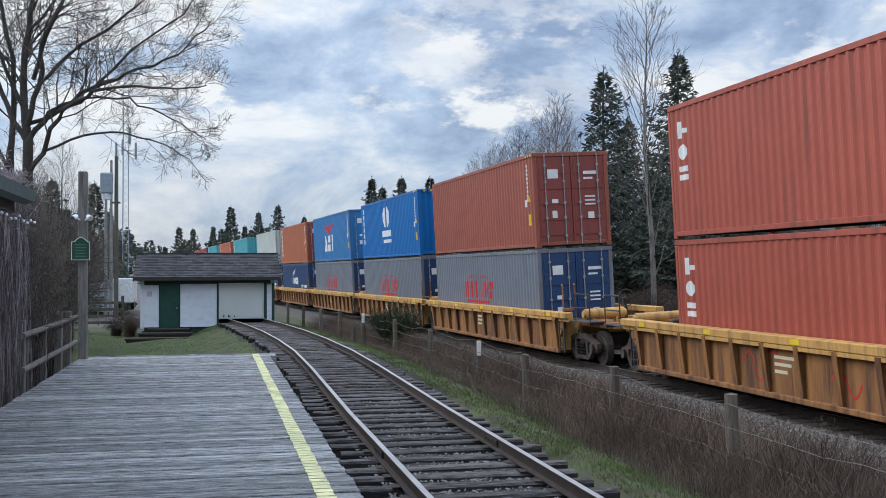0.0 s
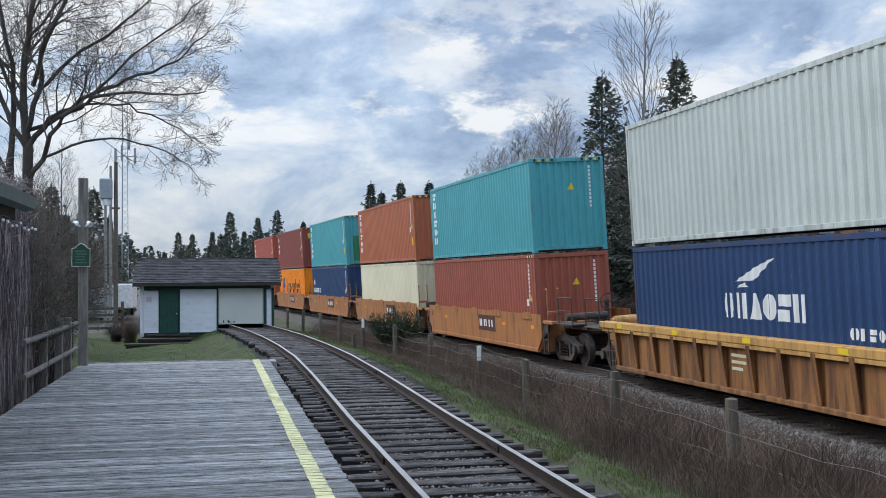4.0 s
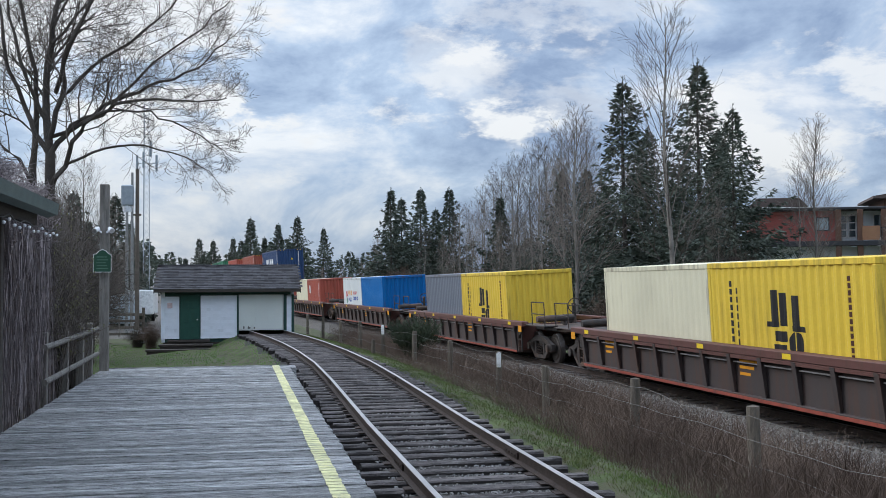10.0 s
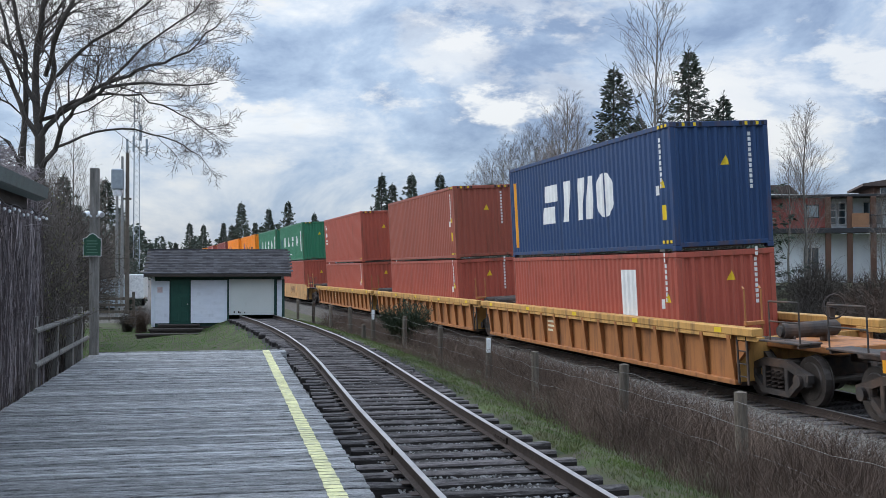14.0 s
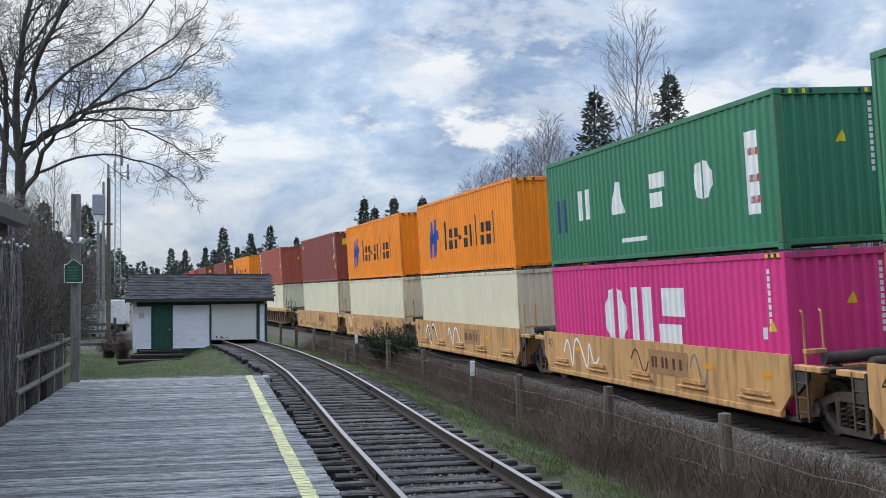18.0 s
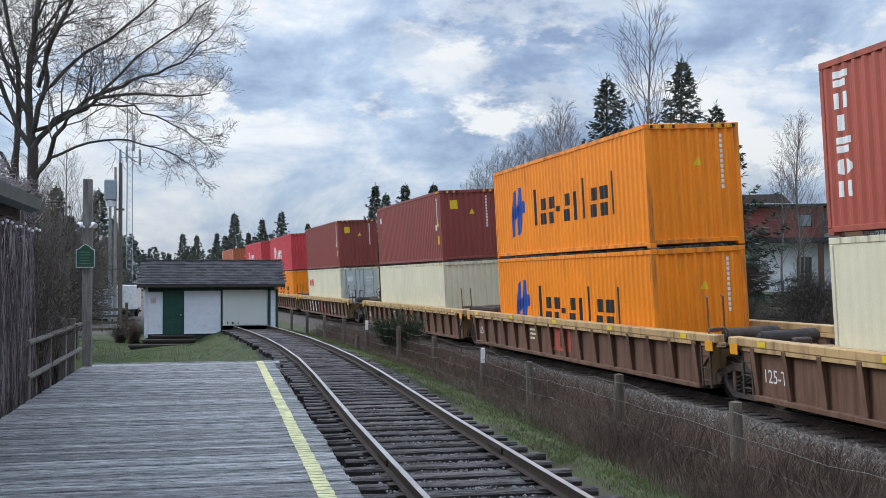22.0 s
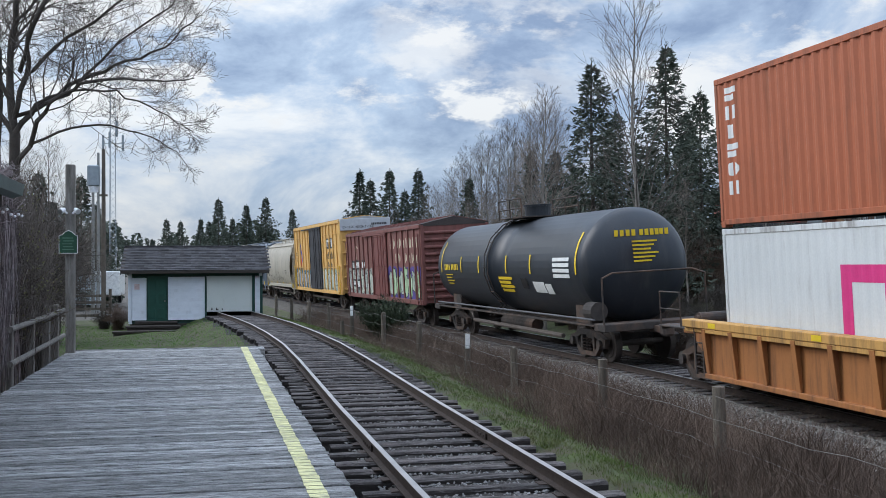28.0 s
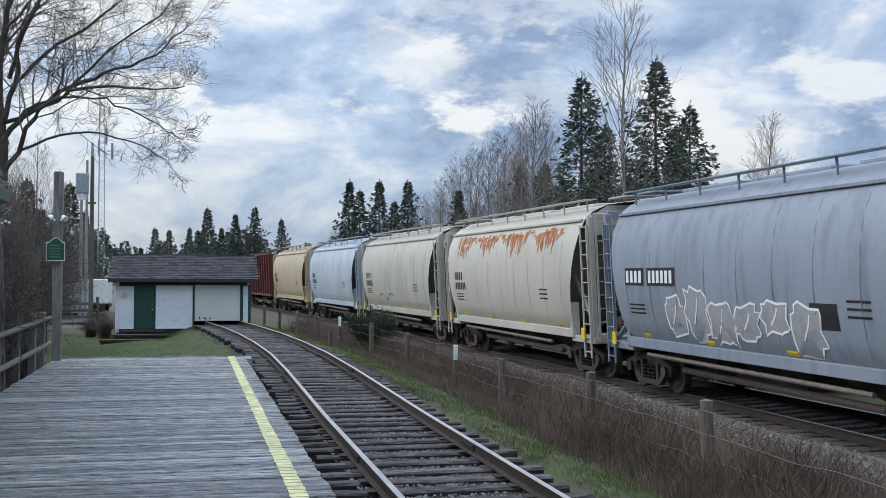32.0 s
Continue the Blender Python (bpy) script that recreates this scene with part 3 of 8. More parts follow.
def fence():
    root = thing("wire_fence", "old farm wire fence on round grey wooden posts", "fence")
    for k, (y, x, z) in enumerate(FENCE):
        g = float(ground_z(np.float64(x), np.float64(y)))
        p = part("fence_post", post_mesh(z - g + 0.25, 0.078 if k in (1, 2) else 0.074, k), POST_WOOD, root, at=pose(x, y, g - 0.25))
        if k in (4, 7):
            part("white_cap", one_box(-0.075, 0.03, -0.10, -0.07, z - g - 0.10, z - g + 0.24, 0.01), WHITE_MARK, p, "white painted marker board")
    for k, (y, x) in enumerate(((37.0, 4.62), (27.5, 5.95))):
        if k == 0:
            part("fence_post", post_mesh(0.85, 0.07, 40 + k), POST_WOOD, root, at=pose(x, y, -1.1))
    for h in (0.12, 0.42, 0.72, 1.0):
        bm = bmesh.new()
        rng = random.Random(int(h * 100))
        for (ya, xa, za), (yb, xb, zb) in zip(FENCE, FENCE[1:]):
            last = None
            for i in range(7):
                u = i / 6
                sag = -0.10 * 4 * u * (1 - u) * (0.4 + 0.6 * (h > 0.9)) + rng.uniform(-0.035, 0.03)
                p = Vector((xa + (xb - xa) * u - 0.09, ya + (yb - ya) * u, -0.95 + h + (0.05 if 0 < i < 6 else 0) + sag))
                if last is not None:
                    rod(bm, last, p, 0.0036, seg=4)
                last = p
        part("wire", bm, WIRE, root)


fence()

# ---------------------------------------------------------------- left side: railing, lamp pole, station
SILVER_WOOD = mat("silvered_pole_wood", (0.19, 0.178, 0.16), 0.9, 0, 0.45, 4, 40, 0.8, (0.08, 0.072, 0.06), 0.35, stretch=(5, 5, 0.5))


def railing():
    root = thing("timber_railing", "grey post and rail fence at the platform edge", "railing")
    posts = [(16.4, -2.68), (18.5, -2.70), (20.2, -2.68), (21.25, -2.66)]
    for i, (y, x) in enumerate(posts):
        part("rail_post", one_box(x - 0.07, x + 0.07, y - 0.07, y + 0.07, -0.7, 0.98 - 0.03 * (i % 2), 0.012), SILVER_WOOD, root)
    for z in (0.30, 0.78):
        bm = bmesh.new()
        rod(bm, (-2.59, 16.0, z), (-2.58, 21.9, z + 0.04), 0.045, 0.04, 8)
        part("long_rail", bm, SILVER_WOOD, root)
    far = thing("farm_gate", "grey timber fence beyond the grass", "fence")
    for i in range(4):
        part("gate_board", one_box(-8.5, -4.6, 57.9, 57.95, -0.9 + 0.33 * i, -0.77 + 0.33 * i, 0.01), POST_WOOD, far)
    for x in (-8.5, -6.6, -4.6):
        part("gate_post", one_box(x - 0.07, x + 0.07, 57.96, 58.1, -1.6, 0.5, 0.01), POST_WOOD, far)


railing()
BLACK = mat("black_metal", (0.02, 0.02, 0.02), 0.5, 0.3, 0.2)
SIGN_GREEN = mat("sign_green", (0.02, 0.07, 0.04), 0.5, 0, 0.1)
LAMP_WHITE = mat("white_lamp_housing", (0.8, 0.82, 0.85), 0.3)


def lamp_pole():
    root = thing("lamp_pole", "square weathered wooden pole with twin floodlights and a hanging sign", "lamp pole", at=pose(-2.47, 22.0, 0))
    part("pole", one_box(-0.085, 0.085, -0.085, 0.085, -0.75, 3.60, 0.012), SILVER_WOOD, root)
    for s in (-1, 1):
        bm = bmesh.new()
        rod(bm, (s * 0.05, -0.10, 2.66), (s * 0.12, -0.16, 2.72), 0.02)
        part("lamp_arm", bm, LAMP_WHITE, root)
        bm = bmesh.new()
        rod(bm, (s * 0.10, -0.12, 2.74), (s * 0.16, -0.22, 2.69), 0.035, 0.055, 12)
        lamp = part("floodlight", bm, LAMP_WHITE, root, "small white floodlight head")
        bm = bmesh.new()
        rod(bm, (s * 0.161, -0.222, 2.689), (s * 0.164, -0.228, 2.686), 0.045, 0.045, 12)
        part("lens", bm, SHINE, lamp)
    sign = thing("hanging_sign", "dark green sign with pale border and arched top", "sign", at=pose(-2.47, 21.84, 0))
    bm = bmesh.new()
    pts = [(-0.19, 1.90), (0.14, 1.90), (0.14, 2.24), (0.09, 2.25), (0.05, 2.30), (-0.02, 2.335), (-0.09, 2.30), (-0.13, 2.25), (-0.19, 2.24)]
    prism(bm, pts, "y", 0.0, 0.03)
    part("board", bm, SIGN_GREEN, sign)
    bm = bmesh.new()
    for (a, b), (c, d) in zip(pts, pts[1:] + pts[:1]):
        rod(bm, (a, -0.004, b), (c, -0.004, d), 0.005, seg=6)
    part("border", bm, WHITE_MARK, sign, "pale painted border")
    for i in range(5):
        part("text_bar", one_box(-0.13 + 0.01 * (i % 2), 0.08 - 0.02 * (i % 3), -0.004, 0, 1.96 + i * 0.055, 1.98 + i * 0.055), mat("sign_lettering", (0.08, 0.16, 0.11), 0.6), sign)


lamp_pole()
GUTTER = mat("grey_green_gutter", (0.085, 0.118, 0.112), 0.5, 0.1, 0.2)
VINE = mat("dry_vine_stems", (0.105, 0.088, 0.088), 0.9, 0, 0.4, 5, 40, 0.3)
VINE_L = mat("pale_vine_stems", (0.27, 0.235, 0.235), 0.9, 0, 0.4, 5, 40, 0.3)


def station():
    root = thing("station_building", "low station building with dark gutter under a vine", "building", at=pose(0, 0, 0))
    part("wall", one_box(-7.0, -3.3, -6, 13.2, -0.7, 2.5), DARK_WOOD, root)
    bm = bmesh.new()
    prism(bm, [(-2.12, 2.62), (-5.2, 4.0), (-8.2, 2.62), (-8.2, 2.54), (-5.2, 3.9), (-2.12, 2.54)], "y", -6, 13.4)
    part("roof", bm, SHINGLE, root)
    bm = bmesh.new()
    prism(bm, [(-2.16, 2.44), (-2.04, 2.47), (-2.02, 2.60), (-2.16, 2.60)], "y", -6, 13.45)
    part("gutter", bm, GUTTER, root)
    part("fascia", one_box(-2.30, -2.24, -6, 13.3, 2.34, 2.53, 0.004), DARK_WOOD, root)
    for y in (2.0, 8.0, 13.1):
        part("canopy_post", one_box(-2.72, -2.58, y - 0.07, y + 0.07, -0.1, 2.5, 0.01), DARK_WOOD, root)
    lights = thing("light_string", "string of small white bulbs under the eave", "lights")
    spots = [Vector((-2.13, 7.5 + i * 0.26, 2.34 - 0.06 * abs(math.sin(i * 0.9)))) for i in range(26)]
    for p in spots:
        b = bmesh.new()
        bmesh.ops.create_icosphere(b, subdivisions=2, radius=0.018)
        part("bulb", b, LAMP_WHITE, lights, at=Matrix.Translation(p - Vector((0, 0, 0.05))))
    bm = sweep([(-0.005, -0.005), (0.005, -0.005), (0.005, 0.005), (-0.005, 0.005)], spots)
    part("cord", bm, BLACK, lights)


station()

# ---------------------------------------------------------------- the train
STEEL_DARK = mat("dark_running_gear", (0.055, 0.047, 0.042), 0.8, 0.1, 0.4, 5, 60, 0.3, (0.17, 0.10, 0.065), 0.42)
WHEEL_STEEL = mat("wheel_steel", (0.10, 0.085, 0.075), 0.5, 0.7, 0.3)
COL = {
    "rust_red": (0.317, 0.087, 0.055), "maroon": (0.245, 0.058, 0.046), "orange_red": (0.417, 0.127, 0.059), "slate": (0.170, 0.185, 0.215),
    "blue": (0.001, 0.135, 0.40), "steel_blue": (0.035, 0.175, 0.40), "navy": (0.020, 0.052, 0.135), "light_grey": (0.50, 0.54, 0.50),
    "teal": (0.078, 0.34, 0.375), "cream": (0.67, 0.62, 0.44), "orange": (0.90, 0.262, 0.008), "yellow": (0.732, 0.507, 0.053),
    "green": (0.040, 0.190, 0.100), "magenta": (0.644, 0.040, 0.218), "red": (0.552, 0.055, 0.066), "white": (0.63, 0.645, 0.63), "brick": (0.390, 0.089, 0.057),
    "ink_white": (0.750, 0.750, 0.720), "ink_red": (0.550, 0.030, 0.030), "ink_black": (0.020, 0.018, 0.018), "ink_blue": (0.020, 0.070, 0.340), "ink_yellow": (0.750, 0.520, 0.020), "ink_pink": (0.650, 0.040, 0.200), "ink_brown": (0.090, 0.035, 0.022), "ink_purple": (0.120, 0.080, 0.300), "ink_orange": (0.720, 0.300, 0.010),
}


def tint(c):
    return mat("marking_" + c, COL[c], 0.6, 0, 0.12, 3, 40, 0) if c.startswith("ink") else paint("container_" + c, COL[c], (0.05, 0.055, 0.06) if c in ("blue", "steel_blue", "navy", "teal", "slate", "green") else (0.12, 0.06, 0.035), amount=0.06 if c in ("cream", "white") else 0.22 if c in ("brick", "rust_red", "maroon", "orange_red") else 0.12)


SHAPES = {}


def shared(key, make):
    if key not in SHAPES:
        SHAPES[key] = make()
    return SHAPES[key]


def corrugated(n, pitch, depth, h, horizontal=False):
    """A corrugated sheet in the x-z plane from x = 0, its face towards -y at y = 0, ribs inward."""
    xs, ys = [], []
    for i in range(n):
        x = i * pitch
        xs += [x, x + pitch * 0.26, x + pitch * 0.5, x + pitch * 0.76]
        ys += [0, 0, depth, depth]
    xs.append(n * pitch); ys.append(0)
    k = len(xs)
    v = [(x, y, 0) for x, y in zip(xs, ys)] + [(x, y, h) for x, y in zip(xs, ys)]
    f = [(i, i + 1, k + i + 1, k + i) for i in range(k - 1)]
    return v, f


def container(L, H, color, ends, label, front=None):
    """A shipping container: middle of its floor at the origin, x to the front. ends: 'd' doors in front, 'w' wall."""
    root = thing("shipping_container", label, "container", "containers on the train")
    m = tint(color)
    worn = paint("worn_frame_" + color, COL[color], (0.10, 0.055, 0.035), 0.42)
    w = 1.219
    k = (L, H, color)

    def side():
        n = int(round((L - 0.24) / 0.278))
        v, f = corrugated(n, (L - 0.24) / n, 0.010 if color in ("cream", "white") else 0.036, H - 0.26)
        return raw("side_wall", [(x - (L - 0.24) / 2, y - w + 0.012, z + 0.15) for x, y, z in v], f, m)

    def end():
        n = 9
        v, f = corrugated(n, (2 * w - 0.26) / n, 0.05, H - 0.30)
        return raw("end_wall", [(L / 2 - 0.02 - y, x - w + 0.13, z + 0.17) for x, y, z in v], f, m)

    def roof():
        n = int(round((L - 0.3) / 0.21))
        v, f = corrugated(n, (L - 0.3) / n, 0.018, 2 * w - 0.12)
        return raw("roof", [(x - (L - 0.3) / 2, z - w + 0.06, H - 0.008 - y) for x, y, z in v], f, m)

    def frame_():
        bm = bmesh.new()
        for sx in (-1, 1):
            for sy in (-1, 1):
                a, b = sx * (L / 2 - 0.11), sx * L / 2
                c, d = sy * (w - 0.13), sy * w
                box(bm, min(a, b), max(a, b), min(c, d), max(c, d), 0.12, H - 0.12, 0.012)
            box(bm, sx * L / 2 - (0.10 if sx > 0 else 0), sx * L / 2 + (0.10 if sx < 0 else 0), -w + 0.13, w - 0.13, H - 0.13, H - 0.004, 0.008)
            box(bm, sx * L / 2 - (0.10 if sx > 0 else 0), sx * L / 2 + (0.10 if sx < 0 else 0), -w + 0.13, w - 0.13, 0.075, 0.18, 0.008)
        for sy in (-1, 1):
            c, d = sy * (w - 0.07), sy * (w - 0.002)
            box(bm, -L / 2 + 0.12, L / 2 - 0.12, min(c, d), max(c, d), H - 0.11, H - 0.006, 0.006)
            box(bm, -L / 2 + 0.12, L / 2 - 0.12, min(c, d), max(c, d), 0.055, 0.155, 0.006)
        return mesh_of("frame", bm, worn)

    def casting():
        bm = bmesh.new()
        box(bm, -0.09, 0.09, -0.082, 0.082, -0.06, 0.06, 0.012)
        return mesh_of("corner_casting", bm, worn)

    def floor_():
        return mesh_of("floor", one_box(-L / 2 + 0.1, L / 2 - 0.1, -w + 0.08, w - 0.08, 0.05, 0.14), STEEL_DARK)

    def door():
        bm = bmesh.new()
        box(bm, 0, 0.045, 0.01, w - 0.135, 0.18, H - 0.14, 0.008)
        for i in range(5):
            z = 0.30 + i * (H - 0.55) / 5
            box(bm, 0.046, 0.060, 0.07, w - 0.19, z + 0.06, z + (H - 0.55) / 5 - 0.04, 0.01)
        return mesh_of("door", bm, tint(front) if front else m)

    def bar():
        bm = bmesh.new()
        rod(bm, (0.085, 0, 0.08), (0.085, 0, H - 0.06), 0.019, seg=8)
        for z in (0.35, 0.9, 1.35, 2.0, H - 0.4):
            box(bm, 0.055, 0.105, -0.04, 0.04, z - 0.035, z + 0.035, 0.006)
        return mesh_of("locking_bar", bm, mat("galvanised_bar", (0.33, 0.33, 0.33), 0.45, 0.4, 0.2) if (front or color) in ("light_grey", "steel_blue", "cream", "navy", "slate", "maroon") else m)
    part("side_wall", shared(k + ("s",), side), None, root)
    part("side_wall", shared(k + ("s",), side), None, root, at=pose(0, 0, 0, 0, 0, 180))
    part("roof", shared(k + ("r",), roof), None, root)
    part("frame", shared(k + ("f",), frame_), None, root)
    part("floor", shared((L, "fl"), floor_), None, root)
    for sx in (-1, 1):
        for sy in (-1, 1):
            for z in (0.06, H - 0.06):
                part("corner_casting", shared((color, "c"), casting), None, root, at=pose(sx * (L / 2 - 0.088), sy * (w - 0.08), z))
    part("end_wall", shared(k + ("e",), end), None, root, at=pose(0, 0, 0, 0, 0, 180) if ends == "d" else None)
    sgn = 1 if ends == "d" else -1
    for sy in (-1, 1):
        turn = 0 if sgn > 0 else 180
        d = part("door", shared(k + ("d", front), door), None, root, at=pose(sgn * (L / 2 - 0.06), 0, 0, 0, 0, turn) @ Matrix.Diagonal((1, sy, 1, 1)))
        if sgn > 0:
            for yy, zz, ww, hh in ((0.42, 2.1, 0.34, 0.28), (0.45, 1.35, 0.2, 0.12), (0.50, 0.9, 0.16, 0.22)) if sy < 0 else ((0.40, 2.2, 0.45, 0.10), (0.40, 2.05, 0.3, 0.06), (0.42, 1.5, 0.34, 0.05), (0.42, 1.38, 0.34, 0.05), (0.42, 1.26, 0.34, 0.05), (0.5, 0.85, 0.2, 0.2)):
                part("marking", one_box(0.062, 0.064, yy, yy + ww, zz, zz + hh), tint("ink_white"), d)
        for yy in (0.25, 0.85) if sgn > 0 else ():
            part("locking_bar", shared(k + ("b", front), bar), None, d, at=pose(0, yy, 0))
    return root


def wave(x, pitch, depth):
    q = (x / pitch) % 1.0
    return depth * float(np.interp(q, [0, 0.26, 0.5, 0.76, 1.0], [0, 0, 1, 1, 0]))


def marks(root, H, L, items, face="side", rib_depth=0.036):
    """Plain painted shapes that follow the corrugation of the near side or the front: (u, v, width, height, colour), u from the rear or the near edge, v from the floor."""
    if face == "side":
        lo, span, depth = -(L - 0.24) / 2, L - 0.24, rib_depth
        pitch = span / int(round(span / 0.278))
    else:
        lo, span, depth = -1.219 + 0.13, 2 * 1.219 - 0.26, 0.05
        pitch = span / 9
    base = -L / 2 if face == "side" else -1.219
    for item in items:
        outline, c = item if len(item) == 2 else ([(item[0], item[1]), (item[0] + item[2], item[1]), (item[0] + item[2], item[1] + item[3]), (item[0], item[1] + item[3])], item[4])
        pts = [(base + u, v) for u, v in outline]
        x0, x1 = min(p[0] for p in pts), max(p[0] for p in pts)
        k0, k1 = int((x0 - lo) / pitch) - 1, int((x1 - lo) / pitch) + 2
        xs = sorted({round(p[0], 4) for p in pts} | {round(lo + (k + q) * pitch, 4) for k in range(k0, k1) for q in (0, 0.26, 0.5, 0.76) if x0 + 0.001 < lo + (k + q) * pitch < x1 - 0.001})

        def span_at(x):
            zs = []
            for (ax, az), (bx, bz) in zip(pts, pts[1:] + pts[:1]):
                if abs(ax - x) < 2e-4:
                    zs.append(az)
                if min(ax, bx) < x < max(ax, bx):
                    zs.append(az + (bz - az) * (x - ax) / (bx - ax))
            return min(zs), max(zs)
        vs, fs = [], []
        for x in xs:
            d = wave(x - lo, pitch, depth) if lo < x < lo + span else 0.0
            for z in span_at(x):
                on_rail = max(p[1] for p in pts) > H - 0.14
                vs.append((x, -1.223 if on_rail else -1.219 + 0.012 + d - 0.004, z) if face == "side" else (L / 2 + 0.004 if on_rail else L / 2 - 0.02 - d + 0.004, x, z))
        for i in range(len(xs) - 1):
            fs.append((2 * i, 2 * i + 2, 2 * i + 3, 2 * i + 1))
        part("marking", raw("marking", vs, fs, tint(c)), None, root)


def words(text, size, m, parent, at):
    """Raised lettering in the built-in font."""
    cu = bpy.data.curves.new("lettering", "FONT")
    cu.body, cu.size, cu.extrude, cu.resolution_u = text, size, 0.001, 2
    ob = bpy.data.objects.new("lettering", cu)
    me = bpy.data.meshes.new_from_object(ob)
    bpy.data.objects.remove(ob)
    me.materials.clear()
    me.materials.append(m)
    return part("lettering", me, None, parent, at=at)


SIDE = pose(0, 0, 0, 90)        # turns flat writing to face the platform


def ribbon(bm, pts, w, place):
    """A painted stroke along (u, v) points; place(u, v) gives the point on the surface."""
    n = len(pts)
    rows = []
    for i, (u, v) in enumerate(pts):
        a, b = pts[max(0, i - 1)], pts[min(n - 1, i + 1)]
        d = math.hypot(b[0] - a[0], b[1] - a[1]) or 1
        nx, ny = -(b[1] - a[1]) / d * w / 2, (b[0] - a[0]) / d * w / 2
        rows.append((bm.verts.new(place(u + nx, v + ny)), bm.verts.new(place(u - nx, v - ny))))
    for (a, b), (c, d) in zip(rows, rows[1:]):
        bm.faces.new((a, b, d, c))


def scrawl(seed, u0, u1, v0, v1, n):
    """A looping line that fills a strip."""
    rng = random.Random(seed)
    pts = []
    for i in range(n * 10 + 1):
        q = i / 10
        k = q / n
        pts.append((u0 + (u1 - u0) * (k + 0.045 * math.sin(q * 2.1 + rng.random() * 0.2)), (v0 + v1) / 2 + (v1 - v0) / 2 * math.sin(q * 3.05 + 0.4 * math.sin(q * 1.3)) * (0.75 + 0.25 * math.sin(q * 0.7))))
    return pts


def blob(seed, u, v, w, h, place, fill, line, root, label):
    """A bubble letter: a ragged fill with a dark outline."""
    rng = random.Random(seed)
    n = 18
    bm = bmesh.new()
    c = bm.verts.new(place(u, v))
    pts = []
    for i in range(n):
        a = 2 * math.pi * i / n
        r = rng.uniform(0.70, 1.12)
        pts.append((u + math.copysign(abs(math.cos(a)) ** 0.55, math.cos(a)) * w / 2 * r, v + math.copysign(abs(math.sin(a)) ** 0.55, math.sin(a)) * h / 2 * r))
    ring = [bm.verts.new(place(*p)) for p in pts]
    for i in range(n):
        bm.faces.new((c, ring[i], ring[(i + 1) % n]))
    part("graffiti_fill", bm, fill, root, label)
    bm = bmesh.new()
    out = lambda p, q: tuple(Vector(place(p, q)) - Vector((0, 0.0016, 0)))
    ribbon(bm, pts + pts[:2], 0.045, out)
    ribbon(bm, [(u - w * 0.15, v - h * 0.2), (u + w * 0.05, v + h * 0.1), (u + w * 0.12, v + h * 0.28)], 0.04, out)
    part("graffiti_line", bm, line, root)


def ladder(w, h, n):
    bm = bmesh.new()
    for x in (-w / 2, w / 2):
        box(bm, x - 0.025, x + 0.025, -0.02, 0.02, 0, h, 0.004)
    for i in range(n):
        rod(bm, (-w / 2, 0, 0.15 + i * (h - 0.2) / (n - 1)), (w / 2, 0, 0.15 + i * (h - 0.2) / (n - 1)), 0.014, seg=6)
    return bm


WHEELSETS = {-0.9: [], 0.9: []}
WHEEL_R = 0.46


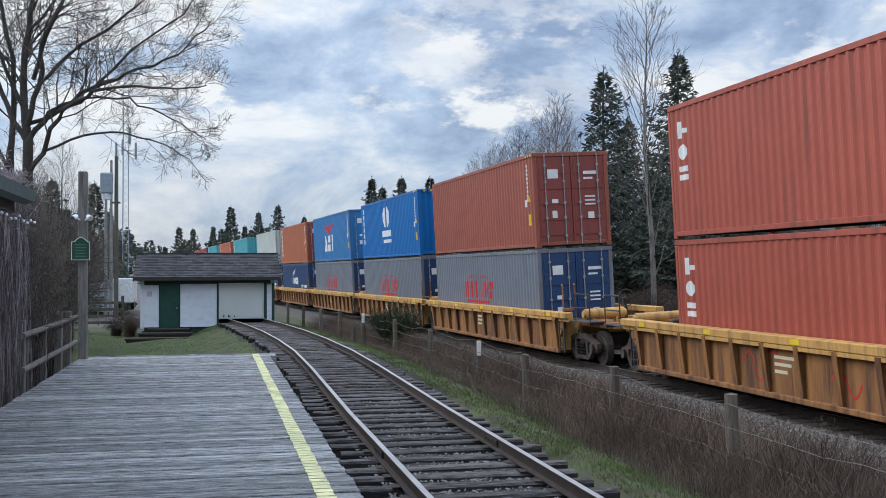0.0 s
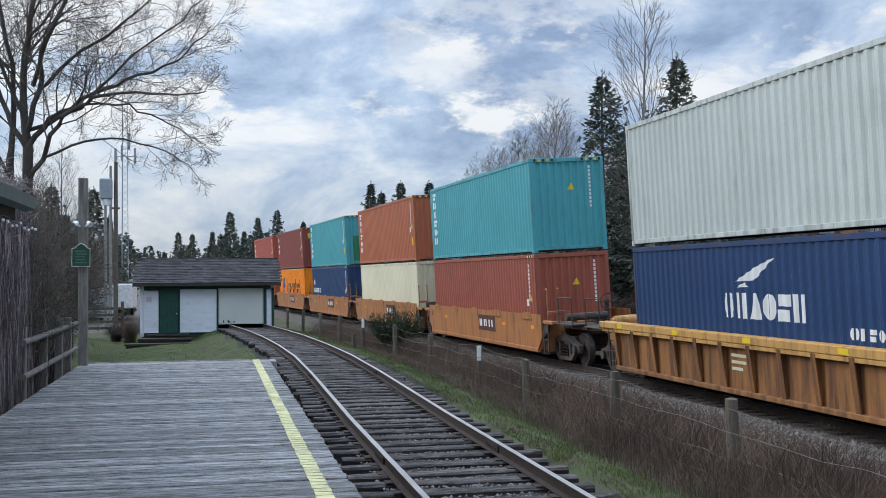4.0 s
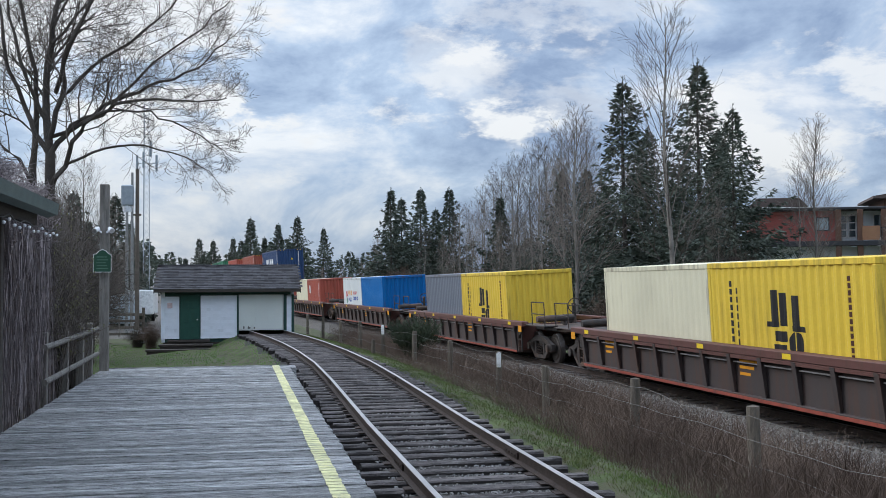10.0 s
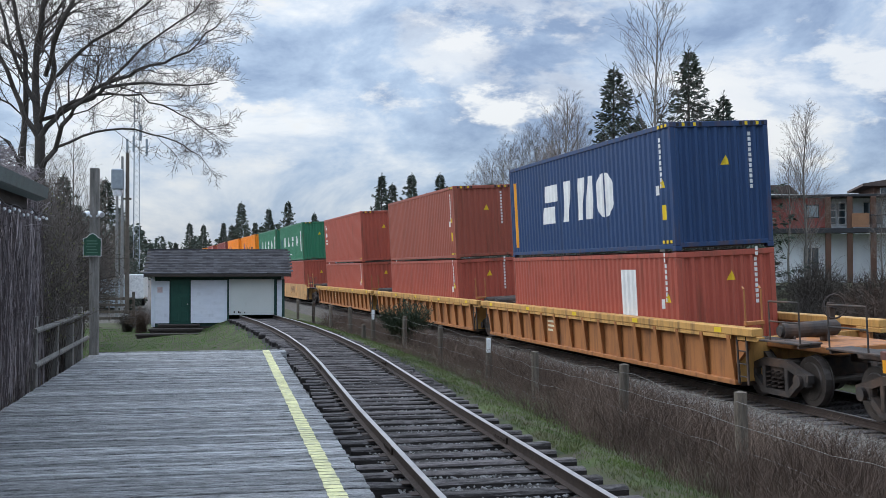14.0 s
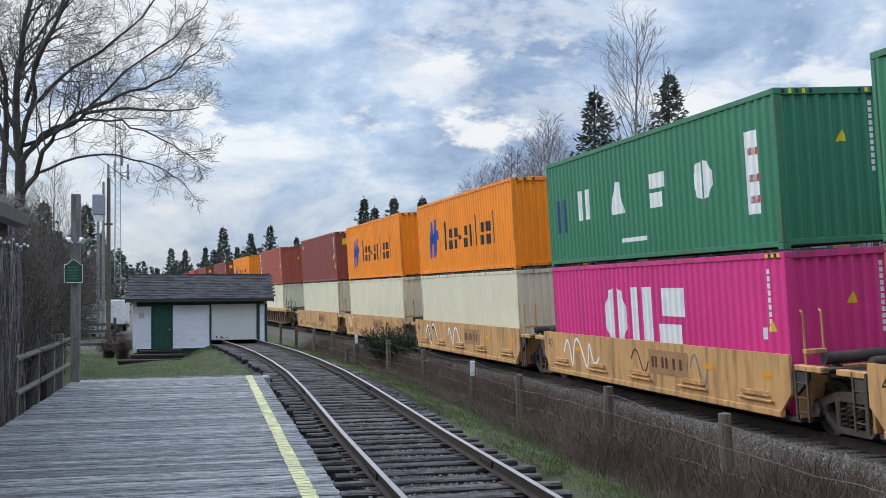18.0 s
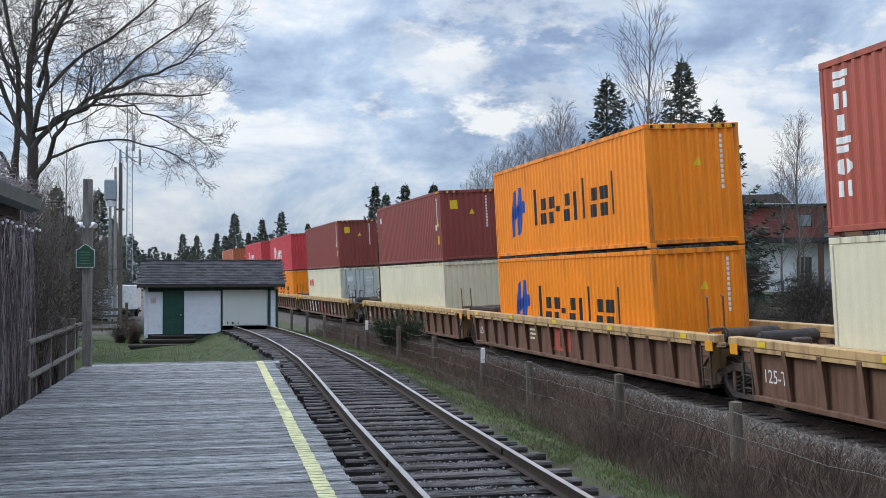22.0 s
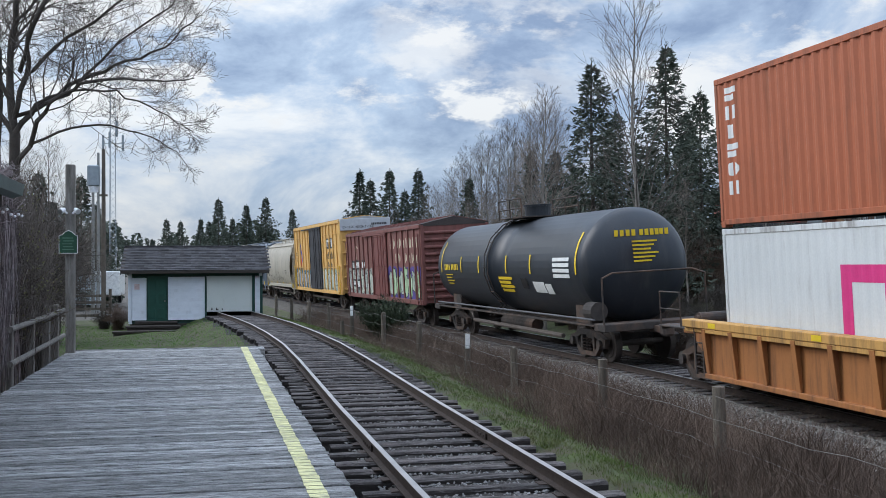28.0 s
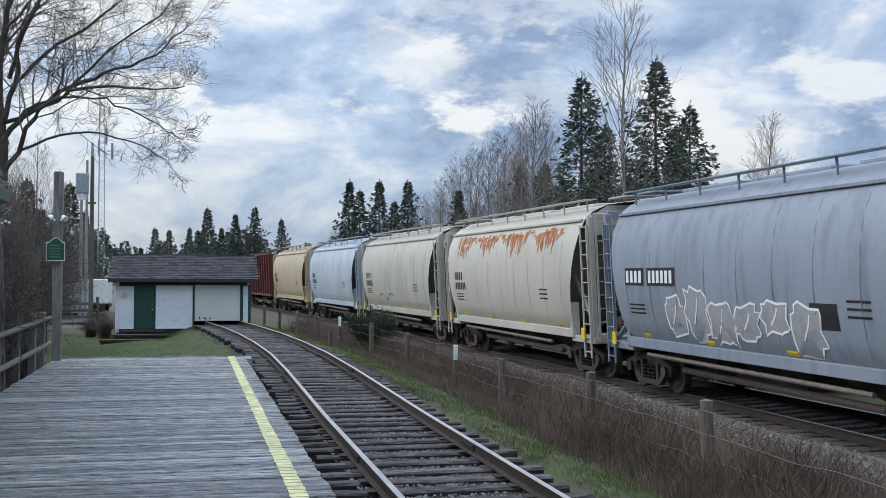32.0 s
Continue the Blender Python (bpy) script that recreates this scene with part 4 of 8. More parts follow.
def truck(parent, x, color=None):
    """A two-axle truck under a car, its middle at x."""
    def frame_():
        bm = bmesh.new()
        for sy in (-1, 1):
            y0, y1 = sorted((sy * 0.93, sy * 1.06))
            prism(bm, [(-1.14, 0.46), (-0.72, 0.57), (-0.40, 0.67), (0.40, 0.67), (0.72, 0.57), (1.14, 0.46), (1.16, 0.60), (0.74, 0.71), (0.38, 0.82), (-0.38, 0.82), (-0.74, 0.71), (-1.16, 0.60)], "y", y0, y1)
            prism(bm, [(-0.98, 0.50), (-0.48, 0.13), (0.48, 0.13), (0.98, 0.50), (0.80, 0.53), (0.42, 0.24), (-0.42, 0.24), (-0.80, 0.53)], "y", y0, y1)
            for x in (-0.40, 0.40):
                box(bm, x - 0.06, x + 0.06, y0, y1, 0.2, 0.7, 0.015)
            for x in (-0.9, 0.9):
                box(bm, x - 0.20, x + 0.20, y0 - 0.01, y1 + 0.01, 0.36, 0.62, 0.03)
        box(bm, -0.22, 0.22, -1.0, 1.0, 0.42, 0.78, 0.02)
        return mesh_of("truck", bm, STEEL_DARK)

    def spring():
        v, f = [], []
        for i in range(33):
            a = i * 0.785
            r, z = 0.085, 0.24 + i * 0.0105
            v += [(math.cos(a) * (r + q) , math.sin(a) * (r + q), z + w) for q, w in ((-0.018, -0.014), (0.018, -0.014), (0.018, 0.014), (-0.018, 0.014))]
        for i in range(32):
            f += [(4 * i + j, 4 * i + (j + 1) % 4, 4 * i + 4 + (j + 1) % 4, 4 * i + 4 + j) for j in range(4)]
        return raw("spring", v, f, RUST)

    def cap():
        bm = bmesh.new()
        rod(bm, (0, -0.06, 0), (0, 0.06, 0), 0.12, 0.10, 12)
        return mesh_of("bearing_cap", bm, STEEL_DARK)

    def wheels():
        bm = bmesh.new()
        for sy in (-1, 1):
            rod(bm, (0, sy * 0.70, 0), (0, sy * 0.835, 0), WHEEL_R, seg=28)
            rod(bm, (0, sy * 0.675, 0), (0, sy * 0.70, 0), WHEEL_R + 0.028, seg=28)
            rod(bm, (0, sy * 0.836, 0), (0, sy * 0.86, 0), 0.36, 0.34, seg=20)
            rod(bm, (0, sy * 0.86, 0), (0, sy * 0.90, 0), 0.14, seg=12)
            for a in range(3):
                rod(bm, (0.24 * math.cos(a * 2.09), sy * 0.861, 0.24 * math.sin(a * 2.09)), (0.24 * math.cos(a * 2.09), sy * 0.872, 0.24 * math.sin(a * 2.09)), 0.04, seg=8)
        rod(bm, (0, -0.98, 0), (0, 0.98, 0), 0.08, seg=10)
        return mesh_of("wheelset", bm, WHEEL_STEEL)
    t = part("truck", shared("truck", frame_), None, parent, at=pose(x, 0, 0))
    for dx in (-0.2, 0, 0.2):
        part("spring", shared("spring", spring), None, t, at=pose(dx, -1.0, 0))
    for sy in (-1, 1):
        for sx in (-0.9, 0.9):
            part("bearing_cap", shared("cap", cap), None, t, at=pose(sx, sy * 1.09, WHEEL_R + 0.02))
    for sx in (-0.9, 0.9):
        WHEELSETS[sx].append(part("wheelset", shared("wheels", wheels), None, t, at=pose(sx, 0, WHEEL_R)))


def coupler(parent, x, out):
    def make():
        bm = bmesh.new()
        box(bm, 0, 0.75, -0.09, 0.09, 0.78, 0.96, 0.02)
        box(bm, 0.68, 0.95, -0.17, 0.13, 0.72, 1.02, 0.05)
        return mesh_of("coupler", bm, STEEL_DARK)
    part("coupler", shared("coupler", make), None, parent, at=pose(x, 0, 0, 0, 0, 0 if out > 0 else 180))


CAR_COL = {"amber": (0.33, 0.15, 0.048), "ochre": (0.38, 0.155, 0.05), "tan": (0.55, 0.31, 0.12), "brown": (0.062, 0.049, 0.045), "mixed": (0.17, 0.095, 0.06)}
GRAF = {-39: [(-4.9, -2.4, 0.55, 1.3, "ink_white", 0.07), (-0.4, 0.6, 0.7, 1.25, "ink_brown", 0.05), (2.6, 3.4, 0.6, 1.3, "slate", 0.05)], -55: [(-4.8, -3.0, 0.55, 1.25, "ink_white", 0.17), (-4.7, -3.1, 0.6, 1.2, "ink_black", 0.09), (-1.6, 0.2, 0.6, 1.25, "ink_white", 0.08)], -70: [(-5.6, -4.4, 0.55, 1.3, "ink_white", 0.07), (-4.3, -3.0, 0.6, 1.2, "ink_black", 0.05)], -170: [(-5.1, -4.3, 0.45, 1.1, "ink_white", 0.13), (-3.9, -3.2, 0.45, 1.1, "ink_white", 0.13), (-2.8, -2.1, 0.45, 1.1, "ink_white", 0.13), (-1.6, 1.6, 0.45, 1.15, "ink_purple", 0.10), (-1.5, 1.7, 0.5, 1.1, "ink_white", 0.05), (3.0, 5.0, 0.45, 1.1, "ink_white", 0.06)], 332: [(-3.0, -1.6, 0.5, 1.1, "ink_red", 0.03), (0.0, 0.9, 0.5, 1.0, "ink_red", 0.04)], -232: [(2.4, 3.6, 0.5, 1.15, "cream", 0.03)]}
TRAIN = []      # (thing, place along the train, half its wheelbase)


GALV_PIPE = mat("dull_pipe", (0.22, 0.21, 0.20), 0.6, 0.3, 0.3)


def well_car(sc, rear, front, style, color, label, arts):
    """A well car: floor between its ends at rear and front (metres from its middle). arts: whether each end shares its truck."""
    root = thing("well_car", label, "rail car", "cars of the train")
    m = paint("well_car_" + color, CAR_COL[color], (0.095, 0.045, 0.028), 0.62 if style == "rib" else 0.42, 0.6)
    top = 1.30 if style == "gon" else 1.42
    sill_m = paint("sill_" + ("brown" if style == "gon" else color), (0.12, 0.05, 0.04) if style == "gon" else (0.50, 0.33, 0.15) if color == "mixed" else (0.56, 0.31, 0.09), (0.08, 0.045, 0.03), 0.40, 0.6)
    keep = {True: 1.15, False: 3.1 if style == "gon" else 2.8}
    lo, hi = rear + keep[arts[0]], front - keep[arts[1]]
    k = (style, color, round(lo, 1), round(hi, 1))
    lo, hi = k[2], k[3]
    tan_trim = color == "mixed"

    def wall():
        bm = bmesh.new()
        if style == "smooth":
            prism(bm, [(lo + 0.35, 0.42), (hi - 0.35, 0.42), (hi, 0.75), (hi, top), (lo, top), (lo, 0.75)], "y", -1.44, -1.39)
            box(bm, lo + 0.35, hi - 0.35, -1.47, -1.36, 0.30, 0.42, 0.012)
        else:
            box(bm, lo, hi, -1.36, -1.32, 0.36, top - 0.1, 0)
            box(bm, lo, hi, -1.45, -1.30, 0.26, 0.36, 0.01)
        return mesh_of("side_wall", bm, m)

    def sill():
        bm = bmesh.new()
        box(bm, lo - 0.85, hi + 0.85, -1.50, -1.26, top - 0.16, top, 0.015)
        box(bm, lo, hi, -1.49, -1.47, top - 0.24, top - 0.165, 0.004)
        return mesh_of("top_sill", bm, sill_m)

    def rib(rm):
        bm = bmesh.new()
        prism(bm, [(-1.362, 0.27), (-1.40, 0.27), (-1.485, top - 0.17), (-1.362, top - 0.17)], "x", -0.028, 0.028)
        prism(bm, [(-1.40, 0.27), (-1.42, 0.27), (-1.505, top - 0.17), (-1.485, top - 0.17)], "x", -0.07, 0.07)
        return mesh_of("rib", bm, rm)

    def brace():
        bm = bmesh.new()
        if color == "ochre":
            prism(bm, [(-0.42, top - 0.16), (0.42, top - 0.16), (0.26, top + 0.05), (-0.26, top + 0.05)], "y", -1.475, -1.435)
        else:
            prism(bm, [(-0.5, 0.64), (0.5, 0.64), (0.46, 0.72), (-0.46, 0.72)], "y", -1.50, -1.44)
            rod(bm, (-0.62, -1.49, 0.56), (0.62, -1.49, 0.56), 0.025, seg=6)
        return mesh_of("side_step", bm, m)

    def tab():
        return mesh_of("reflector", one_box(-0.15, 0.15, -1.506, -1.503, top - 0.13, top - 0.03), tint("ink_yellow"))

    def side_pipe(w):
        bm = bmesh.new()
        rod(bm, (0.08, -1.42, 0.98), (w - 0.08, -1.42, 0.98), 0.016, seg=6)
        return mesh_of("side_pipe", bm, GALV_PIPE)
    far = Matrix.Diagonal((1, -1, 1, 1))
    for f in (Matrix.Identity(4), far):
        part("side_wall", shared(k + ("w",), wall), None, root, at=f)
        if style != "smooth":
            part("top_sill", shared(k + ("si",), sill), None, root, at=f)
    n = int(round((hi - lo) / (1.28 if style == "gon" else 1.15)))
    if style != "smooth":
        for i in range(n + 1):
            part("rib", shared((style, color, "ri"), lambda: rib(m)), None, root, at=pose(lo + 0.1 + i * (hi - lo - 0.2) / n, 0, 0))
        for i in range(5):
            part("reflector", shared((style, "ta"), tab), None, root, at=pose(lo + 0.5 + i * (hi - lo - 1.0) / 4, 0, 0))
        if style == "gon" or tan_trim:
            for x in (lo - 0.62, hi + 0.62):
                part("corner_plate", shared((style, "cp"), lambda: mesh_of("corner_plate", one_box(-0.16, 0.16, -1.508, -1.502, top - 0.33, top - 0.13), tint("ink_orange"))), None, root, at=pose(x, 0, 0))
        if style == "gon":
            for i in range(n):
                x = lo + 0.1 + i * (hi - lo - 0.2) / n
                part("side_pipe", shared((style, "pp", round((hi - lo) / n, 2)), lambda: side_pipe((hi - lo - 0.2) / n)), None, root, at=pose(x, 0, 0))
            part("lower_edge", shared(k + ("le",), lambda: mesh_of("lower_edge", one_box(lo, hi, -1.455, -1.451, 0.265, 0.33), paint("red_oxide_edge", (0.30, 0.07, 0.045), (0.06, 0.03, 0.025), 0.4))), None, root, "faded red lower edge")
        for bay in (5,) if style == "rib" else (1, 7):
            x = lo + 0.1 + bay * (hi - lo - 0.2) / n
            for r in range(3):
                part("marking", shared((style, "tx", color, r), lambda: mesh_of("marking", one_box(0.22, 0.95 - 0.15 * r, -1.3675, -1.3625, 0.98 - 0.13 * r, 1.04 - 0.13 * r), tint("ink_orange" if style == "gon" else "cream"))), None, root, at=pose(x, 0, 0))
        if tan_trim:
            part("logo_panel", one_box(-0.9, 0.9, -1.368, -1.361, 0.5, 1.15), tint("brick"), root, "faded red painted panel")
            for x in (-0.55, 0.05, 0.4):
                part("marking", one_box(x, x + 0.16, -1.372, -1.3685, 0.6, 1.05), tint("ink_brown"), root)
    else:
        for x in (lo + 1.4, lo + 4.0, lo + 6.6, lo + 9.2, hi - 1.2):
            part("side_step", shared(k[:2] + ("st",), brace), None, root, at=pose(x, 0, 0))
        part("logo_panel", one_box(0.6, 2.5, -1.448, -1.441, 0.72, 1.25), tint("ink_brown") if color == "ochre" else mat("faded_panel", (0.33, 0.18, 0.08), 0.7, 0, 0.3, 2, 30, 0.1), root, "plain faded panel")
        for x in (0.75, 0.92, 1.25, 1.45, 1.8, 2.12):
            part("marking", one_box(x, x + 0.11, -1.4525, -1.4485, 0.86, 1.10), tint("ink_white" if color == "ochre" else "ink_brown"), root)
        for x in (lo + 2.5, 3.3, hi - 0.9):
            part("reflector", one_box(x, x + 0.3, -1.4475, -1.441, 0.98, 1.08), tint("ink_orange"), root)
        words("40", 0.34, tint("ink_black"), root, pose(lo + 0.35, -1.442, 1.0) @ SIDE)
    if style != "smooth":
        words("125-T", 0.36, tint("ink_white"), root, pose(lo + 0.25, -1.364, 0.62) @ SIDE) if tan_trim else None
    if GRAF.get(round(sc)):
        for j, (a, b, v0, v1, c, w) in enumerate(GRAF[round(sc)]):
            bm = bmesh.new()
            ribbon(bm, scrawl(int(sc) + j, a, b, v0, v1, max(2, int((b - a) * 2.6))), w, lambda u, v: (u, (-1.4425 if style == "smooth" else -1.3635) - 0.001 * j, v))
            part("graffiti_line", bm, tint(c), root, "spray-painted scrawl")
    part("well_floor", shared(k + ("fl",), lambda: mesh_of("well_floor", one_box(lo, hi, -1.3, 1.3, 0.24, 0.32), STEEL_DARK)), None, root)
    # ends over the trucks
    for end, art in ((rear, arts[0]), (front, arts[1])):
        sg = 1 if end > 0 else -1
        edge = abs(hi if sg > 0 else lo)
        L = abs(end) - edge - (0.12 if art else 0.35)
        turn = 0 if sg > 0 else 180
        base = pose(sg * edge, 0, 0, 0, 0, turn)
        L = round(L, 1)
        kk = k[:2] + ("end", L)

        def deck():
            bm = bmesh.new()
            box(bm, 0.0, L, -0.75, 0.75, 0.98, 1.12, 0.02)
            prism(bm, [(0.0, 0.70), (0.04, 0.70), (min(0.45, L), 1.0), (min(0.45, L), 1.14), (0.0, 1.14)], "y", -1.40, -1.32)
            prism(bm, [(0.0, 0.70), (0.04, 0.70), (min(0.45, L), 1.0), (min(0.45, L), 1.14), (0.0, 1.14)], "y", 1.32, 1.40)
            return mesh_of("end_platform", bm, m if style == "rib" else STEEL_DARK)

        def sheet():
            bm = bmesh.new()
            box(bm, 0.0, 0.08, -1.36, 1.36, 0.32, 1.18, 0.015)
            box(bm, 0.08, min(0.9, L), -1.42, -1.26, 1.16, 1.26, 0.012)
            box(bm, 0.08, min(0.9, L), 1.26, 1.42, 1.16, 1.26, 0.012)
            return mesh_of("bulkhead", bm, sill_m if style != "smooth" else m)

        def grab():
            bm = bmesh.new()
            for y in (-1.34, -0.98):
                rod(bm, (0.35, y, 1.2), (0.35, y, 2.15), 0.022, seg=6)
                rod(bm, (0.35, y, 2.15), (0.28, y, 2.2), 0.022, seg=6)
            box(bm, 0.30, 0.42, -1.36, -0.96, 1.45, 1.53, 0.01)
            return mesh_of("guide_post", bm, m)
        p = part("end_platform", shared(kk + ("d",), deck), None, root, at=base)
        part("bulkhead", shared(kk + ("s",), sheet), None, root, at=base)
        if style != "gon":
            part("guide_post", shared(k[:2] + ("g",), grab), None, root, at=base)
        def gear():
            bm = bmesh.new()
            x = min(L * 0.45, 1.1)
            rod(bm, (x, -1.0, 1.36), (x, 0.15, 1.36), 0.15 if style == "rib" else 0.11, seg=16)
            for y in (-1.06, 0.15):
                rod(bm, (x, y, 1.36), (x, y + 0.06, 1.36), 0.10, seg=12)
            for y in (-0.8, -0.1):
                box(bm, x - 0.12, x + 0.12, y - 0.03, y + 0.03, 1.12, 1.26, 0.008)
            return mesh_of("air_reservoir", bm, sill_m if style == "rib" and color == "amber" else STEEL_DARK)

        def grating():
            bm = bmesh.new()
            box(bm, 0.12, max(0.5, L - 0.1), -1.38, -0.92, 1.185, 1.22, 0.006)
            for x in (0.2, max(0.45, L - 0.2)):
                box(bm, x - 0.03, x + 0.03, -1.36, -0.92, 1.125, 1.19)
            return mesh_of("walkway", bm, STEEL_DARK)

        def rail_():
            bm = bmesh.new()
            e = max(0.5, L - 0.15)
            for x in (0.55 * e, e):
                rod(bm, (x, -1.34, 1.18), (x, -1.34, 1.95), 0.018, seg=6)
            rod(bm, (0.55 * e, -1.34, 1.95), (e, -1.34, 1.95), 0.018, seg=6)
            rod(bm, (0.55 * e, -1.34, 1.58), (e, -1.34, 1.58), 0.016, seg=6)
            return mesh_of("end_handrail", bm, STEEL_DARK)

        def brake_wheel():
            bm = bmesh.new()
            loops = []
            for i in range(16):
                a = i * math.pi / 8
                loops.append([bm.verts.new((0.28 + 0.018 * math.cos(b * 1.2566), math.cos(a) * (0.24 + 0.018 * math.sin(b * 1.2566)), 1.72 + math.sin(a) * (0.24 + 0.018 * math.sin(b * 1.2566)))) for b in range(5)])
            for i in range(16):
                for b in range(5):
                    bm.faces.new((loops[i][b], loops[i][(b + 1) % 5], loops[(i + 1) % 16][(b + 1) % 5], loops[(i + 1) % 16][b]))
            rod(bm, (0.28, -0.23, 1.72), (0.28, 0.23, 1.72), 0.016, seg=5)
            rod(bm, (0.2, 0, 1.72), (0.3, 0, 1.72), 0.05, seg=8)
            box(bm, 0.12, 0.22, -0.06, 0.06, 1.14, 1.8, 0.01)
            return mesh_of("hand_brake", bm, STEEL_DARK)
        part("walkway", shared(kk + ("gr",), grating), None, root, "dark steel walkway", at=base @ Matrix.Diagonal((1, sg, 1, 1)))
        if not art:
            part("end_handrail", shared(kk + ("hr",), rail_), None, root, at=base @ Matrix.Diagonal((1, sg, 1, 1)))
            if sg > 0:
                part("hand_brake", shared("hand_brake", brake_wheel), None, root, at=base @ pose(0.25, 0.5, 0))

        def pipe():
            bm = bmesh.new()
            rod(bm, (0.1, -1.2, 1.22), (max(0.4, L - 0.1), -1.15, 1.2), 0.03, seg=6)
            return mesh_of("brake_pipe", bm, STEEL_DARK)

        def valve():
            return mesh_of("brake_valve", one_box(0.1, 0.4, 0.1, 0.45, 1.125, 1.36, 0.03), STEEL_DARK)

        def rungs():
            return mesh_of("corner_ladder", ladder(0.36, 0.95, 4), STEEL_DARK)
        part("air_reservoir", shared(kk + ("bg",), gear), None, root, at=base @ Matrix.Diagonal((1, sg, 1, 1)))
        part("brake_pipe", shared(kk + ("pi",), pipe), None, root, at=base)
        part("brake_valve", shared("valve", valve), None, root, at=base)
        part("corner_ladder", shared("rungs", rungs), None, root, at=base @ pose(0.28, -1.40 * sg, 0.30))
        if not art:
            truck(root, sg * (abs(end) - 1.95))
            coupler(root, sg * (abs(end) - 0.92), sg)
        elif sg > 0:
            truck(root, end)
    TRAIN.append((root, sc, 5.5))
    return root


def load(sc, z, L, H, color, ends, label, items=(), end_items=(), front=None):
    c = container(L, H, color, ends, label, front)
    marks(c, H, L, items, "side", 0.010 if color in ("cream", "white") else 0.036)
    marks(c, H, L, end_items, "front")
    TRAIN.append((c, sc, 5.5, z))
    return c


def slab(u, v, w, h, c, lean=0.0):
    """A solid bar, leaning to the right by lean of its height."""
    return [([(u, v), (u + w, v), (u + w + lean * h, v + h), (u + lean * h, v + h)], c)]


def disc(u, v, w, h, c, slit=0.16):
    """A round patch with a gap down its middle."""
    out = []
    for sg in (-1, 1):
        m = u + w / 2 + sg * w * slit / 2
        half = w * (1 - slit) / 2
        out.append(([(m, v), (m + sg * half * 0.55, v + h * 0.06), (m + sg * half, v + h * 0.32), (m + sg * half, v + h * 0.68), (m + sg * half * 0.55, v + h * 0.94), (m, v + h)], c))
    return out


def emblem(u, v, h, pitch, kinds, c, lean=0.0):
    """A row of plain patches as large as painted characters: I bar, = two bars, | two posts, o split disc, ^ wedge."""
    out = []
    for i, k in enumerate(kinds):
        a, w = u + i * pitch, pitch * 0.80
        if k == "I":
            out += slab(a + w * 0.25, v, w * 0.42, h, c, lean)
        elif k == "T":
            out += slab(a + w * 0.2, v, w * 0.36, h * 1.4, c, lean)
        elif k == "=":
            out += slab(a, v, w * 0.9, h * 0.43, c, lean) + slab(a + w * 0.1 + lean * h * 0.55, v + h * 0.55, w * 0.9, h * 0.43, c, lean)
        elif k == "|":
            out += slab(a, v, w * 0.36, h, c, lean) + slab(a + w * 0.58, v, w * 0.36, h, c, lean)
        elif k == "o":
            out += disc(a, v, w, h, c)
        elif k == "q":
            out += disc(a, v - h * 0.1, w, h * 1.1, c) + slab(a + w * 0.4, v - h * 0.42, w * 0.5, h * 0.22, c)
        elif k == "^":
            out.append(([(a, v), (a + w, v), (a + w * 0.66, v + h), (a + w * 0.34, v + h)], c))
        elif k == "-":
            out += slab(a, v + h * 0.4, w * 0.7, h * 0.2, c)
    return out


def column(u, v, h, n, c, w=0.14):
    """Small characters one above another."""
    return [(u, v - i * h, w, h * 0.72, c) for i in range(n)]


CODES = column(11.55, 2.5, 0.13, 9, "ink_white", 0.07) + [(11.55, 2.80, 0.10, 0.07, "ink_yellow"), (11.65, 2.80, 0.10, 0.07, "ink_black"), (11.75, 2.80, 0.10, 0.07, "ink_yellow"), (11.85, 2.80, 0.10, 0.07, "ink_black"), (11.95, 2.80, 0.10, 0.07, "ink_yellow"), ([(11.50, 1.45), (11.72, 1.45), (11.61, 1.68)], "ink_yellow"), (11.58, 0.72, 0.18, 0.34, "ink_yellow"), (11.3, 1.3, 0.10, 0.22, "ink_white")]
END_CODES = column(1.95, 2.55, 0.12, 11, "ink_white", 0.07) + [([(1.24, 1.90), (1.46, 1.90), (1.35, 2.12)], "ink_yellow")]
TAPE = [(0.16 + 0.14 * i, 2.79, 0.07, 0.08, "ink_yellow" if i % 2 else "ink_black") for i in range(5)] + [(1.72 + 0.14 * i, 2.79, 0.07, 0.08, "ink_yellow" if i % 2 else "ink_black") for i in range(5)]
STACK = [(0.45, 2.15, 0.14, 0.36, "ink_white"), (0.65, 2.25, 0.2, 0.1, "ink_white")] + disc(0.45, 1.68, 0.36, 0.34, "ink_white") + slab(0.45, 1.25, 0.36, 0.12, "ink_white") + slab(0.45, 1.43, 0.36, 0.12, "ink_white")
HL_MARK = lambda u, v, h: [([(u, v), (u + 0.42, v + 0.1), (u + 0.66, v + h), (u + 0.3, v + h * 0.86)], "ink_blue"), ([(u + 0.62, v + 0.05), (u + 1.05, v + 0.18), (u + 1.25, v + h * 0.98), (u + 0.86, v + h)], "ink_blue"), ([(u + 0.2, v + h * 0.36), (u + 1.5, v + h * 0.5), (u + 1.38, v + h * 0.72), (u + 0.2, v + h * 0.56)], "ink_blue")]
LOGO_HL = HL_MARK(1.65, 0.6, 1.6) + emblem(3.95, 0.92, 0.78, 0.66, "T==-=IT==T", "ink_black")
CMA = emblem(4.45, 1.38, 0.5, 0.52, "o|^o=|", "ink_white") + [([(4.95, 2.1), (5.7, 2.12), (6.5, 2.55), (5.8, 2.38)], "ink_white"), ([(5.0, 1.98), (5.5, 2.0), (5.3, 2.08)], "ink_white")] + emblem(8.75, 1.16, 0.2, 0.24, "oI=o|o=IIo", "ink_white")
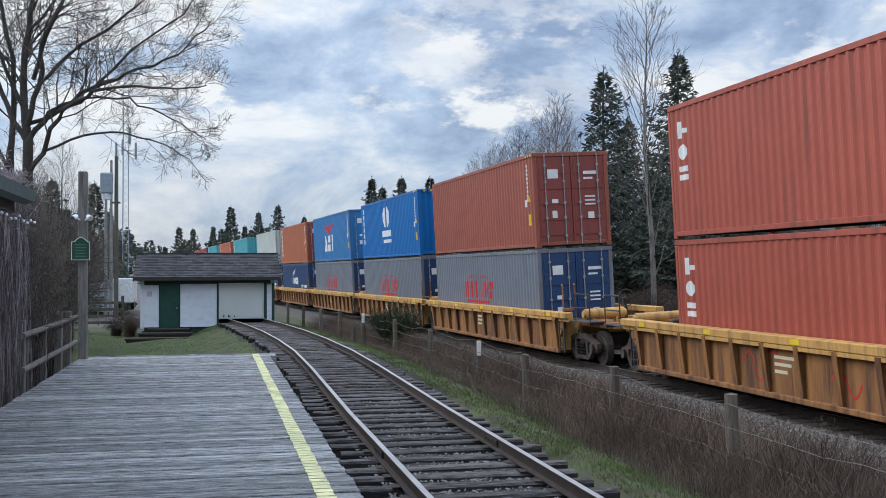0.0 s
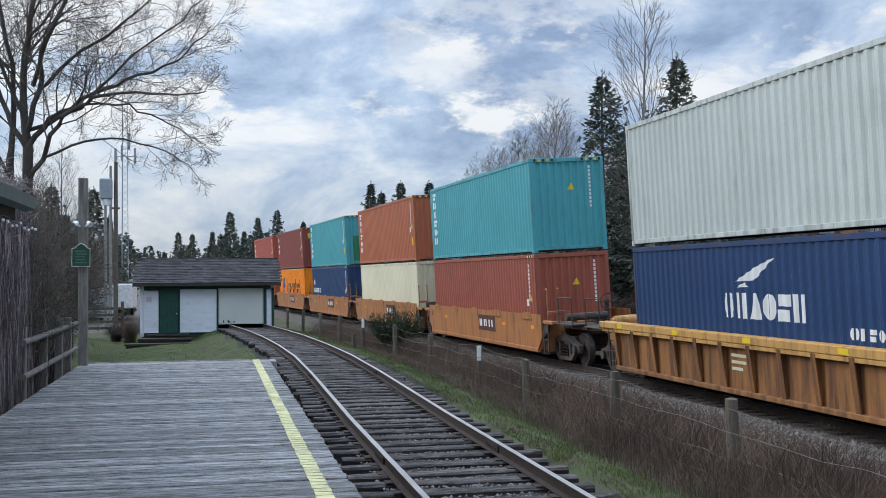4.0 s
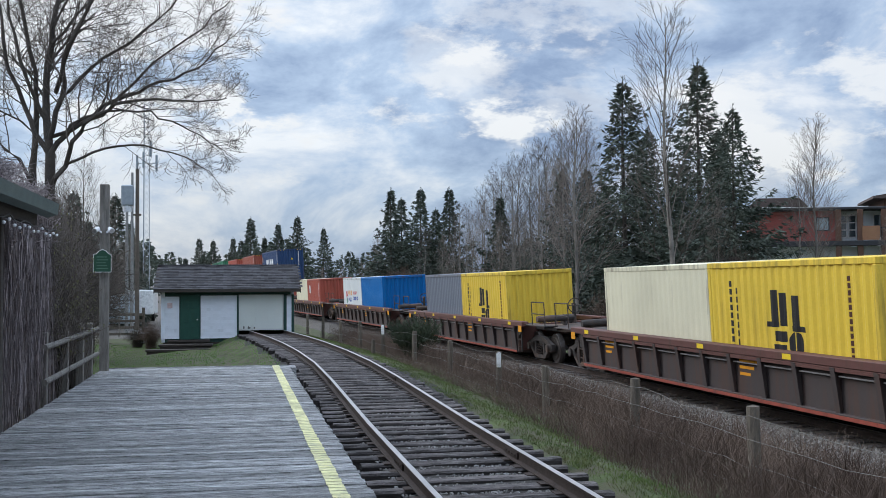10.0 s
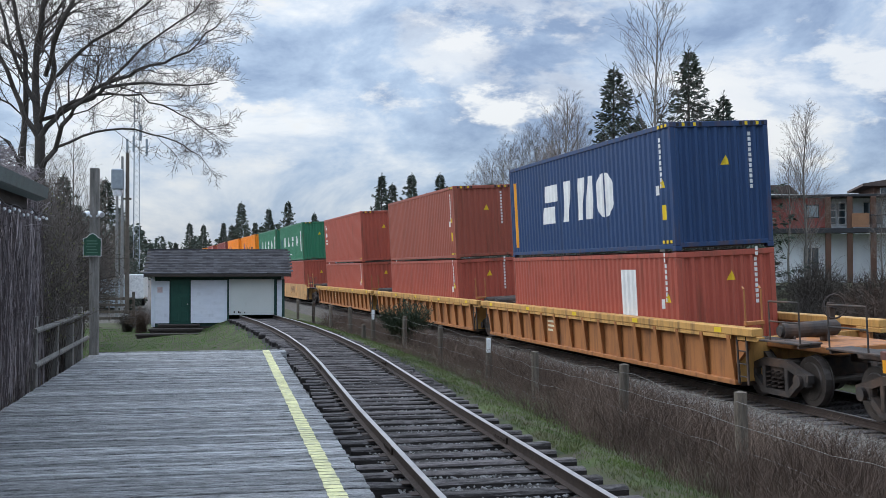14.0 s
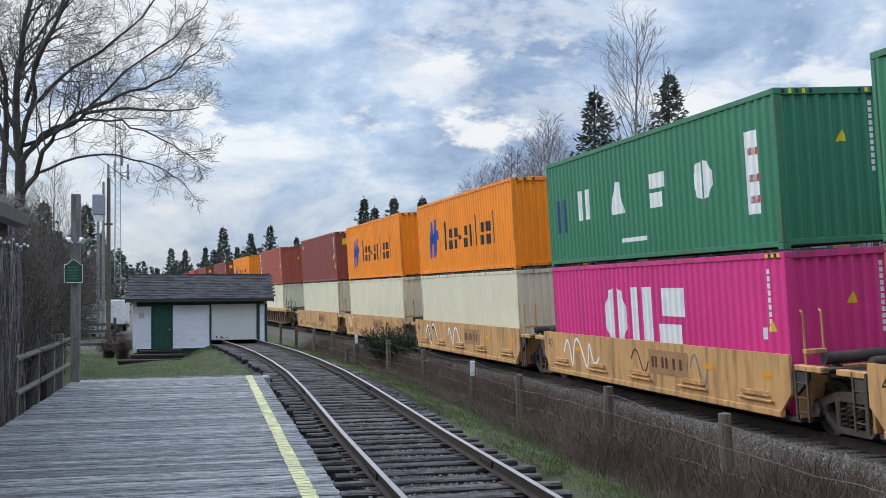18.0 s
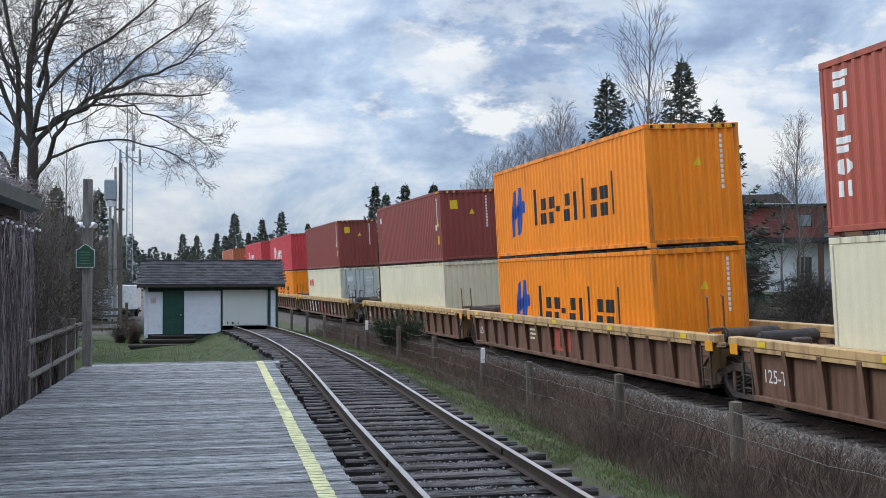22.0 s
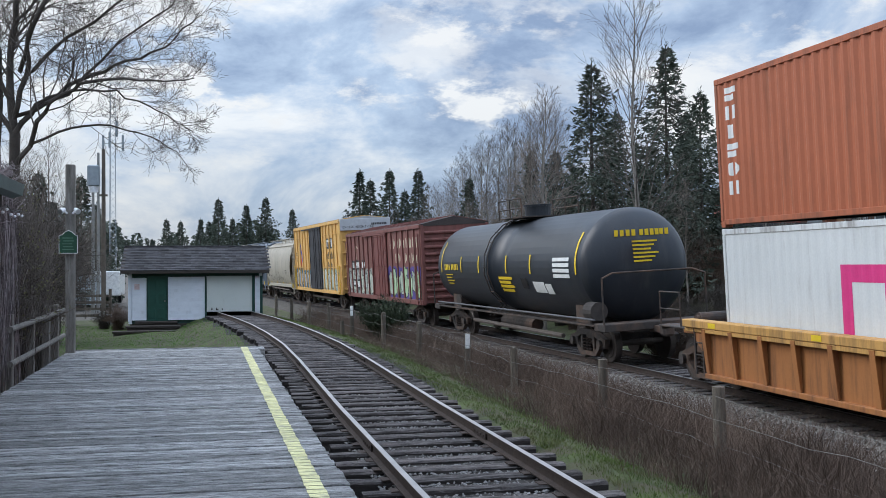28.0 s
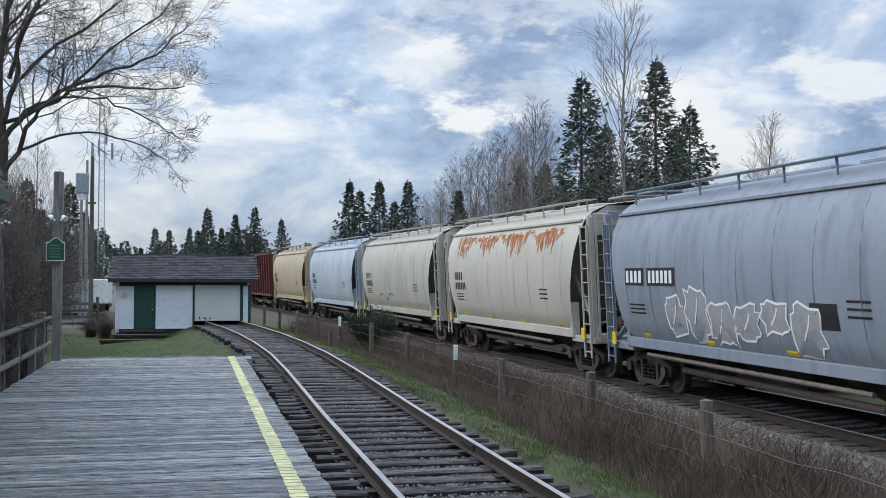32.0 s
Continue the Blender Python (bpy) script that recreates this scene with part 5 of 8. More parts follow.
HAM = emblem(4.1, 1.3, 0.6, 0.58, "|^I|o=", "ink_red") + slab(4.3, 1.12, 2.7, 0.09, "ink_red") + [([(4.1, 1.95), (4.9, 2.1), (5.6, 2.0), (4.9, 2.04)], "ink_red"), ([(5.7, 2.0), (6.4, 2.1), (7.3, 1.95), (6.4, 2.04)], "ink_red")]
KL = emblem(2.6, 1.05, 1.0, 0.9, "|", "ink_white", 0.05) + emblem(3.75, 1.05, 0.7, 0.8, "II|=", "ink_white")
TRI = sum([emblem(0.35, 2.42 - i * 0.36, 0.26, 0.55, k, "ink_white") for i, k in enumerate("=|I=o|")], [])
UASC_ROW = emblem(2.3, 1.15, 0.78, 1.0, "|", "ink_white") + emblem(4.5, 1.15, 0.78, 1.0, "^", "ink_white") + emblem(6.7, 1.15, 0.78, 1.0, "=", "ink_white") + emblem(8.9, 1.15, 0.78, 1.0, "o", "ink_white") + [(11.05, 0.7, 0.45, 1.55, "ink_white"), (11.1, 1.8, 0.35, 0.14, "ink_red"), (11.1, 1.3, 0.35, 0.14, "ink_red"), (11.1, 0.9, 0.35, 0.14, "ink_red"), (0.7, 0.9, 0.25, 0.9, "navy"), (1.1, 0.9, 0.25, 0.9, "navy"), (5.0, 0.45, 1.5, 0.1, "ink_white")]
UNITS = [
    # place of the front of its load, style, colour, lower load, upper load
    (338.5, "rib", "amber", ("brick", "w", STACK), ("brick", "w", STACK)),
    (316.97, "rib", "amber", ("slate", "d", HAM, "navy"), ("rust_red", "d", CODES, "maroon")),
    (302.22, "rib", "amber", ("slate", "d", HAM, "navy"), ("blue", "w", disc(5.15, 1.5, 1.3, 1.0, "ink_white", 0.3) + slab(4.9, 1.05, 1.9, 0.3, "ink_white") + slab(5.0, 0.75, 1.7, 0.16, "ink_white") + column(0.45, 2.4, 0.32, 6, "ink_white", 0.24) + CODES)),
    (286.59, "rib", "amber", ("slate", "d", HAM, "navy"), ("steel_blue", "d", [([(3.6, 2.28), (4.6, 2.02), (5.6, 2.0), (5.5, 2.2)], "ink_red"), ([(5.5, 2.2), (5.6, 2.0), (6.5, 2.05), (7.5, 2.32)], "ink_red"), ([(4.6, 1.98), (5.5, 1.72), (6.5, 1.98)], "ink_red")] + emblem(4.0, 0.65, 1.0, 1.1, "^=I", "ink_white", 0.05) + CODES)),
    (271.32, "rib", "amber", ("navy", "d", CMA), ("orange_red", "d", TRI + CODES, "maroon")),
    (255.97, "rib", "amber", ("navy", "d", CMA), ("light_grey", "d", [])),
    (236.46, "smooth", "ochre", ("rust_red", "w", CODES), ("teal", "w", TRI)),
    (221.3, "smooth", "ochre", ("cream", "w", []), ("orange_red", "w", TRI + CODES)),
    (205.24, "smooth", "ochre", ("navy", "w", emblem(0.35, 1.25, 0.3, 0.42, "o=o|I=", "ink_white") + [([(0.5, 1.75), (1.05, 1.8), (0.9, 2.25)], "ink_white")] + CODES), ("teal", "w", TRI + CODES, None, [(0.45, 0.25, 1.85, 1.45, "green")])),
    (189.6, "smooth", "ochre", ("orange", "w", HL_MARK(1.5, 0.85, 1.4) + emblem(3.7, 1.1, 0.72, 0.68, "T==-=IT==T", "ink_black")), ("maroon", "w", STACK + CODES)),
    (174.46, "smooth", "ochre", ("brick", "w", STACK), ("brick", "w", STACK + CODES)),
    (152.7, "gon", "brown", "pair", ("yellow", "yellow")),
    (131.29, "gon", "brown", "pair", ("cream", "yellow")),
    (110.0, "gon", "brown", "pair", ("slate", "yellow")),
    (87.95, "gon", "brown", "pair", ("white", "blue")),
    (66.1, "gon", "brown", "pair", ("cream", "brick")),
    (42.73, "rib", "ochre", ("brick", "w", [(8.9, 0.9, 1.0, 1.3, "ink_white")] + CODES), ("navy", "w", [(0.35, 0.3, 0.28, 2.1, "ink_orange")] + emblem(3.2, 0.95, 1.15, 1.45, "=I|o", "ink_white", 0.16) + CODES)),
    (23.32, "rib", "ochre", ("brick", "w", CODES), ("rust_red", "w", CODES)),
    (3.82, "rib", "ochre", ("brick", "w", CODES), ("brick", "w", STACK)),
    (-18.3, "smooth", "tan", ("brick", "w", emblem(0.9, 2.0, 0.45, 0.45, "=I", "ink_white")), ("green", "w", UASC_ROW)),
    (-33.4, "smooth", "tan", ("magenta", "w", emblem(3.75, 0.85, 1.45, 1.55, "o|=", "ink_white") + CODES), ("green", "w", UASC_ROW)),
    (-48.8, "smooth", "tan", ("cream", "w", []), ("orange", "w", LOGO_HL)),
    (-64.3, "smooth", "tan", ("cream", "w", []), ("orange", "w", LOGO_HL)),
    (-79.8, "smooth", "tan", ("cream", "w", []), ("maroon", "w", [(0.5, 2.3, 0.5, 0.2, "ink_yellow")] + CODES)),
    (-101.4, "rib", "mixed", ("cream", "w", []), ("brick", "w", TRI + CODES)),
    (-120.94, "rib", "mixed", ("orange", "w", LOGO_HL), ("orange", "w", LOGO_HL)),
    (-140.43, "rib", "mixed", ("cream", "w", CODES), ("maroon", "w", [(0.6, 2.1, 0.35, 0.25, "ink_white")] + CODES)),
    (-163.83, "rib", "mixed", ("cream", "d", emblem(0.7, 1.75, 0.5, 0.46, "ooo", "ink_red") + slab(2.05, 1.75, 0.16, 0.5, "ink_red"), "light_grey"), ("maroon", "w", CODES)),
    (-183.3, "rib", "mixed", ("orange", "w", LOGO_HL), ("red", "w", KL)),
    (-201.6, "rib", "mixed", ("light_grey", "w", []), ("red", "w", KL)),
    (-225.6, "rib", "ochre", ("white", "w", slab(3.95, 0.6, 0.3, 1.6, "ink_pink") + slab(5.1, 0.6, 0.3, 1.6, "ink_pink") + slab(4.25, 0.6, 0.85, 0.28, "ink_pink") + slab(4.25, 1.92, 0.85, 0.28, "ink_pink") + emblem(5.75, 0.6, 1.6, 1.5, "|=", "ink_pink")), ("orange_red", "w", TRI + CODES)),
]
NAMES = {"brick": "red-brown", "rust_red": "rust red", "maroon": "dark maroon", "orange_red": "faded orange-red", "slate": "slate grey", "ink": ""}


def build_train():
    fronts = [u[0] for u in UNITS]
    for i, u in enumerate(UNITS):
        s, style, color = u[:3]
        mid = s - 6.095
        front_joint = (fronts[i - 1] - 12.19 + s) / 2 if i else s + 3
        rear_joint = (s - 12.19 + fronts[i + 1]) / 2 if i + 1 < len(UNITS) else s - 12.19 - 3.4
        arts = [False, False]
        if i + 1 < len(UNITS) and s - 12.19 - fronts[i + 1] < 7.6 and style != "gon" and UNITS[i + 1][1] == style:
            arts[0] = True
        if i and fronts[i - 1] - 12.19 - s < 7.6 and style != "gon" and UNITS[i - 1][1] == style:
            arts[1] = True
        words = {"rib": "ribbed well car", "smooth": "smooth-sided well car", "gon": "ribbed low-sided car"}[style]
        tone = {"amber": "weathered amber-yellow", "ochre": "rusty ochre", "tan": "dusty tan", "brown": "dark rusty brown", "mixed": "rust-streaked brown and yellow"}[color]
        well_car(mid, rear_joint - mid, front_joint - mid, style, color, tone + " " + words + " on the main track", arts)
        z0 = 0.33
        if u[3] == "pair":
            rear, front = u[4]
            for c, off in ((rear, -3.047), (front, 3.047)):
                it = []
                if c == "yellow":
                    it = [(2.55 + 0.38 * i, 1.42 - 0.05 * i, 0.26, 0.62, "ink_black") for i in range(3)] + slab(2.42, 1.34, 0.42, 0.1, "ink_black") + slab(3.3, 1.28, 0.5, 0.1, "ink_black") + emblem(2.66, 0.82, 0.46, 0.56, "=o", "ink_black") + column(0.95, 2.1, 0.16, 11, "ink_black", 0.09) + column(1.2, 1.95, 0.17, 9, "ink_black", 0.09) + column(5.2, 2.2, 0.12, 14, "ink_brown", 0.05)
                if c == "white":
                    it = [([(0.95, 1.3), (1.35, 1.45), (1.3, 1.85), (0.95, 1.7)], "ink_red"), ([(0.95, 0.95), (1.3, 1.05), (1.3, 1.38), (0.95, 1.25)], "green"), ([(1.35, 1.0), (1.5, 1.2), (1.5, 1.65), (1.35, 1.4)], "ink_blue")] + emblem(1.65, 1.5, 0.3, 0.26, "o|I=|", "ink_orange") + emblem(1.9, 1.1, 0.26, 0.26, "o|=", "ink_blue") + emblem(3.3, 1.55, 0.2, 0.18, "o=I|o=I", "ink_red") + emblem(3.3, 1.2, 0.24, 0.22, "=o=oIo=", "ink_blue")
                if c == "brick":
                    it = slab(0.9, 1.5, 0.5, 0.6, "ink_white") + slab(1.0, 1.6, 0.3, 0.3, "ink_blue") + column(5.4, 2.2, 0.12, 12, "ink_white", 0.07)
                load(mid + off, z0 + 0.03, 6.058, 2.591, c, "w", NAMES.get(c, c) + " twenty-foot shipping container in a low car", it, column(1.95, 2.2, 0.12, 11, "ink_white", 0.07) if c == "brick" else ())
            continue
        low, up = u[3], u[4]
        hl = 2.591 if 0 < s < 50 else 2.896
        a = load(mid, z0, 12.192, hl, low[0], low[1], NAMES.get(low[0], low[0]) + " forty-foot container in the well of a car", low[2], END_CODES if low[1] == "w" and low[0] not in ("cream",) else (), low[3] if len(low) > 3 else None)
        load(mid, z0 + hl + 0.03, 12.192, 2.896, up[0], up[1], NAMES.get(up[0], up[0]) + " forty-foot container stacked on another", up[2], END_CODES + TAPE + ([(0.42, 2.12, 0.34, 0.36, "ink_yellow")] if up[0] == "maroon" else []) + (up[4] if len(up) > 4 else []) if up[1] == "w" else (), up[3] if len(up) > 3 else None)


build_train()


# ---------------------------------------------------------------- the other cars
def undercar(root, half, z=0.95):
    """Centre sill, brake pipes and rods below a car."""
    part("centre_sill", one_box(-half, half, -0.25, 0.25, 0.72, z + 0.08, 0.02), STEEL_DARK, root)
    bm = bmesh.new()
    rod(bm, (-half * 0.62, -0.9, 0.55), (half * 0.55, -0.9, 0.5), 0.07, seg=8)
    part("brake_pipe", bm, mat("dusty_pipe", (0.16, 0.13, 0.11), 0.7), root)
    bm = bmesh.new()
    rod(bm, (-half * 0.3, -0.5, 0.62), (half * 0.12, -0.5, 0.62), 0.2, seg=12)
    part("air_tank", bm, STEEL_DARK, root)


def tank_car(sc):
    root = thing("tank_car", "black cylindrical tank car with yellow markings", "rail car", "cars of the train")
    m = mat("tank_black", (0.026, 0.030, 0.037), 0.36, 0, 0.2, 0.8, 30, 0.05, (0.075, 0.072, 0.068), 0.2, streak=2.0)
    R, zc, hl = 1.50, 2.48, 7.1
    bm = bmesh.new()
    prof = [(-hl - 0.72, 0.02), (-hl - 0.66, 0.55), (-hl - 0.45, 1.08), (-hl - 0.2, 1.36), (-hl, R), (-hl + 0.1, R), (-3.2, R), (-3.2, R + 0.006), (-1.1, R + 0.006), (-1.1, R + 0.02), (-0.9, R + 0.02), (-0.9, R), (2.8, R), (2.8, R + 0.006), (hl - 0.1, R + 0.006), (hl, R), (hl + 0.2, 1.36), (hl + 0.45, 1.08), (hl + 0.66, 0.55), (hl + 0.72, 0.02)]
    n, rows = 48, []
    for x, r in prof:
        rows.append([bm.verts.new((x, math.cos(2 * math.pi * i / n) * r, zc + math.sin(2 * math.pi * i / n) * r)) for i in range(n)])
    for a, b in zip(rows, rows[1:]):
        for i in range(n):
            bm.faces.new((a[i], b[i], b[(i + 1) % n], a[(i + 1) % n])).smooth = True
    bm.faces.new(rows[0]); bm.faces.new(rows[-1])
    bmesh.ops.recalc_face_normals(bm, faces=bm.faces)
    part("tank", bm, m, root)
    bm = bmesh.new()
    rod(bm, (0.1, 0, zc + R - 0.05), (0.1, 0, zc + R + 0.38), 0.42, seg=24)
    rod(bm, (0.1, 0, zc + R + 0.38), (0.1, 0, zc + R + 0.44), 0.46, seg=24)
    part("dome", bm, m, root)
    part("platform_grating", one_box(-1.0, 1.2, -0.95, 0.95, zc + R + 0.02, zc + R + 0.06, 0.004), STEEL_DARK, root)
    for x in (-1.0, 0.1, 1.2):
        for y in (-0.95, 0.95):
            bm = bmesh.new()
            rod(bm, (x, y, zc + R), (x, y, zc + R + 0.62), 0.022, seg=6)
            part("guard_post", bm, STEEL_DARK, root)
    for y in (-0.95, 0.95):
        for z in (0.32, 0.62):
            bm = bmesh.new()
            rod(bm, (-1.0, y, zc + R + z), (1.2, y, zc + R + z), 0.02, seg=6)
            part("guard_rail", bm, STEEL_DARK, root)
    bm = bmesh.new()
    for x in (-1.0, -0.62):
        last = None
        for i in range(9):
            a = radians(80 - i * 22)
            p = Vector((x, -math.cos(a) * (R + 0.10), zc + math.sin(a) * (R + 0.10)))
            if p.z < 1.0:
                p = Vector((x, -1.45, 0.9))
            if last is not None:
                rod(bm, last, p, 0.018, seg=6)
            last = p
    rails = part("side_ladder", bm, STEEL_DARK, root)
    for i in range(11):
        a = radians(75 - i * 15)
        y, z = -math.cos(a) * (R + 0.1), zc + math.sin(a) * (R + 0.1)
        bm = bmesh.new()
        rod(bm, (-1.0, y, z), (-0.62, y, z), 0.014, seg=6)
        part("rung", bm, STEEL_DARK, rails)
    for s in (-1, 1):
        part("end_sill", one_box(s * 7.9 - 0.35, s * 7.9 + 0.35, -1.42, 1.42, 0.86, 1.06, 0.02), STEEL_DARK, root)
        part("saddle", one_box(s * 6.1 - 0.5, s * 6.1 + 0.5, -1.1, 1.1, 0.9, 1.5, 0.03), STEEL_DARK, root)
        bm = bmesh.new()
        for a, b in (((s * 8.2, -1.42, 1.05), (s * 8.2, -1.42, 2.2)), ((s * 8.2, -1.42, 2.2), (s * 8.1, -1.1, 2.32)), ((s * 8.1, -1.1, 2.32), (s * 8.1, 1.1, 2.32)), ((s * 8.1, 1.1, 2.32), (s * 8.2, 1.42, 2.2)), ((s * 8.2, 1.42, 2.2), (s * 8.2, 1.42, 1.05))):
            rod(bm, a, b, 0.025, seg=6)
        part("end_handrail", bm, STEEL_DARK, root)
        truck(root, s * 6.2)
        coupler(root, s * 8.0, s)
    bm = bmesh.new()
    rod(bm, (-7.6, -1.42, 1.15), (7.6, -1.42, 1.15), 0.03, seg=8)
    part("side_rail", bm, mat("grey_pipe", (0.10, 0.10, 0.105), 0.5), root)
    part("running_board", one_box(-7.6, 7.6, -1.45, -1.25, 0.98, 1.02, 0.004), STEEL_DARK, root)
    bm = bmesh.new()
    rod(bm, (7.55, -1.25, 1.35), (7.0, -1.25, 1.35), 0.24, seg=14)
    part("air_reservoir", bm, STEEL_DARK, root)
    undercar(root, 7.4)

    def on_tank(u, v):
        y = -math.sqrt(max(0.0, (R + 0.024) ** 2 - (v - zc) ** 2))
        return (u, y, v)
    def patch(u, v, w, h, c):
        bm = bmesh.new()
        k = 4
        rows = [[bm.verts.new(on_tank(u + w * i, v + h * j / k)) for i in (0, 1)] for j in range(k + 1)]
        for a, b in zip(rows, rows[1:]):
            bm.faces.new((a[0], a[1], b[1], b[0]))
        part("marking", bm, tint(c), root)
    for u in (-6.6, -4.0, -1.9, 1.0, 3.2, 6.7):
        patch(u, 2.3, 0.10, 0.55 if abs(u) < 6 else 1.1, "ink_yellow")
    for i in range(9):
        patch(-6.1 + i * 0.19 + (0.12 if i > 3 else 0), 2.38, 0.11, 0.21, "ink_yellow")
    for i in range(4):
        patch(-6.0, 2.2 - i * 0.11, 0.9 - 0.2 * (i % 2), 0.035, "ink_yellow")
        patch(0.2, 2.1 - i * 0.13, 1.3 - 0.2 * (i % 2), 0.09, "ink_yellow")
        patch(5.1, 2.65 - i * 0.15, 1.2, 0.10, "ink_white")
    patch(3.3, 1.75, 0.9, 0.32, "ink_white"); patch(4.25, 1.72, 0.5, 0.3, "ink_white"); patch(2.3, 1.85, 0.5, 0.3, "ink_black")

    def head(u, v, w, h):
        r = math.hypot(u + w / 2, v + h / 2 - zc)
        x = hl + 0.74 - 0.22 * (r / 1.0) ** 2 if r < 1 else hl + 0.5
        part("marking", one_box(x, x + 0.012, u, u + w, v, v + h), tint("ink_yellow"), root)
    for i in range(10):
        head(-0.75 + i * 0.15 + (0.06 if i > 3 else 0), zc + 0.75, 0.10, 0.16)
    for i in range(6):
        head(-0.35, zc + 0.58 - i * 0.1, 0.7 - 0.1 * (i % 3), 0.045)
    TRAIN.append((root, sc, 6.2))


def box_car(sc, L, top, color, label, peak, style):
    root = thing("box_car", label, "rail car", "cars of the train")
    m = paint("box_car_" + style, color, (0.10, 0.045, 0.032) if style == "maroon" else (0.22, 0.11, 0.045), 0.42 if style == "maroon" else 0.30, 0.6)
    h = L / 2
    part("side_wall", one_box(-h, h, -1.42, -1.38, 1.02, top), m, root)
    part("side_wall", one_box(-h, h, 1.38, 1.42, 1.02, top), m, root)
    bm = bmesh.new()
    prism(bm, [(-1.46, top - 0.02), (0, peak), (1.46, top - 0.02), (1.46, top - 0.10), (-1.46, top - 0.10)], "x", -h - 0.05, h + 0.05)
    part("roof", bm, mat("galvanised_roof", (0.33, 0.35, 0.36), 0.5, 0.3, 0.25, 1, 20, 0.1) if style == "yellow" else mat("sooty_roof", (0.07, 0.055, 0.05), 0.8, 0, 0.3, 1, 20, 0.1), root)
    nr = int(L / 0.92)
    rib = mesh_of("roof_rib", one_box(-0.04, 0.04, -1.44, 1.44, top - 0.03, top + 0.03), m)
    for i in range(nr):
        bm = bmesh.new()
        prism(bm, [(-1.46, top), (0, peak + 0.022), (1.46, top), (1.46, top + 0.03), (0, peak + 0.05), (-1.46, top + 0.03)], "x", -0.04, 0.04)
        part("roof_rib", bm, m, root, at=pose(-h + 0.3 + i * (L - 0.6) / (nr - 1), 0, 0))
    part("top_chord", one_box(-h, h, -1.50, -1.36, top - 0.18, top - 0.03, 0.01), m, root)
    part("side_sill", one_box(-h, h, -1.49, -1.36, 0.92, 1.12, 0.01), m, root)
    part("floor", one_box(-h, h, -1.38, 1.38, 0.98, 1.06), STEEL_DARK, root)
    door_x0, door_x1 = (-0.9, 1.6) if style == "maroon" else (-1.6, 2.0)
    post = mesh_of("side_post", one_box(-0.06, 0.06, -1.48, -1.415, 1.1, top - 0.1, 0.008), m)
    n = int(round(L / 1.02))
    for i in range(n + 1):
        x = -h + 0.08 + i * (L - 0.16) / n
        if not door_x0 - 0.1 < x < door_x1 + 0.1:
            part("side_post", post, None, root, at=pose(x, 0, 0))
            part("side_post", post, None, root, at=pose(x, 0, 0, 0, 0, 180))
    dm = paint("box_door_" + style, (0.035, 0.035, 0.04) if style == "yellow" else (0.20, 0.07, 0.06), (0.06, 0.03, 0.02), 0.2, 0.6)
    door = part("sliding_door", one_box(door_x0, door_x1, -1.50, -1.455, 1.1, top - 0.25, 0.006), dm, root, "black plug door" if style == "yellow" else "")
    for i in range(5):
        z = 1.15 + i * (top - 1.5) / 4
        part("door_rib", one_box(door_x0, door_x1, -1.53, -1.503, z, z + 0.07, 0.004), dm, door)
    for x in (door_x0 + 0.25, (door_x0 + door_x1) / 2 - 0.08, (door_x0 + door_x1) / 2 + 0.5, door_x1 - 0.25):
        bm = bmesh.new()
        rod(bm, (x, -1.56, 1.15), (x, -1.56, top - 0.3), 0.022, seg=6)
        part("door_rod", bm, dm, door)
    part("door_track", one_box(door_x0 - (2.4 if style == "maroon" else 2.8), door_x1 + 0.1, -1.54, -1.45, top - 0.26, top - 0.19, 0.004), dm, root)
    # ribbed ends
    for s in (-1, 1):
        part("end_wall", one_box(s * h - 0.03, s * h + 0.03, -1.4, 1.4, 1.0, top - 0.05), m, root)
        for i in range(10 if style == "maroon" else 6):
            z = 1.15 + i * (top - 1.45) / (9.5 if style == "maroon" else 5.4)
            part("end_rib", one_box(min(s * h, s * (h + 0.12)), max(s * h, s * (h + 0.12)), -1.33, 1.33, z, z + 0.14, 0.045), m, root)
        part("corner_post", one_box(s * h - 0.07, s * h + 0.08, -1.46, -1.33, 0.95, top - 0.06, 0.01), m, root)
        part("corner_post", one_box(s * h - 0.07, s * h + 0.08, 1.33, 1.46, 0.95, top - 0.06, 0.01), m, root)
        part("side_ladder", ladder(0.42, 1.6 if style == "yellow" else 2.9, 6), mat("ladder_yellow", (0.65, 0.40, 0.04), 0.5) if style == "yellow" else m, root, at=pose(s * (h - 0.35), -1.54, 0.95))
        truck(root, s * (h - 2.0))
        coupler(root, s * (h - 0.05), s)
    undercar(root, h - 0.5)
    if style == "yellow":
        part("end_cap", one_box(h - 0.02, h + 0.135, -1.44, 1.44, top - 0.62, top + 0.02, 0.01), mat("pale_grey_cap", (0.5, 0.52, 0.54), 0.5, 0, 0.1), root, "pale grey band at the top of the end")
        words("EXCESS HEIGHT CAR", 0.19, tint("ink_black"), root, pose(h + 0.138, -1.3, top - 0.50, 90, 0, 90))
        for i in range(9):
            part("marking", one_box(h + 0.136, h + 0.139, 0.35 + i * 0.1, 0.42 + i * 0.1, top - 0.36, top - 0.24), tint("ink_black"), root)
        part("marking", one_box(3.35, 5.75, -1.4245, -1.4205, 3.55, 4.15), tint("ink_black"), root)
        for x, z, w_, h_ in ((3.5, 3.92, 0.6, 0.15), (3.7, 3.65, 0.2, 0.24), (4.25, 3.92, 0.6, 0.15), (4.45, 3.65, 0.2, 0.24), (5.0, 3.65, 0.26, 0.42), (5.34, 3.65, 0.26, 0.42)):
            part("marking", one_box(x, x + w_, -1.4275, -1.4250, z, z + h_), tint("ink_white"), root)
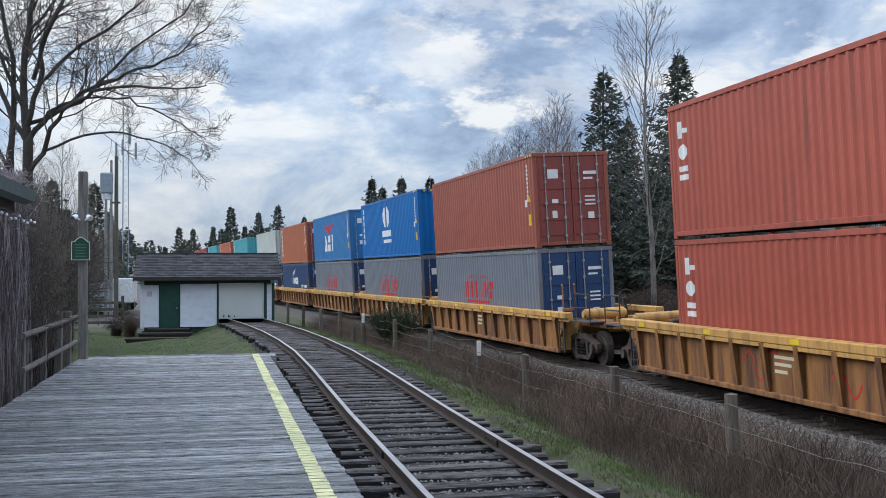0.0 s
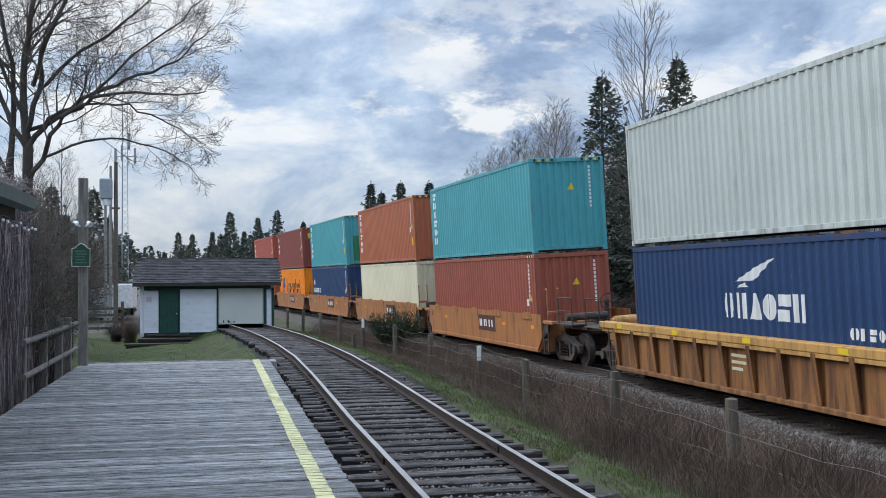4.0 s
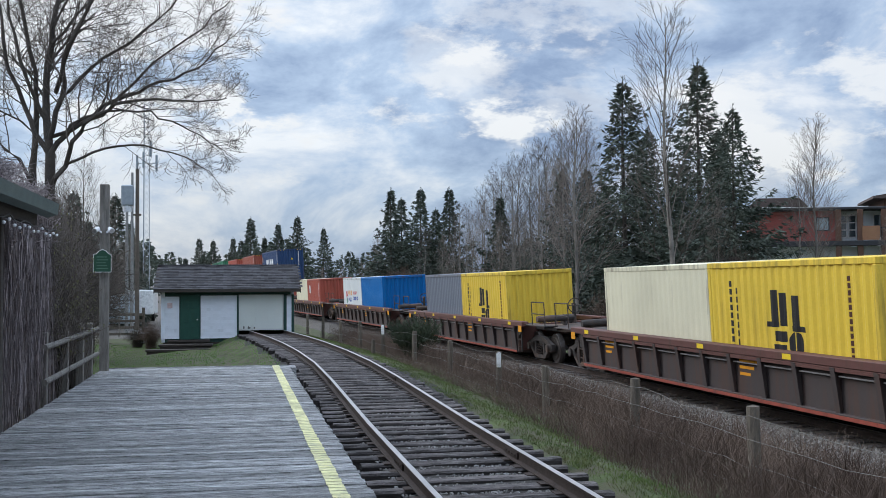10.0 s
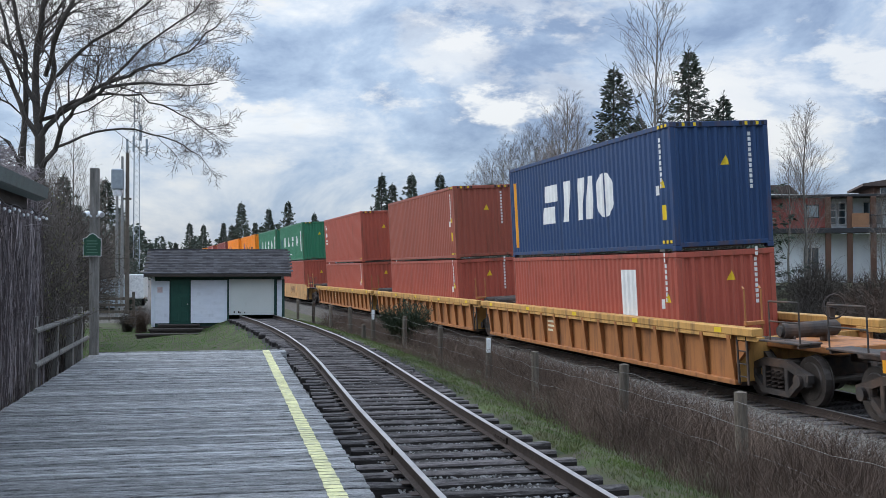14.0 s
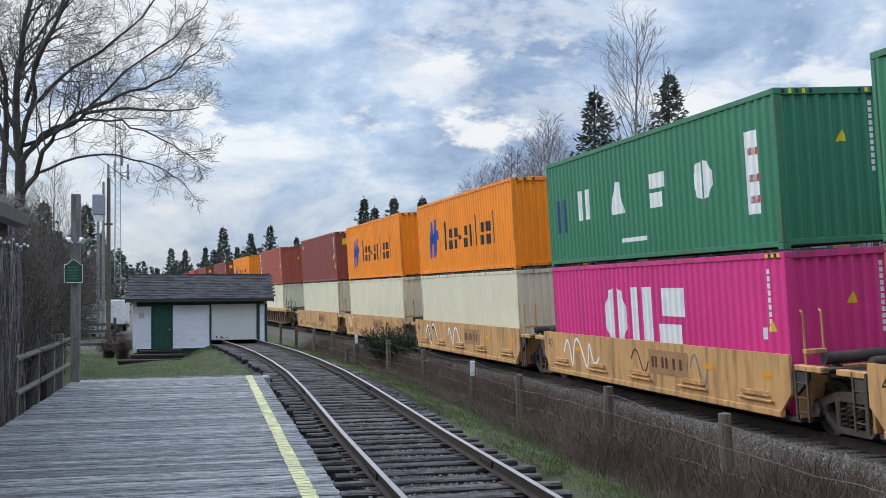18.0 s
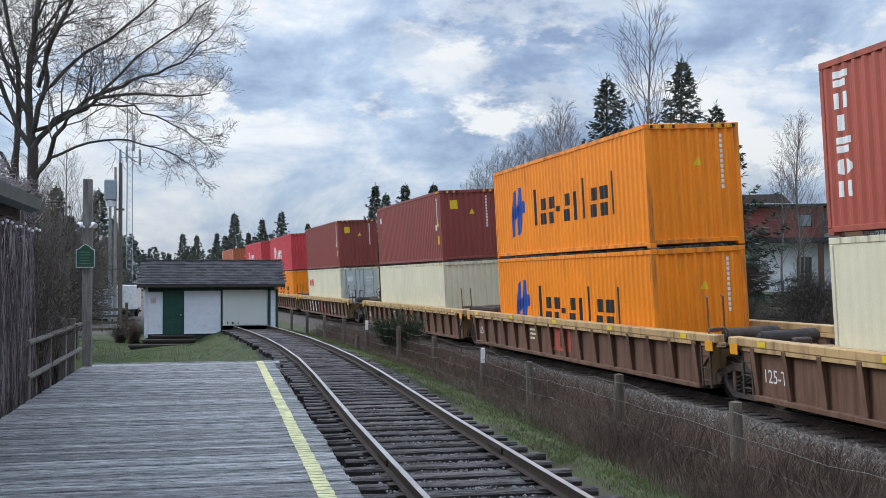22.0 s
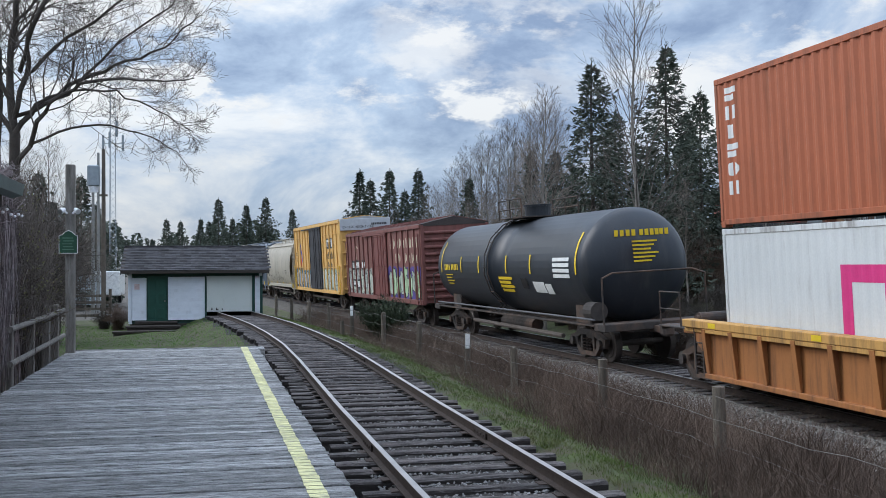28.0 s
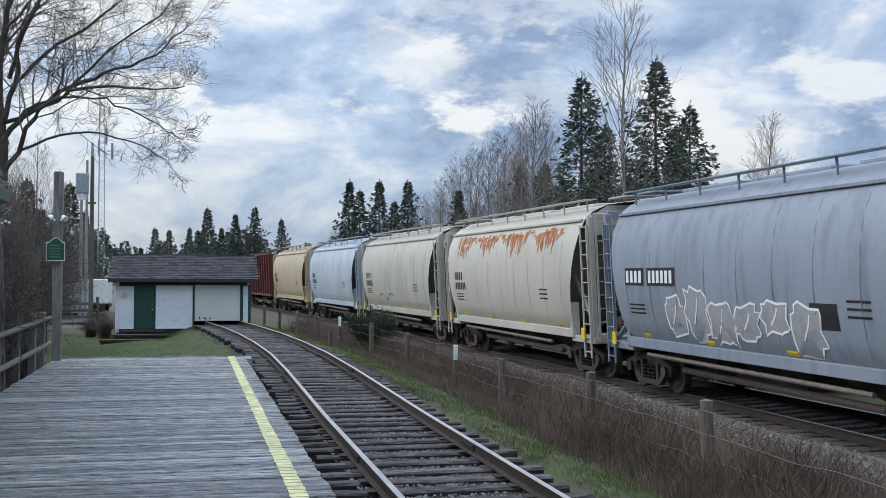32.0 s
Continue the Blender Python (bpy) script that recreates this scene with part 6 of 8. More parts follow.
        for x, z, w_ in ((3.3, 2.95, 2.6), (3.9, 2.35, 1.4), (4.4, 1.9, 1.2)):
            for i in range(int(w_ / 0.26)):
                part("marking", one_box(x + i * 0.26, x + i * 0.26 + 0.17, -1.4245, -1.4205, z, z + 0.30 + 0.1 * (i % 3 == 0)), tint("ink_black"), root)
        words("next", 0.42, tint("ink_black"), root, pose(-7.55, -1.422, 3.25) @ SIDE)
        words("load", 0.42, tint("ink_black"), root, pose(-7.45, -1.422, 2.85) @ SIDE)
        for i, (a, c) in enumerate(((0.9, "ink_red"), (-0.9, "ink_blue"))):
            bm = bmesh.new()
            ribbon(bm, [(-5.2 - 0.55, 3.2 - a), (-5.2 + 0.55, 3.2 + a)], 0.26, lambda u, v: (u, -1.4225 - 0.001 * i, v))
            part("marking", bm, tint(c), root)
        for i in range(6):
            part("marking", one_box(-7.4 + i * 0.42, -7.12 + i * 0.42, -1.4245, -1.4205, 2.0, 2.45), tint("ink_black"), root)
        for z in (2.42, 4.35):
            for a, b in ((-h + 0.15, door_x0 - 0.15), (door_x1 + 0.15, h - 0.15)):
                part("belt_rail", one_box(a, b, -1.452, -1.421, z, z + 0.05, 0.004), m, root)
        sets = ((5, -7.6, -1.9, 1.1, 2.25, (0.27, 0.31, 0.33)), (6, 1.9, 6.8, 1.1, 2.3, (0.46, 0.50, 0.40)), (7, -1.5, 1.2, 1.15, 2.0, (0.02, 0.22, 0.38)))
    else:
        for row, z, n_, x in ((0, 3.30, 9, 2.2), (1, 2.65, 7, 3.1)):
            for i in range(n_):
                part("marking", one_box(x + i * 0.57, x + i * 0.57 + 0.09, -1.4245, -1.4205, z, z + 0.42), tint("cream"), root)
                part("marking", one_box(x + i * 0.57 + 0.18, x + i * 0.57 + 0.28, -1.4245, -1.4205, z + 0.1 * (i % 2), z + 0.34), tint("cream"), root)
        bm = bmesh.new()
        ribbon(bm, [(-5.4, 3.55), (-5.0, 3.45), (-4.6, 3.55), (-4.55, 3.0), (-4.7, 2.5), (-5.0, 2.2), (-5.3, 2.5), (-5.45, 3.0), (-5.4, 3.55)], 0.045, lambda u, v: (u, -1.4225, v))
        part("marking", bm, tint("cream"), root, "pale painted shield outline")
        for i in range(7):
            part("marking", one_box(-6.9 + i * 0.3, -6.72 + i * 0.3, -1.4255, -1.4215, 2.0, 2.25), tint("ink_white"), root)
        for x in (-6.3, -3.5, -0.3, 3.0, 5.6):
            part("reflector", one_box(x, x + 0.10, -1.4265, -1.4225, 1.3, 1.95), tint("ink_yellow"), root)
        sets = ((8, -7.4, -1.7, 1.1, 2.35, (0.46, 0.49, 0.40)), (9, 1.7, 7.2, 1.1, 2.45, (0.36, 0.52, 0.28)))
        for x, z, w_, h_ in ((-6.7, 2.32, 0.8, 0.48), (-5.5, 2.34, 1.0, 0.48), (-4.1, 2.34, 0.75, 0.48), (-6.35, 1.45, 0.7, 0.4), (-5.3, 1.35, 0.95, 0.5)):
            plate = part("number_plate", one_box(x, x + w_, -1.4375, -1.4345, z, z + h_), tint("ink_black"), root, "black painted panel")
            for i in range(3 if h_ < 0.49 else 2):
                part("marking", one_box(x + 0.1 + i * 0.24, x + 0.26 + i * 0.24, -1.4395, -1.4378, z + 0.1, z + h_ - 0.1), tint("ink_white"), plate)
    for seed, a, b, z0, z1, c in sets:
        g = mat("spray_%d" % seed, c, 0.7, 0, 0.25, 1.5, 20, 0, (0.65, 0.68, 0.6), 0.4, dirt_scale=2.0)
        halo = mat("spray_halo_%d" % seed, (0.10, 0.07, 0.26) if seed == 9 else (0.06, 0.15, 0.20) if seed == 5 else (0.34, 0.38, 0.30) if seed == 6 else (0.02, 0.14, 0.24) if style == "yellow" else (0.30, 0.31, 0.28), 0.8, 0, 0.3, 2, 20, 0)
        bm = bmesh.new()
        ribbon(bm, [(a + (b - a) * i / 24, (z0 + z1) / 2 + 0.10 * math.sin(i * 1.7)) for i in range(25)], (z1 - z0) * 1.02, lambda u, v: (u, -1.4255, min(max(1.10, v), z1 + 0.12)))
        part("graffiti_fill", bm, halo, root, "dark spray-painted cloud behind the letters")
        nb = int((b - a) / 0.62)
        for i in range(nb):
            blob(seed * 20 + i, a + (i + 0.5) * (b - a) / nb, (z0 + z1) / 2 + 0.10 * math.sin(i * 2.3), 0.74, (z1 - z0) * (0.85 + 0.2 * math.sin(i * 1.9)), lambda u, v: (u, -1.4285 - 0.0008 * (i % 3), max(1.06, v)), g if i % 3 else mat("spray_pale_%d" % seed, tuple(0.35 * q + 0.30 for q in c), 0.7, 0, 0.3, 2, 20, 0, c, 0.4, dirt_scale=2.5), tint("ink_black"), root, "spray-painted graffiti letter shape")
        bm = bmesh.new()
        ribbon(bm, scrawl(seed, a, b, max(1.1, z0), z1, int((b - a) * 2.2)), 0.035, lambda u, v: (u, -1.4335, max(1.06, v)))
        part("graffiti_line", bm, tint("ink_white" if style == "yellow" else "ink_black"), root)
    TRAIN.append((root, sc, h - 2.0))


def hopper(sc, L, color, label, style, rusty=False):
    """A covered hopper with round sides."""
    root = thing("covered_hopper", label, "rail car", "cars of the train")
    name = "hopper_" + style
    m = mat(name, color, 0.55, 0, 0.10, 0.5, 18, 0.06, (0.30, 0.115, 0.035) if rusty else tuple(c * 0.50 for c in color), 0.12 if rusty else 0.34, streak=2.6, dirt_scale=1.1)
    # Slope sheets: body colour at 0.42, their recess's shade put into the paint.
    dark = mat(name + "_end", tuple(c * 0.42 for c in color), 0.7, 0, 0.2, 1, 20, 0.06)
    h = L / 2
    half = h - 0.95
    sec = [(1.30, 1.14), (1.44, 1.30), (1.52, 1.6), (1.58, 2.0), (1.605, 2.4), (1.595, 2.8), (1.55, 3.2), (1.45, 3.6), (1.28, 3.95), (1.20, 4.06), (1.02, 4.20), (0.62, 4.36), (0.0, 4.42)]

    def reach(z):
        return half - 0.02 - 0.62 * max(0.0, (3.6 - z) / 2.5)

    def side_y(z):
        return float(np.interp(z, [q[1] for q in sec], [q[0] for q in sec]))

    def shell(s):
        bm = bmesh.new()
        rows = []
        for y, z in sec:
            e = reach(z)
            rows.append([bm.verts.new((x, -s * y, z)) for x in np.linspace(-e, e, 9)])
        for a, b in zip(rows, rows[1:]):
            for i in range(8):
                f = bm.faces.new((a[i], a[i + 1], b[i + 1], b[i]))
                f.smooth = True
        return mesh_of("side_sheet", bm, m)
    k = ("hopper", style, L)
    part("side_sheet", shared(k + (1,), lambda: shell(1)), None, root)
    part("side_sheet", shared(k + (-1,), lambda: shell(-1)), None, root)
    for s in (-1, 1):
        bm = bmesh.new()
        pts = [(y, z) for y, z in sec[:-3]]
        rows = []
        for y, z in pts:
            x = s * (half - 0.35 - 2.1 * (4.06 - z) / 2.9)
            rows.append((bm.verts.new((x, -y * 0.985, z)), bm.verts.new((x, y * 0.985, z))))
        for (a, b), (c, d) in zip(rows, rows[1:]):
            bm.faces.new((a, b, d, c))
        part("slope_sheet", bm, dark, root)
        bm = bmesh.new()
        prism(bm, [(-1.2, 4.02), (-0.6, 4.34), (0.6, 4.34), (1.2, 4.02), (1.2, 3.6), (-1.2, 3.6)], "x", s * (half - 0.06) - 0.03, s * (half - 0.06) + 0.03)
        part("end_panel", bm, m, root)
        # end frame
        for y in (-1.35, 1.35):
            part("end_post", one_box(s * (h - 0.42) - 0.07, s * (h - 0.42) + 0.07, y - 0.07, y + 0.07, 1.0, 4.05, 0.01), m, root)
            bm = bmesh.new()
            rod(bm, (s * (h - 0.42), y * 0.9, 1.1), (s * (half - 1.5), y * 0.75, 2.6), 0.06, seg=6)
            part("brace", bm, m, root)
            part("gusset", one_box(s * (half - 0.75), s * (half - 0.63), y - 0.12, y + 0.10, 1.0, 1.9, 0.02), m, root)
        part("end_crossbar", one_box(s * (h - 0.42) - 0.06, s * (h - 0.42) + 0.06, -1.35, 1.35, 3.98, 4.12, 0.01), m, root)
        part("end_sill", one_box(min(s * (half - 0.8), s * (h - 0.3)), max(s * (half - 0.8), s * (h - 0.3)), -1.42, 1.42, 0.9, 1.06, 0.015), m, root)
        part("end_ladder", ladder(0.42, 3.2, 10), m, root, at=pose(s * (h - 0.30), -1.05, 0.95, 0, 0, 90))
        part("side_ladder", ladder(0.40, 3.3, 10), m, root, at=pose(s * (h - 0.62), -1.46, 0.55))
        part("walk_end", one_box(min(s * (half - 0.2), s * (h - 0.15)), max(s * (half - 0.2), s * (h - 0.15)), -0.5, 0.5, 4.50, 4.54, 0.005), m, root)
        bm = bmesh.new()
        rod(bm, (s * (h - 0.55), -0.4, 1.35), (s * (h - 1.0), -0.4, 1.35), 0.17, seg=12)
        part("brake_cylinder", bm, STEEL_DARK, root)
        part("yellow_plate", one_box(min(s * (h - 0.75), s * (h - 0.95)), max(s * (h - 0.75), s * (h - 0.95)), -1.50, -1.47, 1.0, 1.28, 0.004), tint("ink_yellow"), root, "small yellow reflector plate")
        truck(root, s * (h - 1.75))
        coupler(root, s * (h - 0.55), s)
    part("side_sill", one_box(-half + 0.6, half - 0.6, -1.46, -1.34, 1.0, 1.22, 0.01), m, root)
    part("side_sill", one_box(-half + 0.6, half - 0.6, 1.34, 1.46, 1.0, 1.22, 0.01), m, root)
    part("eave_rail", one_box(-half + 0.1, half - 0.1, -1.33, -1.25, 3.96, 4.03, 0.01), m, root)
    for y in (-1.0, 1.0):
        part("roof_walk", one_box(-half + 0.1, half - 0.1, y - 0.15, y + 0.15, 4.50, 4.525, 0.004), m, root)
        for i in range(8):
            x = -half + 0.4 + i * (2 * half - 0.8) / 7
            part("walk_bracket", one_box(x - 0.018, x + 0.018, y - 0.02, y + 0.02, 4.18, 4.50, 0.003), m, root)
    for i in range(3):
        x = -half * 0.55 + i * half * 0.55
        bm = bmesh.new()
        a, b, z0, z1 = half * 0.26, 0.35, 1.15, 0.42
        vs = [bm.verts.new(p) for p in ((x - a, -1.25, z0), (x + a, -1.25, z0), (x + a, 1.25, z0), (x - a, 1.25, z0), (x - b, -0.4, z1), (x + b, -0.4, z1), (x + b, 0.4, z1), (x - b, 0.4, z1))]
        for f in ((0, 1, 5, 4), (1, 2, 6, 5), (2, 3, 7, 6), (3, 0, 4, 7), (4, 5, 6, 7)):
            bm.faces.new([vs[j] for j in f])
        part("hopper_bay", bm, STEEL_DARK, root)
        part("roof_hatch", one_box(x - a * 0.8, x + a * 0.8, -0.35, 0.35, 4.38, 4.47, 0.02), m, root)
    bm = bmesh.new()
    rod(bm, (-half * 0.75, -1.36, 0.86), (half * 0.6, -1.36, 0.80), 0.045, seg=8)
    part("gate_shaft", bm, mat("dusty_pipe", (0.16, 0.13, 0.11), 0.7), root)
    undercar(root, h - 1.0, 0.85)

    def on_side(u, v):
        return (u, -side_y(v) - 0.007, v)

    def mark(u, v, w, hh, c):
        bm = bmesh.new()
        kk = 3
        rows = [[bm.verts.new(on_side(u + w * i, v + hh * j / kk)) for i in (0, 1)] for j in range(kk + 1)]
        for a, b in zip(rows, rows[1:]):
            bm.faces.new((a[0], a[1], b[1], b[0]))
        part("marking", bm, tint(c) if isinstance(c, str) else c, root)
    def mark2(u, v, w, hh):
        bm = bmesh.new()
        vs = [bm.verts.new((p[0], p[1] - 0.004, p[2])) for p in (on_side(u, v), on_side(u + w, v), on_side(u + w, v + hh), on_side(u, v + hh))]
        bm.faces.new(vs)
        part("marking", bm, tint("ink_white"), root)
    ink = "ink_black"
    for i in range(4 if style != "blue_grey" else 0):
        mark(-half + 1.1 + i * 0.22, 2.45, 0.14, 0.26, ink)
    for i in range(6 if style != "blue_grey" else 0):
        mark(-half + (1.1 if style != "blue_grey" else 2.2) + i * 0.2, 2.12 if style != "blue_grey" else 2.45, 0.13, 0.24, ink)
    for i in range(3):
        mark(-half + 1.1, 1.95 - i * 0.09, 0.8, 0.035, ink)
        mark(half - 2.6, 2.2 - i * 0.12, 0.6, 0.04, ink)
    if style == "blue_grey":
        mark(-half + 0.95, 2.39, 1.0, 0.38, "ink_black"); mark(-half + 2.1, 2.39, 1.35, 0.38, "ink_black"); mark(half - 3.6, 1.75, 0.75, 0.42, "ink_black")
        for i in range(4):
            mark2(-half + 1.02 + i * 0.22, 2.45, 0.14, 0.26)
        for i in range(6):
            mark2(-half + 2.18 + i * 0.2, 2.45, 0.13, 0.26)
    for i in range(4):
        mark(-half + 1.5 + i * (2 * half - 3.2) / 3, 1.24, 0.35, 0.10, "ink_yellow")
    if rusty:
        rng = random.Random(12)
        g = mat("rust_run", (0.34, 0.13, 0.035), 0.85, 0, 0.3, 4, 40, 0.1, color, 0.35, streak=5.0)
        for i in range(70):
            u = -half + 1.2 + i * (2 * half - 2.4) / 69 + rng.uniform(-0.06, 0.06)
            hh = rng.uniform(0.25, 0.8) * (0.6 + 0.4 * math.sin(i * 0.33))
            w, top_z = rng.uniform(0.10, 0.26), 3.90 - rng.uniform(0, 0.22)
            bm = bmesh.new()
            rows = []
            for j in range(5):
                q = j / 4
                e = w * (1 - q) ** 0.6 / 2 + 0.008
                rows.append((bm.verts.new(on_side(u - e + rng.uniform(-0.02, 0.02), top_z - hh * q)), bm.verts.new(on_side(u + e + rng.uniform(-0.02, 0.02), top_z - hh * q))))
            for a, b in zip(rows, rows[1:]):
                bm.faces.new((a[0], a[1], b[1], b[0]))
            part("rust_streak", bm, g, root)
    seam = mat(name + "_seam", tuple(c * 0.7 for c in color), 0.7, 0, 0.2, 1, 20, 0)
    for i in range(9):
        u = -half + 1.0 + i * (2 * half - 2.0) / 8
        bm = bmesh.new()
        rows = [(bm.verts.new(on_side(u - 0.012, z)), bm.verts.new(on_side(u + 0.012, z))) for z in np.linspace(1.35, 4.0, 9) if abs(u) < reach(z) - 0.05]
        for a, b in zip(rows, rows[1:]):
            bm.faces.new((a[0], a[1], b[1], b[0]))
        part("weld_seam", bm, seam, root)
    if style == "blue_grey":
        haze = mat("faded_spray", (0.33, 0.33, 0.345), 0.7, 0, 0.3, 2, 25, 0, (0.20, 0.13, 0.10), 0.35, dirt_scale=2.0)
        for i in range(6):
            blob(300 + i, -2.6 + i * 0.95, 1.78 + 0.1 * math.sin(i * 2.0), 0.95, 0.85 + 0.25 * math.sin(i * 1.3), lambda u, v: tuple(Vector(on_side(u, max(1.24, v))) - Vector((0, 0.0015 + 0.0008 * (i % 3), 0))), haze, tint("ink_white"), root, "faded bubble graffiti shape")
    lines = {"tan": (("ink_black", -1.2, 0.9, 1.4, 2.2, 6), ("ink_black", -3.8, -1.6, 1.45, 1.85, 9), ("ink_black", 1.2, 2.4, 1.5, 1.75, 7)), "cream": (("ink_black", -2.6, 0.0, 1.5, 1.8, 3),)}.get(style, ())
    for j, (c, a, b, v0, v1, n) in enumerate(lines):
        bm = bmesh.new()
        ribbon(bm, scrawl(30 + j, a, b, v0, v1, n), 0.07 if c == "ink_white" else 0.035, on_side)
        part("graffiti_line", bm, tint(c), root, "loose spray-painted line")
    TRAIN.append((root, sc, h - 1.75))


def open_hopper(sc, L):
    root = thing("open_hopper", "dark red ribbed open hopper car", "rail car", "cars of the train")
    m = paint("hopper_dark_red", (0.11, 0.028, 0.022), (0.04, 0.02, 0.015), 0.3, 0.65)
    h = L / 2
    for y in (-1.45, 1.45):
        part("side_wall", one_box(-h + 0.3, h - 0.3, y - 0.03, y + 0.03, 1.2, 4.1), m, root)
        part("top_chord", one_box(-h + 0.3, h - 0.3, y - 0.09, y + 0.09, 4.1, 4.25, 0.01), m, root)
        part("side_sill", one_box(-h + 0.2, h - 0.2, y - 0.07, y + 0.07, 1.0, 1.2, 0.01), m, root)
    for i in range(14):
        x = -h + 0.5 + i * (L - 1.0) / 13
        part("side_post", one_box(x - 0.06, x + 0.06, -1.60, -1.485, 1.15, 4.12, 0.01), m, root)
    for s in (-1, 1):
        part("end_wall", one_box(s * (h - 0.33) - 0.03, s * (h - 0.33) + 0.03, -1.42, 1.42, 1.2, 4.1), m, root)
        part("end_sill", one_box(s * (h - 0.2) - 0.15, s * (h - 0.2) + 0.15, -1.4, 1.4, 0.9, 1.1, 0.01), m, root)
        truck(root, s * (h - 1.9))
        coupler(root, s * (h - 0.4), s)
    part("floor", one_box(-h + 0.3, h - 0.3, -1.42, 1.42, 1.15, 1.25), STEEL_DARK, root)
    undercar(root, h - 0.8)
    TRAIN.append((root, sc, h - 1.9))


tank_car(-251.9)
box_car(-269.3, 15.2, 4.24, (0.205, 0.078, 0.066), "maroon box car with graffiti along its foot", 4.5, "maroon")
box_car(-286.5, 15.6, 5.10, (0.68, 0.40, 0.12), "tall yellow box car with black door and graffiti", 5.26, "yellow")
hopper(-301.75, 13.9, (0.40, 0.362, 0.29), "tan covered hopper car with round sides", "tan")
hopper(-315.95, 13.7, (0.235, 0.265, 0.305), "blue-grey covered hopper car with white graffiti", "blue_grey")
hopper(-329.9, 13.7, (0.46, 0.43, 0.365), "cream covered hopper car with rust running from its roof", "rust_cream", True)
hopper(-344.0, 13.9, (0.43, 0.41, 0.345), "cream covered hopper car with round sides", "cream")
hopper(-358.0, 13.9, (0.38, 0.42, 0.47), "pale blue-grey covered hopper car", "pale_grey")
hopper(-372.2, 13.9, (0.42, 0.34, 0.23), "sandy tan covered hopper car", "sand")
open_hopper(-387.6, 16.0)
open_hopper(-404.2, 16.0)


# ---------------------------------------------------------------- plants
BARK_DARK = mat("dark_bark", (0.075, 0.064, 0.055), 0.95, 0, 0.35, 3, 30, 0.5)
BARK_PALE = mat("pale_alder_bark", (0.21, 0.19, 0.165), 0.9, 0, 0.35, 2, 30, 0.4, (0.07, 0.065, 0.06), 0.35)
TWIG_GREY = mat("grey_brown_twigs", (0.115, 0.098, 0.085), 0.95, 0, 0.35, 1.5, 20, 0)
TWIG_PALE = mat("pale_alder_twigs", (0.20, 0.165, 0.14), 0.95, 0, 0.35, 1.5, 20, 0)
NEEDLES = mat("dark_conifer_needles", (0.066, 0.082, 0.062), 0.85, 0, 0.6, 0.8, 9, 0, (0.12, 0.115, 0.085), 0.25)
DEAD_STEM = mat("dead_brown_stems", (0.095, 0.066, 0.050), 0.95, 0, 0.55, 0.8, 12, 0, (0.22, 0.165, 0.12), 0.26, dirt_scale=0.8)
GRASS_BLADE = mat("grass_blades", (0.078, 0.178, 0.022), 0.9, 0, 0.45, 0.6, 8, 0, (0.14, 0.14, 0.05), 0.16, dirt_scale=0.7)
BUSH_LEAF = mat("evergreen_bush_leaves", (0.03, 0.042, 0.02), 0.8, 0, 0.4, 2, 15, 0)
STONE = mat("ballast_stones", (0.19, 0.172, 0.152), 0.9, 0, 0.8, 14, 40, 0.3, (0.06, 0.05, 0.04), 0.42, dirt_scale=9)
PALE_STONE = mat("pale_siding_stones", (0.22, 0.215, 0.21), 0.9, 0, 0.8, 14, 40, 0.3, (0.07, 0.062, 0.055), 0.45, dirt_scale=9)


class Mass:
    """Collects many small pieces into one mesh."""

    def __init__(self):
        self.v, self.f = [], []

    def tube(self, pts, r0, r1, n=3):
        k0 = len(self.v)
        m = len(pts)
        for i, p in enumerate(pts):
            a, b = pts[max(0, i - 1)], pts[min(m - 1, i + 1)]
            d = (b - a)
            d = d.normalized() if d.length > 1e-6 else Vector((0, 0, 1))
            u = d.orthogonal().normalized()
            w = d.cross(u)
            r = r0 + (r1 - r0) * i / (m - 1)
            for j in range(n):
                t = 2 * math.pi * j / n
                self.v.append(p + (u * math.cos(t) + w * math.sin(t)) * r)
        for i in range(m - 1):
            for j in range(n):
                a, b = k0 + i * n + j, k0 + i * n + (j + 1) % n
                self.f.append((a, b, b + n, a + n))

    def quad(self, p, d, u, l, w):
        """A slim leaf from p along d."""
        k = len(self.v)
        self.v += [p, p + d * l * 0.45 + u * w, p + d * l, p + d * l * 0.45 - u * w]
        self.f.append((k, k + 1, k + 2, k + 3))

    def mesh(self, name, m):
        return raw(name, [tuple(p) for p in self.v], self.f, m)


